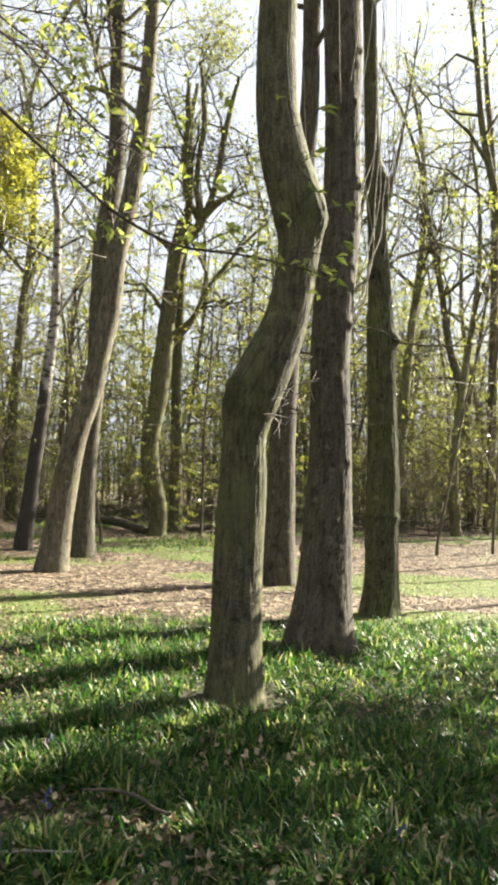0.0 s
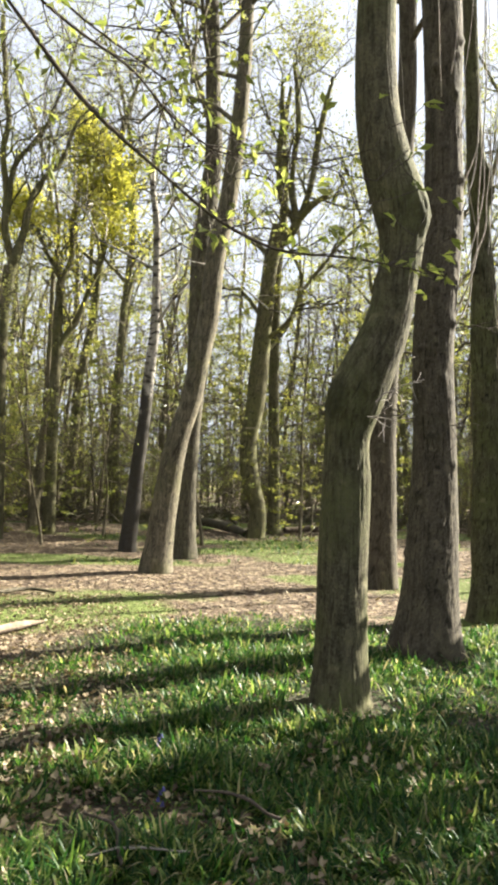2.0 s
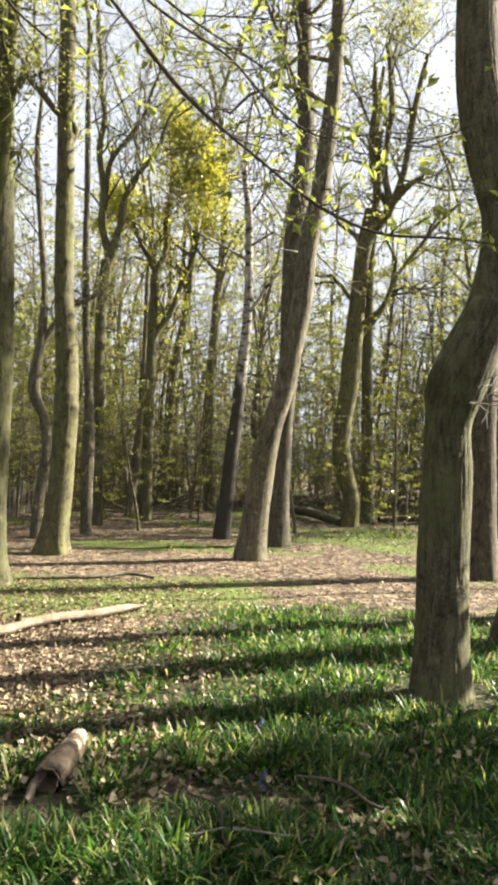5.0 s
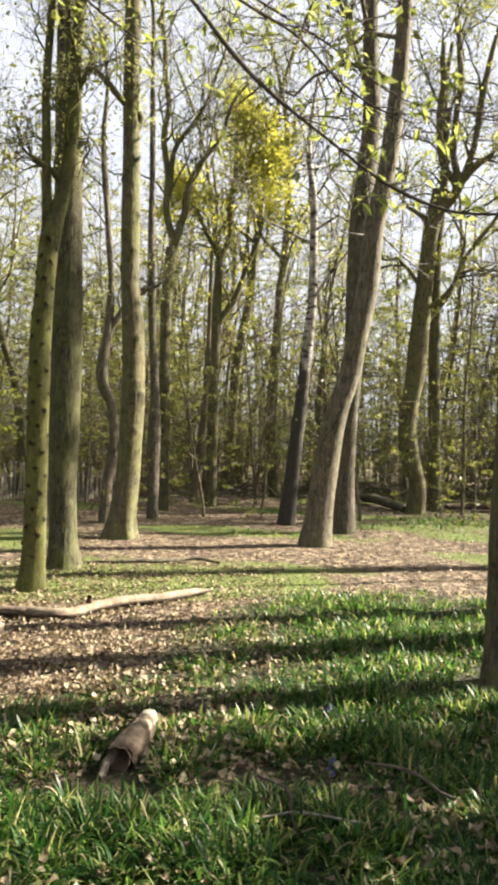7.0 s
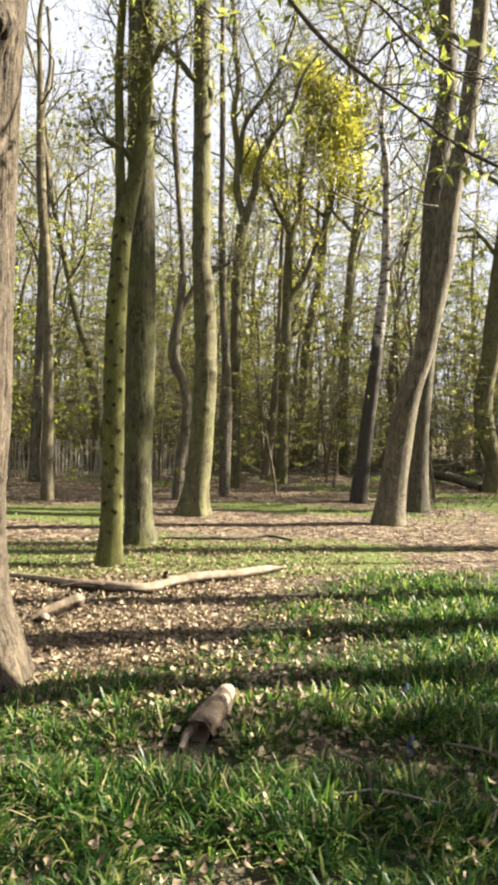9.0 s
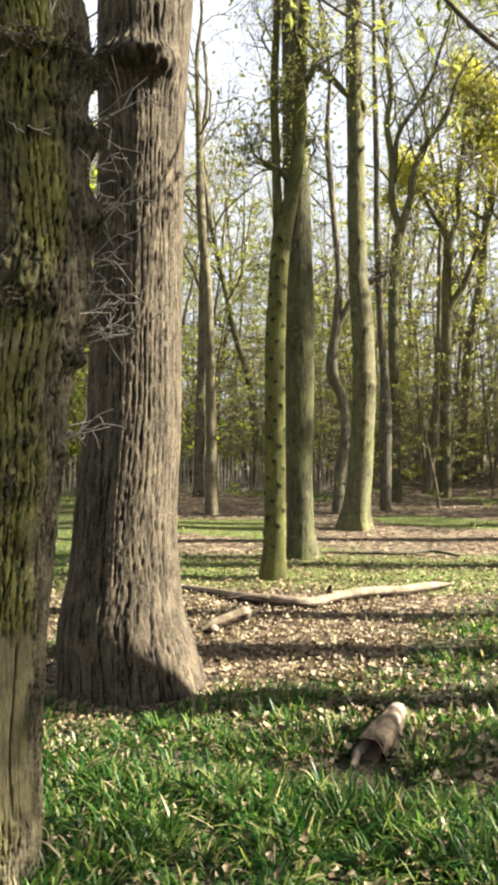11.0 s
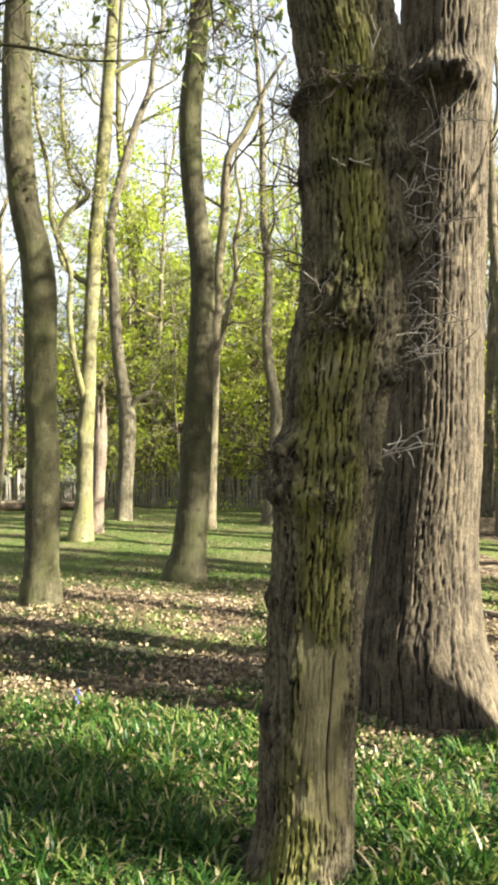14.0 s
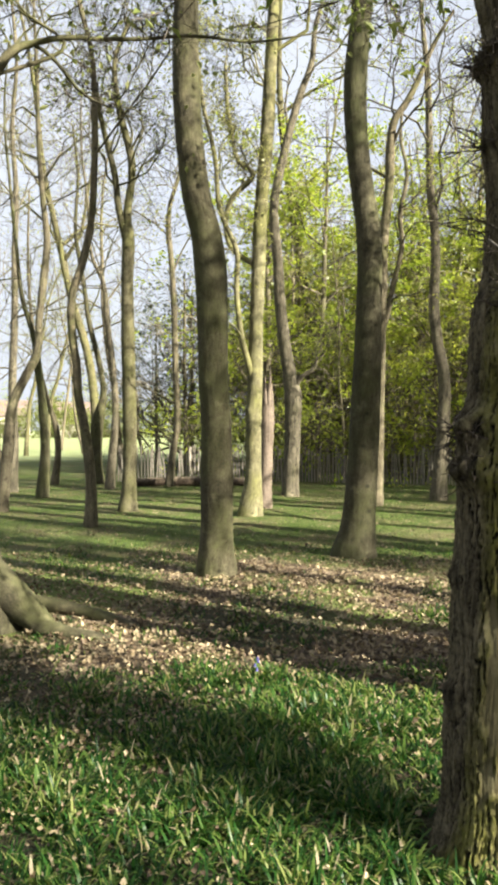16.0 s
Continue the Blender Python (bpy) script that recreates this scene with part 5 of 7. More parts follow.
tree_from("short_stem_tree", "mossy stem beside the open field", [(-17.65, 1.54, -0.01, 0.152), (-17.65, 1.60, 1.03, 0.108), (-17.65, 1.55, 2.05, 0.095), (-17.66, 1.46, 2.93, 0.082), (-17.67, 1.37, 3.56, 0.063), (-17.69, 1.13, 4.43, 0.050), (-17.70, 1.01, 5.55, 0.038)], BARK_GREEN, 78, top=10, crown_z=4, limbs=7, sides=28, step=0.1, leaf=LEAF_YOUNG, leaf_share=0.5, per_tip=1)
tree_from("young_tree", "thin young tree beside the open field", [(-21.45, 2.22, -0.01, 0.109), (-21.44, 2.31, 0.93, 0.085), (-21.44, 2.25, 1.62, 0.078), (-21.46, 2.05, 2.32, 0.062), (-21.49, 1.86, 3.09, 0.054)], BARK_FAR, 80, top=8, crown_z=3, limbs=6, sides=24, step=0.1, leaf=LEAF_YOUNG, leaf_share=0.5, per_tip=1)
tree_from("field_side_tree", "dark trunk at the edge of the field", [(-19.53, 0.97, -0.01, 0.166), (-19.53, 1.03, 1.27, 0.118), (-19.53, 1.01, 2.65, 0.097), (-19.53, 1.07, 4.31, 0.083)], BARK_GREY, 82, top=12, crown_z=4, limbs=7, sides=28, step=0.1, leaf=LEAF_YOUNG, leaf_share=0.5, per_tip=1)


# ---- the wood beyond ----
def wood_tree(name, label, seed, height, r, lean, mat, leaf, leaf_size, share, per_tip, crown_from, limbs, kids, wave=0.25, limb_len=0.3, joined=True, layered=False):
    gen = np.random.default_rng(seed)
    n = 9
    line, x, y, vx, vy = [], 0.0, 0.0, *lean
    for i in range(n):
        k = i / (n - 1)
        line.append((x, y, height * k, r * (1 - 0.8 * k)))
        vx, vy = vx + gen.normal(0, 0.06), vy + gen.normal(0, 0.06)
        x, y = x + vx * height / n * wave * 4, y + vy * height / n * wave * 4
    tree = base_of(name, 0, 0)
    tagged(tree, label=label, category="tree", group="far trees of the wood")
    v, q, _, _ = bark_tube([(0, 0, -0.2, r)] + line, 12, 0.4, seed, 0.35, 0.3, 4, 0.0, 20, 0.08)
    part("trunk", make_mesh("trunk", v, q), mat, tree)
    starts = []
    for i in range(limbs):
        z = height * (crown_from + (0.97 - crown_from) * (i + gen.random()) / limbs)
        cx, cy, cz, cr = along_line(line, z)
        ang, el = i * 2.4 + gen.random(), gen.uniform(-0.1, 0.35) if layered else gen.uniform(0.3, 1.05)
        starts.append(((cx, cy, cz), (math.cos(ang) * math.cos(el), math.sin(ang) * math.cos(el), math.sin(el)), max(cr * 0.6, 0.012), (height - cz) * limb_len + gen.uniform(0.9, 1.9)))
    tips_all, rest = [], []
    for p, way, rr, length in starts:
        out = {}
        shoot(out, tips_all, p, way, rr, length, 0, gen, steps=(4, 3, 2) if joined else (5, 4, 2), kids=kids, rise=0.0 if layered else 0.25, bend=0.22 if layered else 0.42)
        if joined:
            rest.extend(ln for lv in out.values() for ln in lv)
            continue
        va, qa = tube_batch([np.asarray(ln) for ln in out[0]], 4)
        vb, qb = tube_batch([np.asarray(ln) for lv in (1, 2, 3) for ln in out.get(lv, [])], 3)
        part("limb", make_mesh("limb", np.concatenate([va, vb]), np.concatenate([qa, qb + len(va)])), mat, tree)
    if rest:
        v, q = tube_batch([np.asarray(ln) for ln in rest], 3)
        part("branchwork", make_mesh("branchwork", v, q), mat, tree, kind="stuff")
    if share > 0:
        reps = tips_all * per_tip
        pl = np.asarray([t[0] for t in reps])
        keep = gen.random(len(reps)) < share * np.clip(4.5 * (lattice_noise(pl * (0.9, 0.9, 1.5) + seed) - 0.34), 0.04, 1)
        pl = pl[keep]
        wy = np.asarray([t[1] for t in reps])[keep]
        pl = pl + gen.normal(0, 0.09, pl.shape) * (1.0, 1.0, 0.35 if layered else 1.0)
        v, t = leaf_batch(pl, wy, leaf_size * gen.uniform(0.6, 1.4, len(pl)), gen)
        part("leaves", make_mesh("leaves", v, (), t, False), leaf, tree, kind="stuff")
    return tree


KINDS = [
    wood_tree("pole_tree", "slim bare pole of the wood", 201, 15, 0.13, (0.02, 0.0), BARK_FAR, LEAF_YOUNG, 0.09, 1.0, 10, 0.3, 11, (5, 4), wave=0.4, limb_len=0.36, joined=False),
    wood_tree("pole_tree", "thin swaying pole of the wood", 202, 13, 0.09, (0.05, 0.03), BARK_FAR, LEAF_YELLOW, 0.09, 1.0, 10, 0.25, 10, (5, 4), wave=0.42, limb_len=0.36, joined=False),
    wood_tree("wood_tree", "mossy tree deep in the wood", 203, 17, 0.19, (-0.03, 0.02), BARK_MOSSY, LEAF_YELLOW, 0.09, 1.0, 10, 0.35, 11, (5, 4), wave=0.35, limb_len=0.4, joined=False),
    wood_tree("wood_tree", "grey tree deep in the wood", 204, 16, 0.16, (0.0, -0.05), BARK_FAR, LEAF_YOUNG, 0.09, 1.0, 9, 0.3, 11, (5, 4), wave=0.35, limb_len=0.4, joined=False),
]
SAPLINGS = [
    wood_tree("sapling", "young tree in first leaf", 211, 6.5, 0.045, (0.04, 0.02), BARK_FAR, LEAF_YOUNG, 0.10, 1.0, 12, 0.1, 14, (4, 3), 0.3, 0.32, layered=True),
    wood_tree("sapling", "low leafy young tree", 212, 4.5, 0.035, (-0.06, 0.03), BARK_FAR, LEAF_YELLOW, 0.10, 1.0, 12, 0.08, 13, (4, 3), 0.3, 0.4, layered=True),
    wood_tree("sapling", "slight young tree in yellow-green leaf", 213, 8.0, 0.05, (0.02, -0.05), BARK_FAR, LEAF_YELLOW, 0.10, 1.0, 12, 0.1, 14, (4, 3), 0.3, 0.28, layered=True),
]
SPINDLY = [wood_tree("spindly_tree", "thin young tree with few leaves", 214, 7.0, 0.04, (0.03, 0.04), BARK_FAR, LEAF_YOUNG, 0.085, 0.5, 2, 0.2, 11, (4, 3), 0.3, 0.3, layered=True)]
SHRUBS = [
    wood_tree("shrub", "low leafy shrub at the wood's edge", 241, 2.0, 0.02, (0.05, 0.02), BARK_FAR, LEAF_YELLOW, 0.08, 0.9, 5, 0.05, 14, (4, 3), 0.5, 0.5),
    wood_tree("shrub", "low bare twiggy shrub", 242, 1.6, 0.02, (-0.05, 0.04), BARK_FAR, LEAF_YOUNG, 0.07, 0.5, 2, 0.05, 16, (5, 3), 0.5, 0.5),
]
LEAFY = [
    wood_tree("leafy_tree", "tree in full fresh green leaf beyond the fence", 221, 11, 0.13, (0.02, 0.02), BARK_FAR, LEAF_GREEN, 0.13, 1.0, 13, 0.12, 16, (5, 4), 0.2, 0.3),
    wood_tree("leafy_tree", "spreading tree in fresh leaf beyond the fence", 222, 8.5, 0.11, (-0.03, 0.02), BARK_FAR, LEAF_GREEN, 0.13, 1.0, 13, 0.10, 15, (5, 4), 0.2, 0.36),
]
EVERGREEN = wood_tree("evergreen_tree", "dark drooping evergreen beyond the fence", 231, 7.5, 0.12, (0.0, 0.0), BARK_FAR, LEAF_CONIFER, 0.13, 0.95, 5, 0.05, 18, (5, 4), 0.1, 0.38)
# unseen dense tree, added only to shade the foreground
SHADE_TREE = wood_tree("holly_tree", "dense dark tree added out of view to cast shade", 232, 6.4, 0.12, (0.0, 0.0), BARK_GREY, LEAF_DARK, 0.15, 0.95, 14, 0.2, 22, (5, 4), 0.1, 0.2)
LEAFY_SHRUBS = [wood_tree("shrub", "low shrub in fresh green leaf beyond the fence", 223, 3.4, 0.03, (0.04, 0.02), BARK_FAR, LEAF_GREEN, 0.11, 1.0, 9, 0.04, 16, (4, 3), 0.4, 0.5)]
# unseen high crown, added only to shade trunks and the ground behind them
TALL_SHADE_TREE = wood_tree("holly_tree", "tall dark unseen tree added to shade trunks and ground", 233, 9.8, 0.13, (0.0, 0.0), BARK_GREY, LEAF_DARK, 0.14, 0.95, 11, 0.68, 24, (5, 4), 0.1, 0.2)
far_gen = np.random.default_rng(77)
SPOTS = []


def free(x, y, gap):
    if any((x - a) ** 2 + (y - b) ** 2 < gap * gap for a, b in SPOTS) or any((x - a) ** 2 + (y - b) ** 2 < (gap * 0.7 + r) ** 2 for a, b, r in TRUNKS):
        return False
    SPOTS.append((x, y))
    return True


def plant(kinds, count, angles, reach, gap, scale, power=0.5):
    """Scatters copies of the kinds between two bearings (to the left of +y) and two distances."""
    placed, tries, planted = 0, 0, []
    while placed < count and tries < count * 30:
        tries += 1
        a = radians(far_gen.uniform(*angles))
        d = math.sqrt(far_gen.uniform(reach[0] ** 2, reach[1] ** 2)) if power == 0.5 else far_gen.uniform(*reach)
        x, y = -d * math.sin(a), d * math.cos(a)
        if free(x, y, gap):
            if kinds is not SHRUBS and placed % (4 if x < 2 else 2) and -5 < x < 10 and 15 < y < 30:  # an open glade lets the low sun in
                x, y = x * (d + 15) / d, y * (d + 15) / d
            k = far_gen.uniform(*scale)
            ob = copy_thing(kinds[placed % len(kinds)], pose(x, y, 0, 0, 0, far_gen.uniform(0, 360)))
            ob.scale = (k, k, k * far_gen.uniform(0.92, 1.1))
            placed += 1
            planted.append(ob)
    return planted


plant(KINDS, 96, (-30, 66), (24, 58), 1.6, (0.75, 1.25))
plant(KINDS, 9, (-22, -8), (21, 27), 2.4, (0.7, 1.1))
plant(SAPLINGS, 118, (-30, 64), (21, 44), 1.1, (0.8, 1.6))
plant(KINDS, 16, (-20, 0), (26, 46), 1.4, (0.75, 1.2))
plant(SAPLINGS, 26, (-20, 2), (22, 40), 1.1, (0.8, 1.7))
plant(SAPLINGS, 14, (-4, 36), (17.5, 22.5), 1.2, (0.55, 0.95))
plant(SPINDLY, 16, (-24, 34), (17, 25), 1.5, (0.6, 1.1))
plant(SHRUBS, 110, (-28, 46), (23.5, 34), 0.7, (0.6, 1.3))
plant(KINDS, 26, (66, 120), (24, 60), 3.0, (0.7, 1.0))
plant(LEAFY, 38, (45, 69), (24, 38), 1.4, (0.75, 1.2))
plant(LEAFY_SHRUBS, 46, (42, 70), (22.5, 30), 0.9, (0.7, 1.3))
plant([EVERGREEN], 7, (69, 78), (25, 33), 1.8, (0.7, 1.05))
for ob in plant(KINDS, 6, (-110, -34), (14, 36), 5.0, (0.8, 1.2)):
    if ob.location.y > 8 and ob.location.x < 26:  # unseen trees added to dapple the floor; moved off the sun's path
        ob.location.y -= 14
plant(KINDS, 8, (120, 250), (9, 30), 4.0, (0.8, 1.2))
plant(LEAFY, 14, (72, 100), (120, 190), 5.0, (0.7, 1.1))
plant(KINDS, 8, (22, 33), (25, 45), 1.3, (0.75, 1.15))
plant(SAPLINGS, 8, (22, 33), (23, 40), 1.0, (0.8, 1.5))
# the added shade casters stand sunward, outside the view
TALL_SHADE_TREE.location, TALL_SHADE_TREE.scale = (7.7, 8.47, 0), (0.32, 0.32, 1.03)
for x, y, turn, wide, tall in ((10.9, 10.65, 70, 0.3, 1.33), (8.35, 7.5, 200, 0.46, 0.99), (5.65, 11.4, 40, 0.45, 1.38), (6.7, 14.4, 160, 0.55, 1.3), (6.8, 16.2, 250, 0.5, 1.3)):
    copy_thing(TALL_SHADE_TREE, pose(x, y, 0, 0, 0, turn)).scale = (wide, wide, tall)
SHADE_TREE.location, SHADE_TREE.scale = (5.7, 6.5, 0), (1.0, 1.0, 0.64)
copy_thing(SHADE_TREE, pose(5.9, 5.8, 0, 0, 0, 220)).scale = (1.0, 1.0, 0.64)
copy_thing(SHADE_TREE, pose(5.0, 7.65, 0, 0, 0, 80)).scale = (0.38, 0.38, 0.66)
copy_thing(SHADE_TREE, pose(5.3, 4.4, 0, 0, 0, 80)).scale = (1.0, 1.0, 0.5)
for first in KINDS + SAPLINGS + SPINDLY + SHRUBS + LEAFY + LEAFY_SHRUBS + [EVERGREEN]:
    a, d = radians(far_gen.uniform(-25, 40)), far_gen.uniform(42, 58)
    first.location = (-d * math.sin(a), d * math.cos(a), 0)


def far_thicket():
    """The wood's dim depth: thin stems and leaf clumps far behind the single trees."""
    gen = np.random.default_rng(55)
    n = 1000
    a, d = np.radians(gen.uniform(-38, 67, n)), gen.uniform(44, 90, n)
    x, y, h = -d * np.sin(a), d * np.cos(a), gen.uniform(5, 15, n)
    lines = [np.asarray([(x[i], y[i], -0.3, gen.uniform(0.05, 0.14)), (x[i] + gen.normal(0, 0.3), y[i], h[i] * 0.5, 0.06), (x[i] + gen.normal(0, 0.7), y[i], h[i], 0.015)]) for i in range(n)]
    v, q = tube_batch(lines, 3)
    thing = base_of("far_thicket", 0, 70)
    tagged(thing, label="dim thicket of thin stems deep in the wood", category="wood", kind="stuff")
    part("stemwork", make_mesh("stemwork", v - (0, 70, 0), q), BARK_FAR, thing, kind="stuff")
    m = 900
    a, d = np.radians(gen.uniform(-38, 67, m)), gen.uniform(40, 85, m)
    c = np.stack([-d * np.sin(a), d * np.cos(a), np.abs(gen.normal(0, 4.5, m)) + 0.5], -1)
    pl = np.repeat(c, 26, 0) + gen.normal(0, 0.7, (m * 26, 3)) * (1.3, 1.3, 0.55)
    v, t = leaf_batch(pl - (0, 70, 0), gen.normal(0, 1, pl.shape), gen.uniform(0.12, 0.26, len(pl)), gen)
    part("foliage", make_mesh("foliage", v, (), t, False), LEAF_YOUNG, thing, kind="stuff")


far_thicket()


def brushwood():
    """Fallen twigs and brash heaped along the wood's edge."""
    gen = np.random.default_rng(57)
    n = 1500
    a, d = np.radians(gen.uniform(-30, 46, n)), 25.5 + gen.normal(0, 1.3, n) + np.abs(gen.normal(0, 1.5, n))
    x, y = -d * np.sin(a), d * np.cos(a)
    lines = []
    for i in range(n):
        ang, tilt, size = gen.uniform(0, 6.3), abs(gen.normal(0, 0.3)), gen.uniform(0.4, 1.6)
        z = abs(gen.normal(0, 0.16)) + 0.03
        go = np.asarray((math.cos(ang) * math.cos(tilt), math.sin(ang) * math.cos(tilt), math.sin(tilt))) * size
        r = gen.uniform(0.006, 0.028)
        lines.append(np.asarray([(x[i], y[i], z, r), (x[i] + go[0] * 0.5, y[i] + go[1] * 0.5, z + go[2] * 0.5 + gen.normal(0, 0.05), r * 0.8), (x[i] + go[0], y[i] + go[1], z + go[2], r * 0.4)]))
    v, q = tube_batch(lines, 3)
    thing = part("brushwood", make_mesh("brushwood", v - (0, 25, 0), q), BARK_FAR, None)
    thing.location = (0, 25, 0)
    tagged(thing, label="brash and fallen twigs heaped at the wood's edge", category="brushwood", kind="stuff")


brushwood()


def far_hedge():
    """The hedge and trees on the far side of the field."""
    gen = np.random.default_rng(56)
    m = 900
    a = np.radians(gen.uniform(66, 112, m))
    tall = 3.0 + 7.0 * flat_noise(np.degrees(a), 0 * a, 0.45, 2.0) ** 2
    d = gen.uniform(150, 165, m)
    c = np.stack([-d * np.sin(a), d * np.cos(a), gen.random(m) * tall], -1)
    pl = np.repeat(c, 20, 0) + gen.normal(0, 0.9, (m * 20, 3))
    pl[:, 2] = np.abs(pl[:, 2])
    v, t = leaf_batch(pl - (-150, 0, 0), gen.normal(0, 1, pl.shape), gen.uniform(0.5, 1.0, len(pl)), gen)
    thing = part("far_hedge", make_mesh("far_hedge", v, (), t, False), LEAF_YOUNG)
    thing.location = (-150, 0, 0)
    tagged(thing, label="hedge and trees across the field", category="hedge", kind="stuff")


far_hedge()


def house(x, y, turn, length, height):
    """A plain far house: walls and a pitched roof."""
    thing = base_of("house", x, y)
    thing.rotation_euler = (0, 0, turn)
    tagged(thing, label="far house with brown pitched roof behind the hedge", category="house")
    a, b = length / 2, 3.5
    v = [(-a, -b, 0), (a, -b, 0), (a, b, 0), (-a, b, 0), (-a, -b, height), (a, -b, height), (a, b, height), (-a, b, height), (-a, 0, height + 3), (a, 0, height + 3)]
    part("wall", make_mesh("wall", v, [(0, 1, 5, 4), (1, 2, 6, 5), (2, 3, 7, 6), (3, 0, 4, 7)], [(5, 6, 9), (7, 4, 8)], False), HOUSE_WALL, thing)
    e = 0.4
    v = [(-a - e, -b - e, height - 0.3), (a + e, -b - e, height - 0.3), (a + e, 0, height + 3.1), (-a - e, 0, height + 3.1), (a + e, b + e, height - 0.3), (-a - e, b + e, height - 0.3)]
    v += [(p[0], p[1], p[2] - 0.2) for p in v]
    part("roof", make_mesh("roof", v, [(0, 1, 2, 3), (3, 2, 4, 5), (6, 9, 8, 7), (9, 11, 10, 8), (0, 6, 7, 1), (4, 10, 11, 5)], (), False), ROOF, thing)


house(-172, 6, 1.4, 14, 5)
house(-176, 24, 1.6, 11, 5)


# ---- grass, litter and what lies on the floor ----
def clear_of_trunks(x, y, pad=0.0):
    ok = np.ones(len(x), bool)
    for tx, ty, r in TRUNKS:
        ok &= (x - tx) ** 2 + (y - ty) ** 2 > (r + pad) ** 2
    return ok


def scatter(gen, count, angles, reach, power):
    a = np.radians(gen.uniform(*angles, count))
    d = reach[0] + (reach[1] - reach[0]) * gen.random(count) ** power
    return -d * np.sin(a), d * np.cos(a)


def grass_blades(gen, x, y, length, width, turn=None, tilt=None):
    """Strap-shaped blades that arch over: corners and faces."""
    m = len(x)
    th = gen.uniform(0, 2 * math.pi, m) if turn is None else turn
    out = np.stack([np.cos(th), np.sin(th), np.zeros(m)], -1)
    side = np.stack([-np.sin(th), np.cos(th), np.zeros(m)], -1)
    tilt = gen.uniform(0.3, 1.35, m) if tilt is None else tilt
    curl = gen.uniform(0.2, 2.1, m)
    p = np.stack([x, y, ground_z(x, y) - 0.01], -1)
    rows = [(0.0, 0.7), (0.4, 1.0), (0.75, 0.75)]
    verts, prev, here = [], 0.0, p
    for k, w in rows:
        ang = tilt + curl * (k + prev) * 0.5
        here = here + ((k - prev) * length)[:, None] * (out * np.sin(ang)[:, None] + np.asarray((0, 0, 1.0)) * np.cos(ang)[:, None])
        verts += [here - side * (width * w / 2)[:, None], here + side * (width * w / 2)[:, None]]
        prev = k
    ang = tilt + curl
    tip = here + (0.25 * length)[:, None] * (out * np.sin(ang)[:, None] + np.asarray((0, 0, 1.0)) * np.cos(ang)[:, None])
    v = np.stack(verts + [tip], 1)
    i = np.arange(m)[:, None] * 7
    quads = np.concatenate([i + (0, 1, 3, 2), i + (2, 3, 5, 4)])
    tris = i + (4, 5, 6)
    return v.reshape(-1, 3), quads, tris


def tufts(gen, count, angles, reach, power, many, spread, tall, wide):
    """Blades that stand in leaning tufts with bare gaps between: places, lengths, widths, turns and tilts."""
    tx, ty = scatter(gen, count, angles, reach, power)
    clump = np.clip(4.2 * (flat_noise(tx, ty, 4.3, 14.0) - np.interp(np.degrees(np.arctan2(-tx, ty)), [6, 20, 36, 48], [0.3, 0.4, 0.4, 0.32])), 0.0, 1) * np.clip(4.0 * (flat_noise(tx, ty, 1.7, 44.0) - 0.22), 0.1, 1)
    g = cover_at(tx, ty)[0]
    keep = (gen.random(len(tx)) < g * np.maximum(clump, np.interp(np.degrees(np.arctan2(-tx, ty)), [5, 20, 36, 48], [0.55, 0.1, 0.1, 0.4]))) & clear_of_trunks(tx, ty, 0.02)
    tx, ty, g, clump = tx[keep], ty[keep], g[keep], clump[keep]
    n = gen.integers(*many, len(tx))
    off = gen.normal(0, spread, (n.sum(), 2))
    x, y = np.repeat(tx, n) + off[:, 0], np.repeat(ty, n) + off[:, 1]
    size = np.repeat(gen.uniform(*tall, len(tx)) * (0.45 + 0.35 * g + 0.4 * clump), n) * gen.uniform(0.55, 1.3, n.sum())
    size = size * np.interp(np.degrees(np.arctan2(-x, y)), [38, 58], [1.0, 0.8])
    lean = np.repeat(gen.uniform(0, 2 * math.pi, len(tx)), n)
    turn = np.arctan2(off[:, 1] + 0.4 * spread * np.sin(lean), off[:, 0] + 0.4 * spread * np.cos(lean)) + gen.normal(0, 0.8, len(x))
    tilt = np.clip(0.15 + 0.42 * np.hypot(off[:, 0], off[:, 1]) / spread + gen.normal(0, 0.3, len(x)), 0.03, 1.4)
    return x, y, size, gen.uniform(*wide, len(x)), turn, tilt


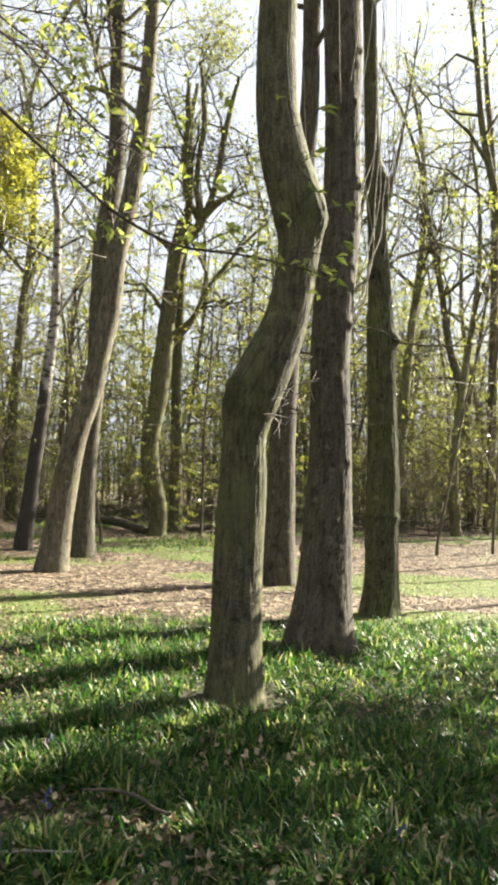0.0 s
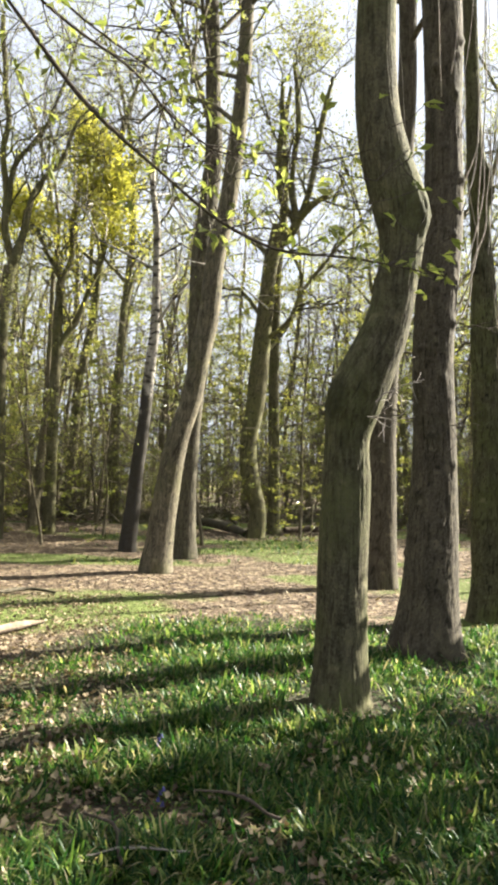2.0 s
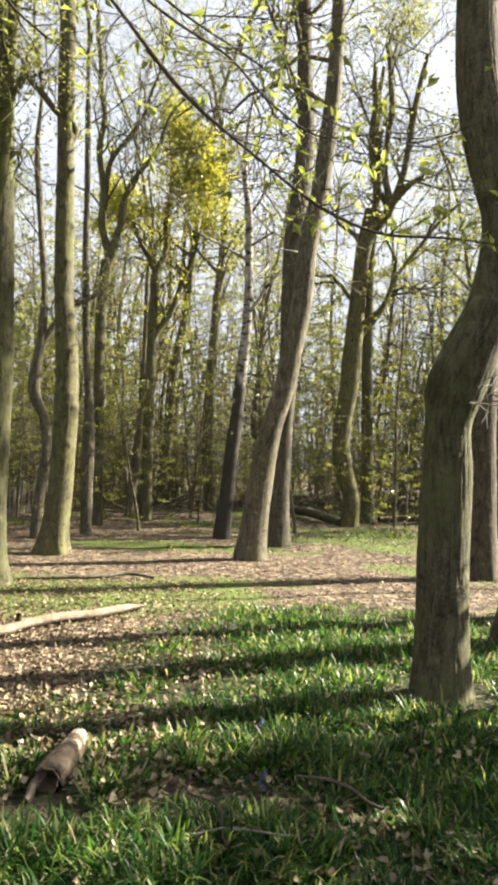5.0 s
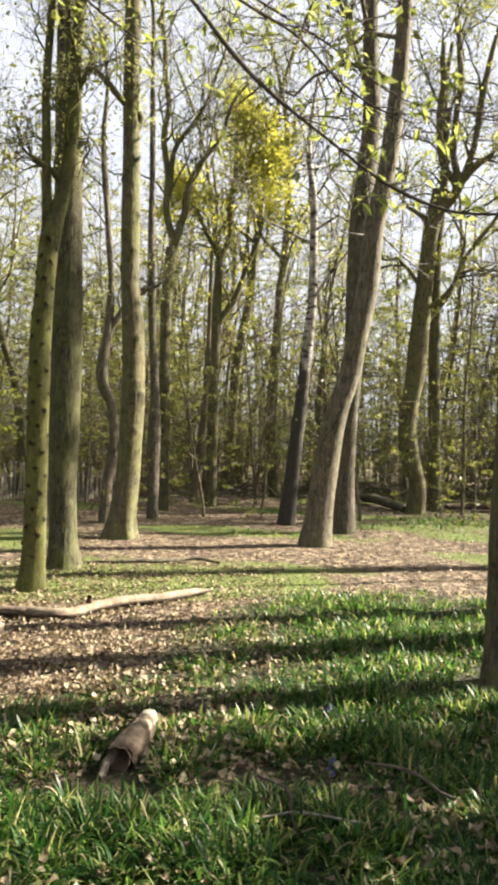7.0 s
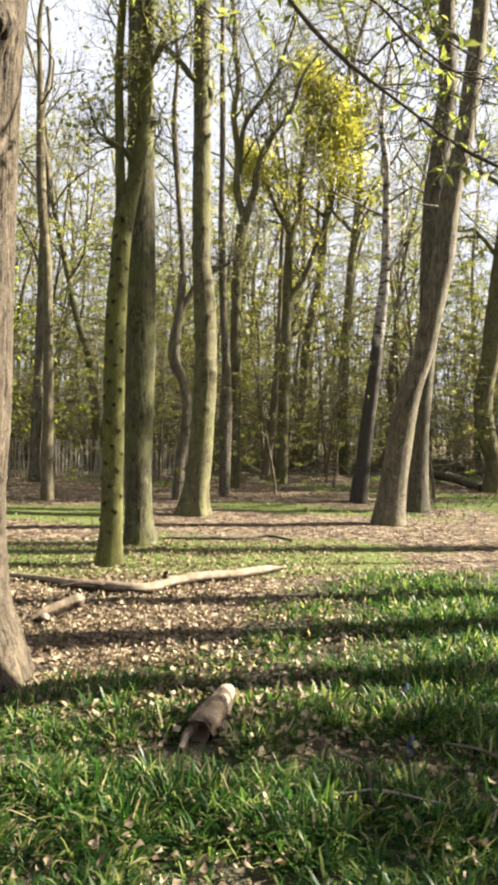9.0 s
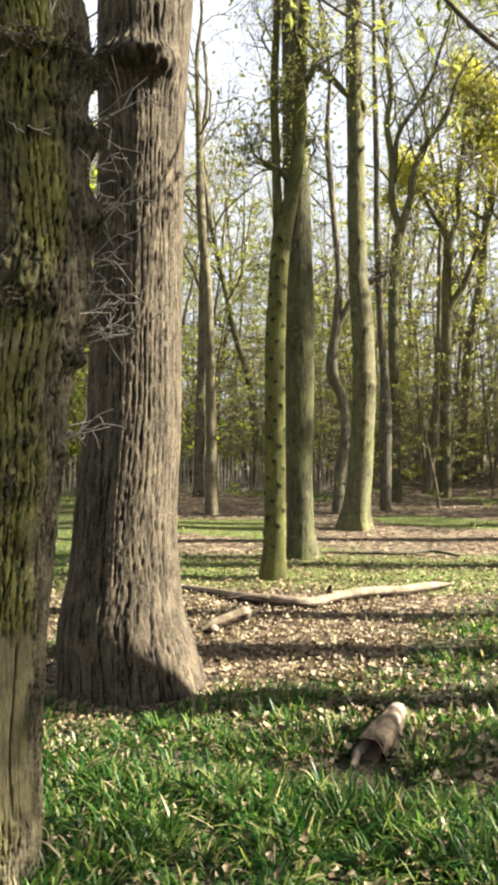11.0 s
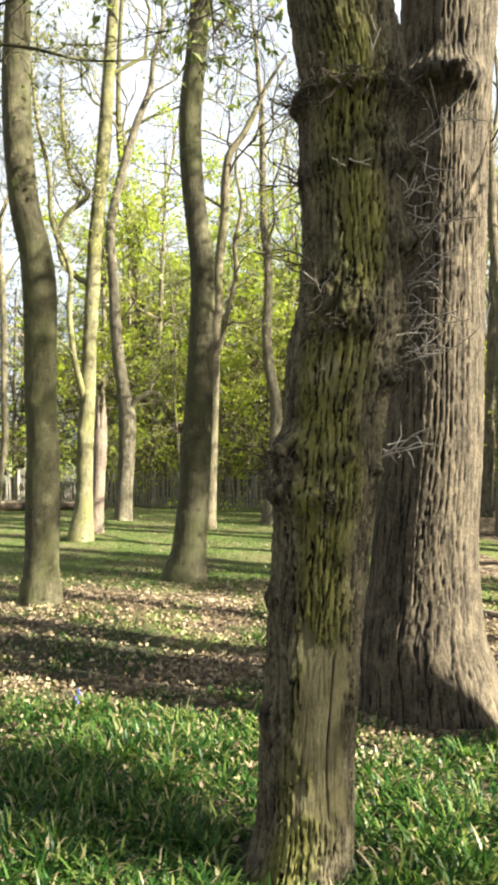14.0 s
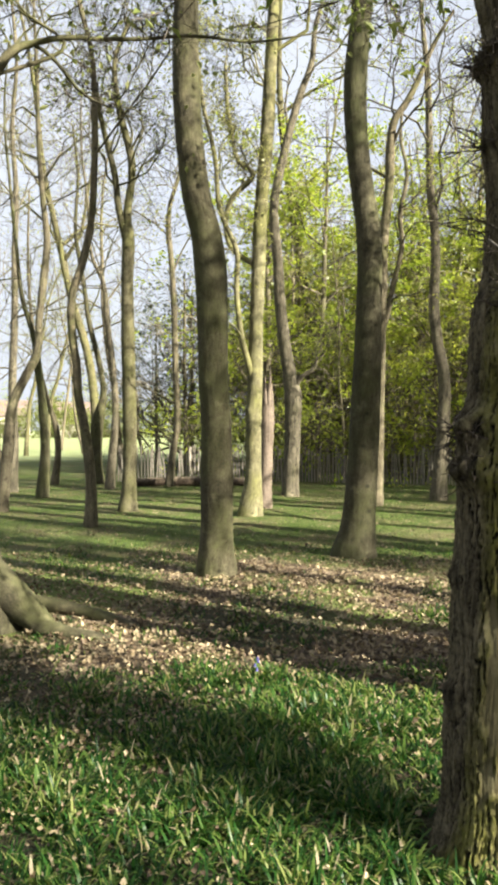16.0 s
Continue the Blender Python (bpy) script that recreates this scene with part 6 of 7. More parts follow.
def grow_grass():
    gen = np.random.default_rng(91)
    near = tufts(gen, 21000, (-24, 95), (1.9, 4.9), 0.62, (12, 24), 0.042, (0.065, 0.15), (0.006, 0.014))
    far = tufts(gen, 26000, (-24, 95), (4.8, 9.8), 0.75, (8, 15), 0.05, (0.06, 0.135), (0.007, 0.015))
    x, y, size, wide, turn, tilt = (np.concatenate(pair) for pair in zip(near, far))
    v, q, t = grass_blades(gen, x, y, size, wide, turn, tilt)
    tagged(part("grass", make_mesh("grass", v, q, t), GRASS), label="strap-leaved grass and bluebell leaves", category="grass", kind="stuff")
    x, y = scatter(gen, 72000, (20, 95), (5.0, 21.0), 0.9)
    moss, lawn = cover_at(x, y)[1:3]
    keep = (gen.random(len(x)) < np.maximum(lawn, 0.3 * moss)) & clear_of_trunks(x, y, 0.02)
    hx, hy = scatter(gen, 9000, (-12, 20), (13.5, 22.5), 0.9)
    herb = np.clip(1.3 * cover_at(hx, hy)[1] * np.clip(4 * (flat_noise(hx, hy, 1.3, 71.0) - 0.3), 0, 1), 0, 1)
    grown = gen.random(len(hx)) < herb
    x, y = np.concatenate([x[keep], hx[grown]]), np.concatenate([y[keep], hy[grown]])
    tall = np.concatenate([gen.uniform(0.03, 0.08, keep.sum()), gen.uniform(0.07, 0.2, grown.sum())])
    wide = np.concatenate([gen.uniform(0.005, 0.012, keep.sum()), gen.uniform(0.015, 0.03, grown.sum())])
    v, q, t = grass_blades(gen, x, y, tall, wide)
    tagged(part("short_grass", make_mesh("short_grass", v, q, t), GRASS), label="short lawn grass among the trees", category="grass", kind="stuff")


def strew_leaves():
    gen = np.random.default_rng(92)
    x, y = (np.concatenate(pair) for pair in zip(scatter(gen, 54000, (-24, 95), (2.0, 22.0), 0.92), scatter(gen, 34000, (16, 95), (3.6, 10.0), 0.85)))
    g, moss, lawn, field = cover_at(x, y)
    drift = np.clip((flat_noise(x, y, 1.9, 31.0) - 0.5) * 2.4, -0.5, 0.6)
    keep = (gen.random(len(x)) < np.clip(0.95 - np.interp(np.degrees(np.arctan2(-x, y)), [8, 22], [0.8, 0.62]) * g - 0.62 * lawn - 0.3 * moss + drift * (0.5 + 0.3 * g), 0.05, 1)) & clear_of_trunks(x, y)
    x, y, g = x[keep], y[keep], g[keep]
    m = len(x)
    th = gen.uniform(0, 2 * math.pi, m)
    pl = np.stack([x, y, ground_z(x, y) + gen.uniform(0.004, 0.02, m) + 0.05 * g * gen.random(m)], -1)
    v, q = curled_batch(pl, th, gen.uniform(0.017, 0.045, m) * np.interp(np.hypot(x, y), [2.0, 4.5, 9.0, 20.0], [1.0, 1.0, 1.0, 1.5]) * np.where(np.hypot(x, y) < 5, np.interp(np.degrees(np.arctan2(-x, y)), [28, 42], [1.15, 0.72]), 1), gen, np.interp(np.hypot(x, y), [5.0, 13.0], [1.0, 0.35]))
    tagged(part("leaf_litter", make_mesh("leaf_litter", v, q), DRY_LEAF), label="dry curled fallen leaves", category="leaf litter", kind="stuff")


LOG_BED = [(-1.7, 3.2, 0.12), (-1.73, 3.4, 0.12), (-1.78, 3.6, 0.12), (-1.66, 3.08, 0.08)]  # flattened by the sawn log
TRUNKS.extend(LOG_BED)
grow_grass()
strew_leaves()


def fallen(name, label, line, mat, sides=14, step=0.03, lump=0.5, ridge=0.004, stubs=(), peel=None):
    x, y = line[0][0], line[0][1]
    thing = base_of(name, x, y)
    tagged(thing, label=label, category="log" if line[0][3] > 0.03 else "branch")
    a = [(px_, py_, pz_, r) for px_, py_, pz_, r in line]
    if peel:
        v, q, bare, crest = bark_tube(a, sides, step, 9, 0.0, 0.3, 4, ridge, 26.0, 0.16, (), ((0.0, 0.0, 1.0), -9.0, 9.0, peel), (x, y, 0), 99.0, (0.02, 0.1))
    else:
        v, q = tube_batch([smooth_line(a, step) - np.asarray((x, y, 0, 0))], sides)
        v = v + (lump * (lattice_noise(v * 14) - 0.5))[:, None] * 0.06 * (lattice_noise(v * 5 + 7) - 0.2)[:, None]
    me = make_mesh("stem", v, q)
    if peel:
        me.attributes.new("bare", "FLOAT", "POINT").data.foreach_set("value", bare.astype(np.float32))
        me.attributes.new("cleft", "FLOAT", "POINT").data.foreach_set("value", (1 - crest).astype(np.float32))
    part("stem", me, mat, thing)
    for ln in stubs:
        v, q = tube_batch([smooth_line(ln, step) - np.asarray((x, y, 0, 0))], 8)
        part("stub", make_mesh("stub", v, q), mat, thing)
    return thing


fallen("fallen_log", "long barkless pale fallen branch lying on leaf litter",
       [(-5.3, 5.76, 0.03, 0.008), (-5.1, 5.75, 0.04, 0.025), (-4.6, 5.74, 0.045, 0.036), (-4.2, 5.68, 0.05, 0.044), (-3.84, 5.69, 0.07, 0.047), (-3.6, 5.8, 0.06, 0.047), (-3.52, 6.17, 0.06, 0.049), (-3.42, 6.42, 0.065, 0.049), (-3.16, 6.8, 0.06, 0.043), (-3.02, 7.25, 0.05, 0.036), (-2.93, 7.5, 0.04, 0.012)],
       BARK_LOG, 30, 0.03, peel=-0.2, stubs=([(-3.55, 6.1, 0.1, 0.03), (-3.5, 6.02, 0.17, 0.02)], [(-3.9, 5.68, 0.08, 0.03), (-4.0, 5.5, 0.12, 0.015), (-4.15, 5.35, 0.1, 0.008)]))


def short_log():
    """A sawn length of log lying in the grass, its bark peeling off the top."""
    log = base_of("sawn_log", -1.7, 3.28)
    tagged(log, label="short rotting log with peeling bark in grass", category="log")
    a = [(0.0, 0.0, 0.048, 0.058), (-0.02, 0.15, 0.052, 0.06), (-0.06, 0.35, 0.055, 0.053), (-0.11, 0.56, 0.056, 0.042), (-0.12, 0.61, 0.055, 0.02)]
    sides = 64
    v, q, bare, crest = bark_tube(a, sides, 0.011, 6, 0.0, 0.3, 4, 0.012, 30, 0.34, (), ((0.55, 0.0, 0.83), -9.0, 9.0, 0.35), (0, 0, 0), 99.0, (0.018, 0.08))
    end = np.zeros(len(v))
    end[:sides] = 0.10 * (lattice_noise(v[:sides] * 38) - 0.4)
    end[sides : 2 * sides] = 0.5 * end[:sides]
    v[:, 1] += end
    # pale peeled wood kept to the rear, its brightness also standing for sunlight
    rear = v[:, 1] > 0.3 + 0.2 * lattice_noise(v * 22)
    me = make_mesh("stem", v, q)
    me.attributes.new("bare", "FLOAT", "POINT").data.foreach_set("value", (bare * rear).astype(np.float32))
    me.attributes.new("cleft", "FLOAT", "POINT").data.foreach_set("value", (1 - crest).astype(np.float32))
    stem = part("stem", me, BARK_STUB, log)
    th = np.arange(32) * 2 * math.pi / 32
    rings = []
    for depth, r in ((-0.012, 0.061), (0.006, 0.053), (0.03, 0.042), (0.09, 0.03), (0.16, 0.011)):
        ring = np.stack([r * np.cos(th), np.full(32, depth), 0.052 + r * np.sin(th)], -1)
        rings.append(ring + np.stack([0 * th, 0.05 * (lattice_noise(ring * 45 + 3) - 0.5), 0.012 * (lattice_noise(ring * 60) - 0.5)], -1))
    idx = np.arange(160).reshape(5, 32)
    nxt = np.roll(idx, -1, 1)
    part("cut_end", make_mesh("cut_end", np.concatenate(rings), np.stack([idx[:-1], nxt[:-1], nxt[1:], idx[1:]], -1).reshape(-1, 4)), CUT_WOOD, stem, "dark rotted hollow end")
    u, w = np.meshgrid(np.linspace(-1, 1, 9), np.linspace(0, 1, 16))
    slab = np.stack([-0.05 + 0.03 * w + 0.032 * u * (1 - 0.55 * w), 0.03 - 0.17 * w, 0.06 - 0.05 * w + 0.02 * (1 - u * u)], -1).reshape(-1, 3)
    slab = slab + 0.022 * (np.stack([lattice_noise(slab * 30 + k) for k in (1, 5, 9)], -1) - 0.5)
    slab = np.concatenate([slab, slab - (0, 0, 0.008)])
    idx = np.arange(144).reshape(16, 9)
    top = np.stack([idx[:-1, :-1], idx[:-1, 1:], idx[1:, 1:], idx[1:, :-1]], -1).reshape(-1, 4)
    rim = np.concatenate([idx[0], idx[1:, -1], idx[-1, -2::-1], idx[-2:0:-1, 0]])
    turn = np.roll(rim, -1)
    part("bark_strip", make_mesh("bark_strip", slab, np.concatenate([top, top[:, ::-1] + 144, np.stack([rim, turn, turn + 144, rim + 144], -1)])), SNAG_WOOD, log, "loose splintered strip")


short_log()
fallen("fallen_branch", "thin dark branch lying on moss", [(-5.1, 8.58, 0.03, 0.02), (-4.6, 8.8, 0.05, 0.024), (-4.15, 9.09, 0.05, 0.026), (-3.95, 9.37, 0.06, 0.024), (-3.57, 9.41, 0.03, 0.018)], BARK_GREY, 8)
fallen("rotten_log", "dark fallen log at the wood's edge", [(-4.6, 23.4, 0.2, 0.12), (-3.6, 22.0, 0.2, 0.13), (-2.86, 20.65, 0.14, 0.12), (-2.5, 20.0, 0.1, 0.09)], BARK_GREY, 12, 0.2)
fallen("rotten_log", "mossy fallen log beside the kinked tree", [(-1.6, 21.5, 0.12, 0.09), (-0.6, 22.3, 0.15, 0.1), (0.6, 22.6, 0.1, 0.08)], BARK_LOG, 14, 0.1, peel=0.5)
fallen("fallen_stick", "thin pale stick in the grass", [(-0.95, 2.98, 0.05, 0.004), (-0.75, 3.08, 0.055, 0.006), (-0.5, 3.1, 0.05, 0.004)], GREY_WOOD, 6)
fallen("fallen_stick", "thin crooked stick in the grass", [(-0.2, 3.45, 0.05, 0.007), (-0.45, 3.62, 0.07, 0.008), (-0.62, 3.66, 0.06, 0.005)], TWIG, 6)
fallen("fallen_stick", "dry twig lying in the grass", [(-0.75, 2.95, 0.05, 0.009), (-0.9, 3.25, 0.07, 0.008), (-1.05, 3.35, 0.05, 0.005)], TWIG, 6)
fallen("broken_branch", "broken pale branch piece on litter", [(-3.8, 4.58, 0.035, 0.03), (-3.76, 4.64, 0.06, 0.05), (-3.7, 4.72, 0.09, 0.056), (-3.62, 4.81, 0.13, 0.056), (-3.57, 4.87, 0.15, 0.05), (-3.55, 4.89, 0.155, 0.01)], BARK_LOG, 24, 0.02, peel=0.1)
fallen("broken_branch", "small dark rotten piece of branch on litter", [(-3.9, 4.72, 0.03, 0.012), (-3.86, 4.7, 0.035, 0.034), (-3.78, 4.66, 0.045, 0.036), (-3.68, 4.6, 0.04, 0.03), (-3.66, 4.59, 0.04, 0.008)], BARK_LOG, 20, 0.02, peel=0.6)


def bluebell(x, y, h):
    """A single bluebell: a stalk and nodding bells."""
    thing = base_of("bluebell", x, y)
    tagged(thing, label="single bluebell flowering in the grass", category="flower", group="bluebells")
    v, q = tube_batch([np.asarray([(0, 0, 0, 0.003), (0.01, 0, h * 0.6, 0.0025), (0.03, 0.01, h, 0.002)])], 5)
    stalk = part("stalk", make_mesh("stalk", v, q), GRASS, thing)
    ring = np.arange(6) * math.pi / 3
    for k in range(4):
        c = np.asarray((0.02 + 0.012 * math.cos(k * 2), 0.01 + 0.012 * math.sin(k * 2), h - 0.022 * k))
        rows = [(0.003, 0.0), (0.008, -0.008), (0.007, -0.016), (0.012, -0.021)]
        v = np.concatenate([c + np.stack([r * np.cos(ring), r * np.sin(ring), 0 * ring + z], -1) for r, z in rows])
        idx = np.arange(24).reshape(4, 6)
        nx = np.roll(idx, -1, 1)
        part("bell", make_mesh("bell", v, np.stack([idx[:-1], nx[:-1], nx[1:], idx[1:]], -1).reshape(-1, 4)), PETAL, stalk, "violet-blue nodding bell")


for bx, by, bh in ((-0.95, 4.21, 0.115), (-0.78, 3.55, 0.105), (-2.75, 1.9, 0.15), (0.75, 3.3, 0.1), (-4.4, 1.55, 0.14)):
    bluebell(bx, by, bh)


# ---- paling fence ----
def paling_fence():
    path = np.asarray([(-22.3, 4.0), (-20.4, 8.5), (-18.0, 12.3), (-14.2, 16.5), (-12.4, 18.6), (-11.0, 20.4)])
    seg = np.linalg.norm(np.diff(path, axis=0), axis=1)
    s = np.concatenate([[0], np.cumsum(seg)])
    fence = base_of("paling_fence", *path[0])
    tagged(fence, label="weathered cleft-chestnut paling fence between posts", category="fence")
    gen = np.random.default_rng(17)
    shapes = []
    for k in range(5):
        h, w = 0.86 + 0.06 * k, 0.018 + 0.003 * (k % 3)
        b = 0.006 * (k - 2)
        v = [(-w, -0.01, -0.1), (w, -0.012, -0.1), (w * 0.9, 0.012, -0.1), (-w, 0.01, -0.1), (-w + b, -0.01, h - 0.06), (w + b, -0.01, h - 0.07), (w * 0.9 + b, 0.012, h - 0.06), (-w + b, 0.01, h - 0.05), (b, 0, h)]
        me = make_mesh("paling", v, [(0, 1, 5, 4), (1, 2, 6, 5), (2, 3, 7, 6), (3, 0, 4, 7)], [(4, 5, 8), (5, 6, 8), (6, 7, 8), (7, 4, 8)], False)
        me.materials.append(GREY_WOOD)
        shapes.append(me)
    n = 230
    for i in range(n):
        u = s[-1] * (i + 0.5) / n
        x, y = np.interp(u, s, path[:, 0]), np.interp(u, s, path[:, 1])
        k = min(int(np.searchsorted(s, u, "right")) - 1, len(seg) - 1)
        turn = math.atan2(*(path[k + 1] - path[k])[::-1])
        ob = new("paling", shapes[int(gen.integers(5))])
        ob.parent = fence
        ob.location = (x - path[0][0], y - path[0][1], 0)
        ob.rotation_euler = (gen.normal(0, 0.04), gen.normal(0, 0.05), turn + gen.normal(0, 0.1))
    for z in (0.25, 0.68):
        ln = [(px_ - path[0][0], py_ - path[0][1], z, 0.004) for px_, py_ in path]
        v, q = tube_batch([smooth_line(ln, 0.4)], 4)
        part("wire", make_mesh("wire", v, q), WIRE, fence)
    for i in range(10):
        u = s[-1] * i / 9
        x, y = np.interp(u, s, path[:, 0]) - path[0][0], np.interp(u, s, path[:, 1]) - path[0][1]
        v, q = tube_batch([np.asarray([(x + 0.05, y, -0.2, 0.045), (x + 0.05, y, 0.5, 0.043), (x + 0.06, y, 1.02, 0.04), (x + 0.06, y, 1.03, 0.004)])], 8)
        part("post", make_mesh("post", v, q), GREY_WOOD, fence)


paling_fence()
fallen("fallen_log", "long fallen trunk lying along the fence", [(-20.2, 4.2, 0.12, 0.12), (-19.6, 6.0, 0.14, 0.12), (-19.0, 7.6, 0.1, 0.09)], BARK_LOG, 14, 0.1, peel=0.5)


# ---- low branch in young leaf that hangs over the path ----
def hanging_branch(name, label, lines, seed, leaf_from=0.4, count=26, size=0.065, ends=()):
    thing = base_of(name, *lines[0][0][:2])
    tagged(thing, label=label, category="branch")
    gen = np.random.default_rng(seed)
    org = np.asarray((*lines[0][0][:2], 0, 0))
    pl, wy, fine = [], [], []
    for ln in lines:
        a = smooth_line(ln, 0.06)
        v, q = tube_batch([a - org], 7)
        part("stem", make_mesh("stem", v, q), TWIG, thing)
        for _ in range(count):
            k = int(len(a) * (leaf_from + (1 - leaf_from) * gen.random()))
            k = min(max(k, 1), len(a) - 1)
            go = a[k, :3] - a[k - 1, :3]
            go = go / np.linalg.norm(go) + gen.normal(0, 0.7, 3)
            out, tips = {}, []
            shoot(out, tips, a[k, :3], go, 0.004, gen.uniform(0.15, 0.45), 0, gen, steps=(4, 3), kids=(2,), rise=0.1, bend=0.3)
            fine.extend(p for lv in out.values() for p in lv)
            for p, w in tips[-1::-2]:
                for _ in range(4):
                    pl.append(p)
                    wy.append(w + gen.normal(0, 0.6, 3))
    for p in ends:
        for k in range(14):
            ang = 2.4 * k
            pl.append(np.asarray(p) + gen.normal(0, 0.02, 3))
            wy.append((math.cos(ang), math.sin(ang), gen.uniform(-0.2, 0.7)))
    v, q = tube_batch([np.asarray(p) - org for p in fine], 4)
    twigs = part("twigwork", make_mesh("twigwork", v, q), TWIG, thing, kind="stuff")
    pl = np.asarray(pl) - org[:3] + gen.normal(0, 0.008, (len(pl), 3))
    keep = gen.random(len(pl)) < 0.6
    v, t = leaf_batch(pl[keep], np.asarray(wy)[keep], size * gen.uniform(0.5, 1.3, keep.sum()), gen, 0.35, 0.42)
    part("leaves", make_mesh("leaves", v, (), t, False), LEAF_TENDER, twigs, kind="stuff")
    return thing


hanging_branch("low_branch", "long thin branch with tufts of fresh green leaves",
               ([(-2.75, 3.2, 5.2, 0.0158), (-2.0, 3.3, 4.3, 0.0065), (-1.49, 3.41, 3.64, 0.0094), (-1.23, 3.51, 3.31, 0.0122), (-0.88, 3.6, 3.0, 0.0072), (-0.5, 3.66, 2.71, 0.0086), (-0.32, 3.69, 2.63, 0.0072), (0.07, 3.71, 2.58, 0.0058), (0.47, 3.69, 2.49, 0.0036)],
                [(-2.0, 3.3, 4.3, 0.0101), (-1.24, 3.51, 3.63, 0.0072), (-1.03, 3.58, 3.5, 0.0065), (-0.8, 3.62, 3.25, 0.0058), (-0.58, 3.67, 3.1, 0.0043), (-0.32, 3.71, 3.1, 0.0029), (0.05, 3.75, 3.0, 0.0022)]), 301, 0.3, 34, 0.072, ((0.08, 3.7, 2.6), (0.17, 3.7, 2.57), (0.36, 3.69, 2.53), (0.45, 3.68, 2.5), (-0.2, 3.7, 2.63)))
hanging_branch("leafy_spray", "high spray of young leaves above the low branch",
               ([(-2.6, 4.7, 5.4, 0.012), (-1.6, 4.55, 4.35, 0.008), (-1.1, 4.5, 3.95, 0.006), (-0.62, 4.45, 3.52, 0.004), (-0.35, 4.4, 3.38, 0.003)],
                [(-1.6, 4.55, 4.35, 0.006), (-1.15, 4.6, 4.3, 0.004), (-0.7, 4.6, 4.2, 0.003)]), 304, 0.35, 18, 0.07)
hanging_branch("leafy_spray", "thin spray with tufts of bright young leaves",
               ([(-2.6, 3.1, 4.9, 0.014), (-2.1, 3.0, 3.9, 0.009), (-1.8, 3.02, 3.45, 0.006), (-1.62, 3.12, 3.32, 0.003)],), 302, 0.6, 14)
hanging_branch("leafy_spray", "spray of bright young leaves hanging from the burred tree",
               ([(-2.25, 1.75, 4.3, 0.014), (-2.7, 1.5, 3.9, 0.010), (-3.2, 1.2, 3.6, 0.007), (-3.5, 0.8, 3.45, 0.003)],
                [(-2.7, 1.5, 3.9, 0.008), (-3.0, 1.6, 3.6, 0.005), (-3.2, 1.75, 3.5, 0.003)]), 303, 0.3, 26)


hanging_branch("leafy_spray", "spray of fresh leaves reaching out from the big tree",
               ([(-3.3, 3.1, 5.0, 0.012), (-3.8, 2.6, 4.45, 0.008), (-4.5, 2.25, 4.3, 0.005), (-5.1, 1.85, 4.32, 0.003)],
                [(-3.8, 2.6, 4.45, 0.006), (-4.6, 2.9, 4.5, 0.004), (-5.3, 2.9, 4.6, 0.003)]), 305, 0.3, 26, 0.065)


# ---- twigs on burrs and thin shoots along the trunks ----
def sprout(tree, name, spots, mat, seed, steps=(5, 3), kids=(2,), r=0.003, rise=0.0, bend=0.35):
    """Twigs that stand out from a trunk: spots of (place, way, how many, length, spread)."""
    gen = np.random.default_rng(seed)
    org = np.asarray((tree.location.x, tree.location.y, 0, 0))
    for place, way, many, length, spread in spots:
        fine = []
        for _ in range(many):
            out, tips = {}, []
            p = np.asarray(place) + gen.normal(0, 0.018, 3)
            shoot(out, tips, p, np.asarray(way) + gen.normal(0, spread, 3), r * gen.uniform(0.7, 1.4), length * gen.uniform(0.4, 1.3), 0, gen, steps=steps, kids=kids, rise=rise, bend=bend)
            fine.extend(ln for lv in out.values() for ln in lv)
        v, q = tube_batch([np.asarray(ln) - org for ln in fine], 4)
        part(name, make_mesh(name, v, q), mat, tree)


NEAR_LINE = [(-2.38, 1.63, -0.28, 0.235), (-2.37, 1.65, -0.10, 0.199), (-2.35, 1.68, 0.20, 0.169), (-2.35, 1.68, 0.40, 0.165), (-2.34, 1.69, 0.61, 0.162), (-2.34, 1.70, 0.81, 0.163), (-2.33, 1.71, 1.01, 0.167), (-2.32, 1.72, 1.22, 0.172), (-2.31, 1.73, 1.42, 0.181), (-2.30, 1.75, 1.62, 0.175), (-2.29, 1.77, 1.83, 0.189), (-2.27, 1.80, 2.03, 0.184), (-2.26, 1.81, 2.23, 0.184), (-2.26, 1.80, 2.44, 0.179), (-2.27, 1.80, 2.64, 0.183), (-2.27, 1.80, 2.94, 0.188), (-2.28, 1.78, 3.04, 0.186)]


def on_near(side, z, out=0.0):
    """A place on the burred trunk and the way out from it."""
    x, y, _, r = along_line(NEAR_LINE, z)
    way = FRONT * math.cos(side) + RIGHT * math.sin(side)
    return (x + way.x * (r + out), y + way.y * (r + out), z), tuple(way)


dark_spots, pale_spots = [], []
for side, z, many, length in ((-0.3, 2.05, 16, 0.10), (-0.1, 1.97, 12, 0.09), (-0.5, 1.93, 12, 0.12), (-0.95, 1.50, 20, 0.13), (-0.85, 1.36, 22, 0.11), (-1.2, 1.44, 12, 0.12), (0.2, 1.50, 8, 0.05), (0.0, 1.34, 10, 0.06),
                              (1.2, 2.28, 12, 0.10), (1.2, 1.95, 12, 0.10), (0.9, 1.80, 10, 0.08), (1.25, 2.55, 12, 0.14), (-1.3, 2.5, 12, 0.18), (-1.3, 2.2, 8, 0.2), (-1.2, 2.75, 14, 0.16)):
    place, way = on_near(side, z)
    dark_spots.append((place, way, many, length, 0.7))
for k in range(16):
    place, way = on_near(-1.5 + 0.2 * k, 2.80 + 0.02 * math.sin(k * 2.1), 0.01)
    dark_spots.append((place, (way[0], way[1], 0.1), 7, 0.09, 0.7))
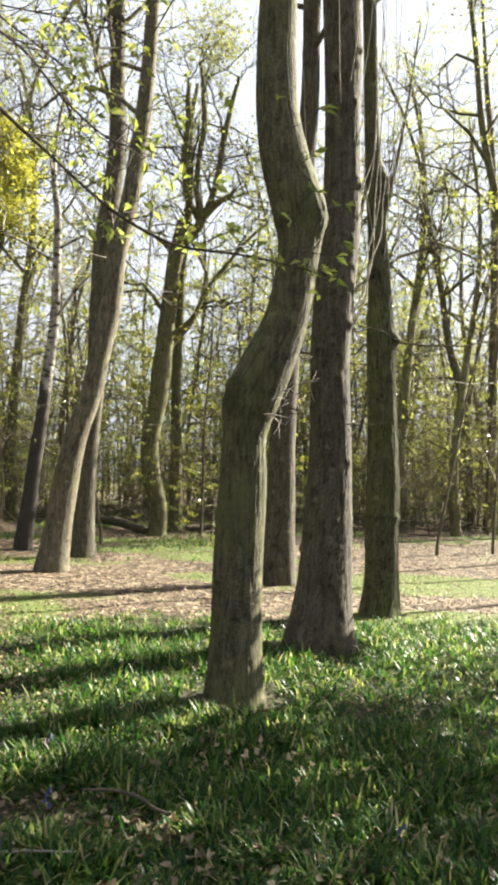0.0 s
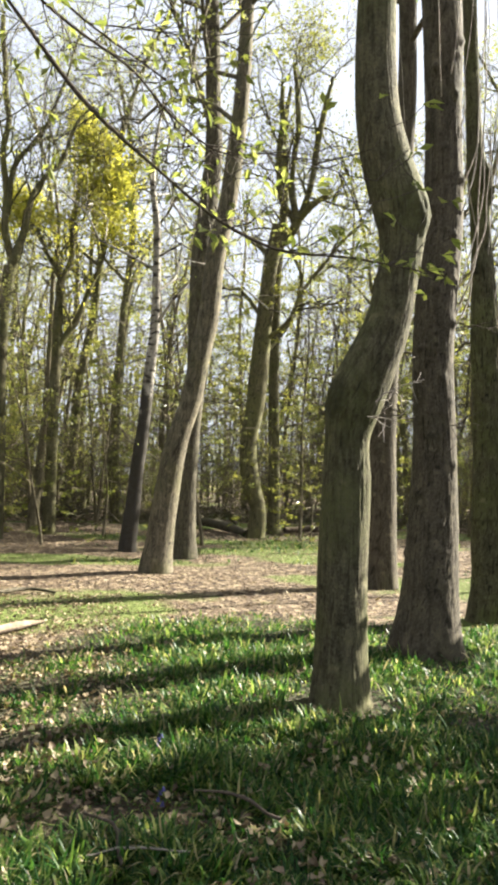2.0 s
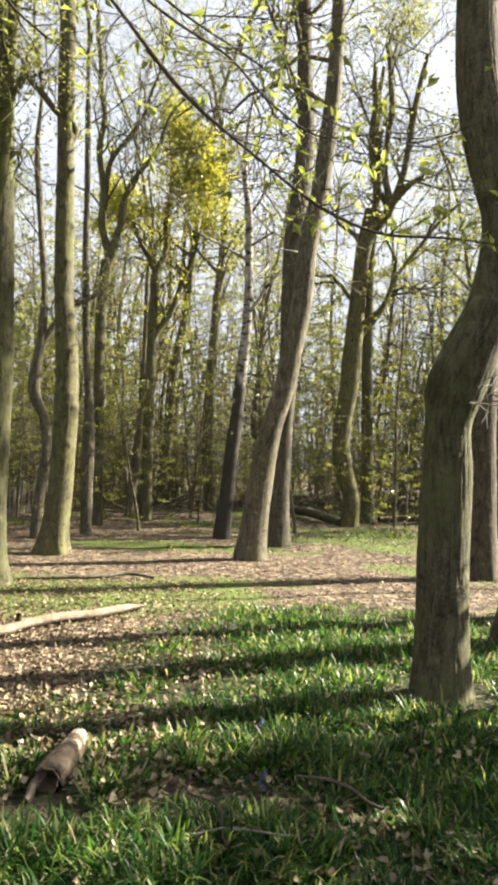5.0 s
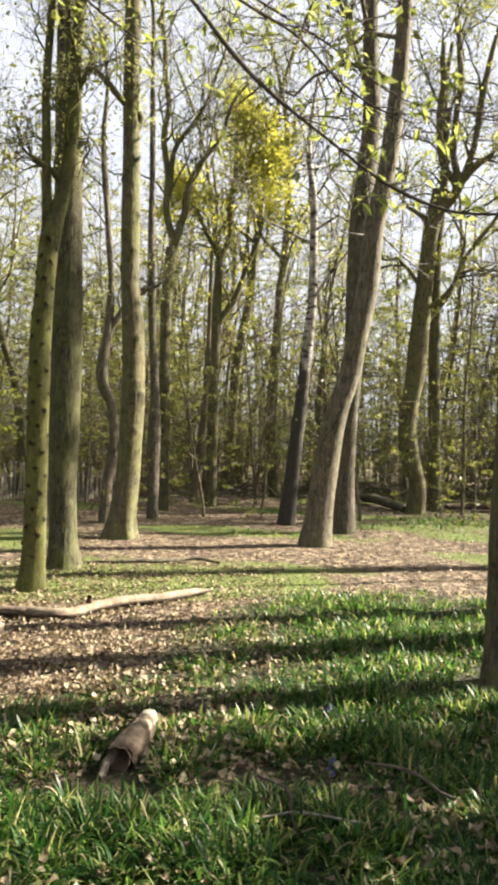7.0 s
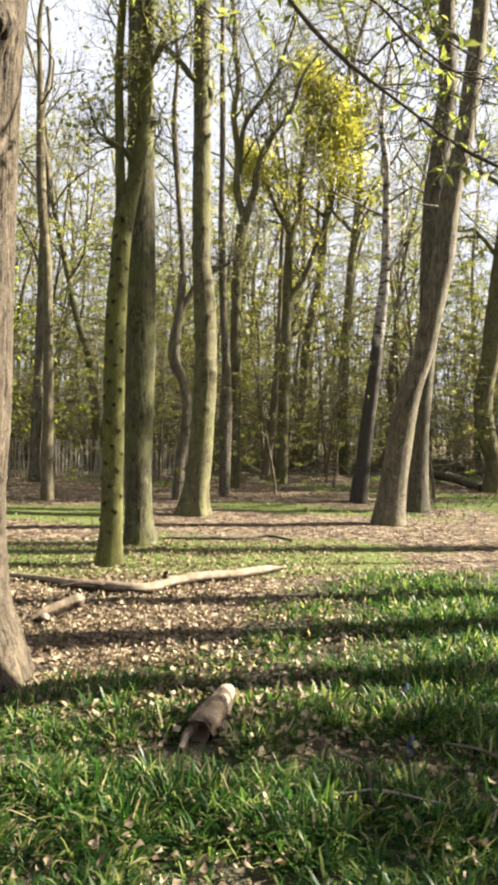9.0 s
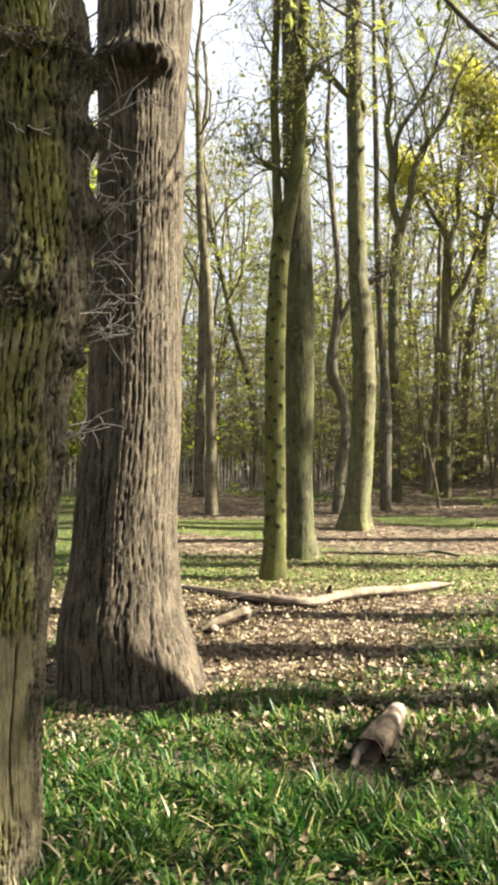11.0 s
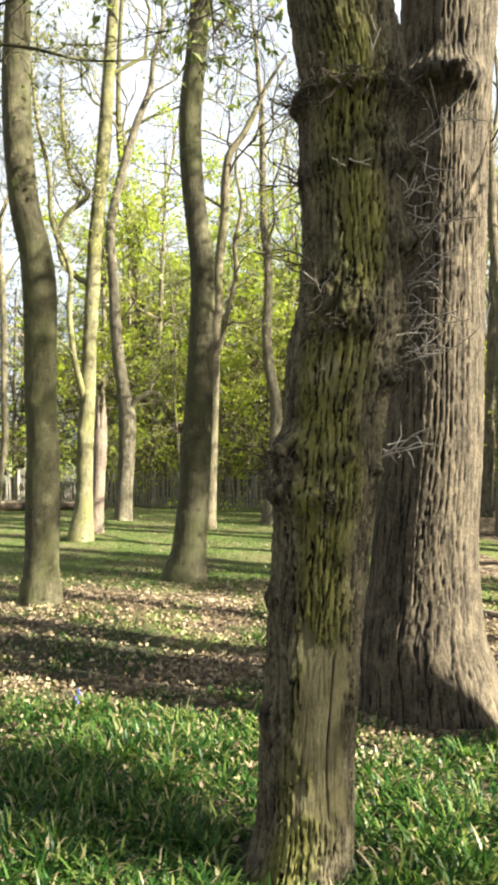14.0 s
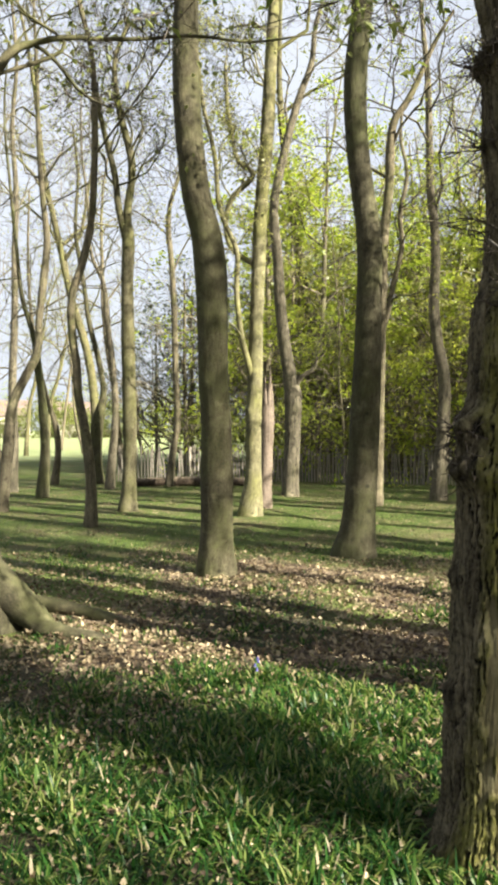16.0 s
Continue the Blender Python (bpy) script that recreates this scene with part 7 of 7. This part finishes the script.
# twigs mostly on the sun side, coloured pale as if sunlit
for side, z, many, length in ((1.35, 2.42, 5, 0.16), (1.35, 2.28, 6, 0.2), (1.4, 2.12, 5, 0.17), (1.4, 1.98, 6, 0.22), (1.3, 1.88, 8, 0.24), (1.3, 1.5, 4, 0.22), (1.4, 2.62, 4, 0.25), (0.3, 2.88, 2, 0.12), (-0.2, 2.5, 2, 0.16), (-0.6, 2.0, 2, 0.18)):
    place, way = on_near(side, z)
    pale_spots.append((place, (way[0] + 0.25 * RIGHT.x, way[1] + 0.25 * RIGHT.y, 0.25), many, length, 0.4))
sprout(near_tree, "burr_twig", dark_spots, TWIG, 401, r=0.0028)
sprout(near_tree, "dead_twig", pale_spots, TWIG_SUNLIT, 402, r=0.0032)


def whips(tree, line, spots, seed):
    """Long thin pale shoots that rise close along a trunk."""
    gen = np.random.default_rng(seed)
    org = np.asarray((tree.location.x, tree.location.y, 0, 0))
    for side, z, length, r in spots:
        x, y, _, tr = along_line(line, z)
        wx, wy = math.sin(side), -math.cos(side)
        pts, out = [], tr
        for k in range(7):
            f = k / 6
            out = tr + 0.02 + 0.22 * math.sqrt(f) + gen.normal(0, 0.02)
            cx, cy, _, _ = along_line(line, min(z + f * length, line[-1][2]))
            pts.append((cx + wx * out, cy + wy * out, z + f * length, r * (1 - 0.6 * f)))
        pts[0] = (x + wx * tr * 0.9, y + wy * tr * 0.9, z, r)
        v, q = tube_batch([smooth_line(pts, 0.08) - org], 5)
        part("thin_shoot", make_mesh("thin_shoot", v, q), TWIG_SUNLIT, tree)


STRAIGHT_LINE = [(0.80, 7.13, -0.05, 0.321), (0.81, 7.13, 0.23, 0.285), (0.83, 7.12, 0.75, 0.245), (0.84, 7.12, 1.27, 0.214), (0.85, 7.12, 1.79, 0.194), (0.83, 7.12, 2.85, 0.185), (0.86, 7.12, 3.38, 0.188), (0.90, 7.12, 3.92, 0.181), (0.90, 7.12, 4.47, 0.171), (0.88, 7.12, 5.57, 0.178), (0.86, 7.12, 6.12, 0.179)]
MOSSY_LINE = [(1.67, 8.96, -0.03, 0.229), (1.68, 8.96, 0.31, 0.200), (1.67, 8.96, 0.90, 0.194), (1.67, 8.96, 1.55, 0.188), (1.65, 8.96, 2.22, 0.176), (1.61, 8.97, 3.22, 0.160), (1.57, 8.98, 4.24, 0.121), (1.49, 8.99, 5.27, 0.095), (1.44, 9.00, 6.32, 0.082), (1.40, 9.01, 7.38, 0.076)]
whips(straight_tree, STRAIGHT_LINE, [(1.2, 3.2, 2.9, 0.007), (1.5, 3.0, 3.3, 0.008), (1.0, 3.9, 2.6, 0.006), (1.35, 4.2, 2.4, 0.006), (0.3, 5.2, 1.3, 0.006), (-0.2, 5.0, 1.4, 0.006), (0.7, 4.6, 1.8, 0.005), (1.6, 2.9, 1.9, 0.009), (-1.2, 3.6, 2.0, 0.006), (-1.0, 2.2, 2.0, 0.005)], 411)
whips(mossy_tree, MOSSY_LINE, [(0.9, 3.6, 3.2, 0.008), (1.3, 3.9, 3.5, 0.008), (0.4, 4.1, 2.8, 0.007), (1.5, 4.6, 3.0, 0.008), (-0.6, 4.4, 2.8, 0.007)], 412)
sprout(crooked_tree, "dead_twig", [((0.24, 5.02, 2.05), (0.8, -0.3, 0.5), 3, 0.3, 0.3), ((0.22, 5.05, 1.95), (0.9, -0.2, -0.7), 3, 0.28, 0.3)], TWIG_SUNLIT, 413, r=0.004)
sprout(straight_tree, "leafy_shoot", [((0.55, 6.75, 2.1), (-0.8, -0.5, 0.2), 3, 0.4, 0.4), ((0.95, 6.75, 2.0), (0.9, -0.3, 0.2), 3, 0.35, 0.4), ((0.6, 6.75, 2.6), (-0.6, -0.6, 0.3), 3, 0.35, 0.4), ((0.95, 6.72, 2.85), (1.0, -0.2, 0.3), 2, 0.5, 0.2)], TWIG, 414, r=0.005)
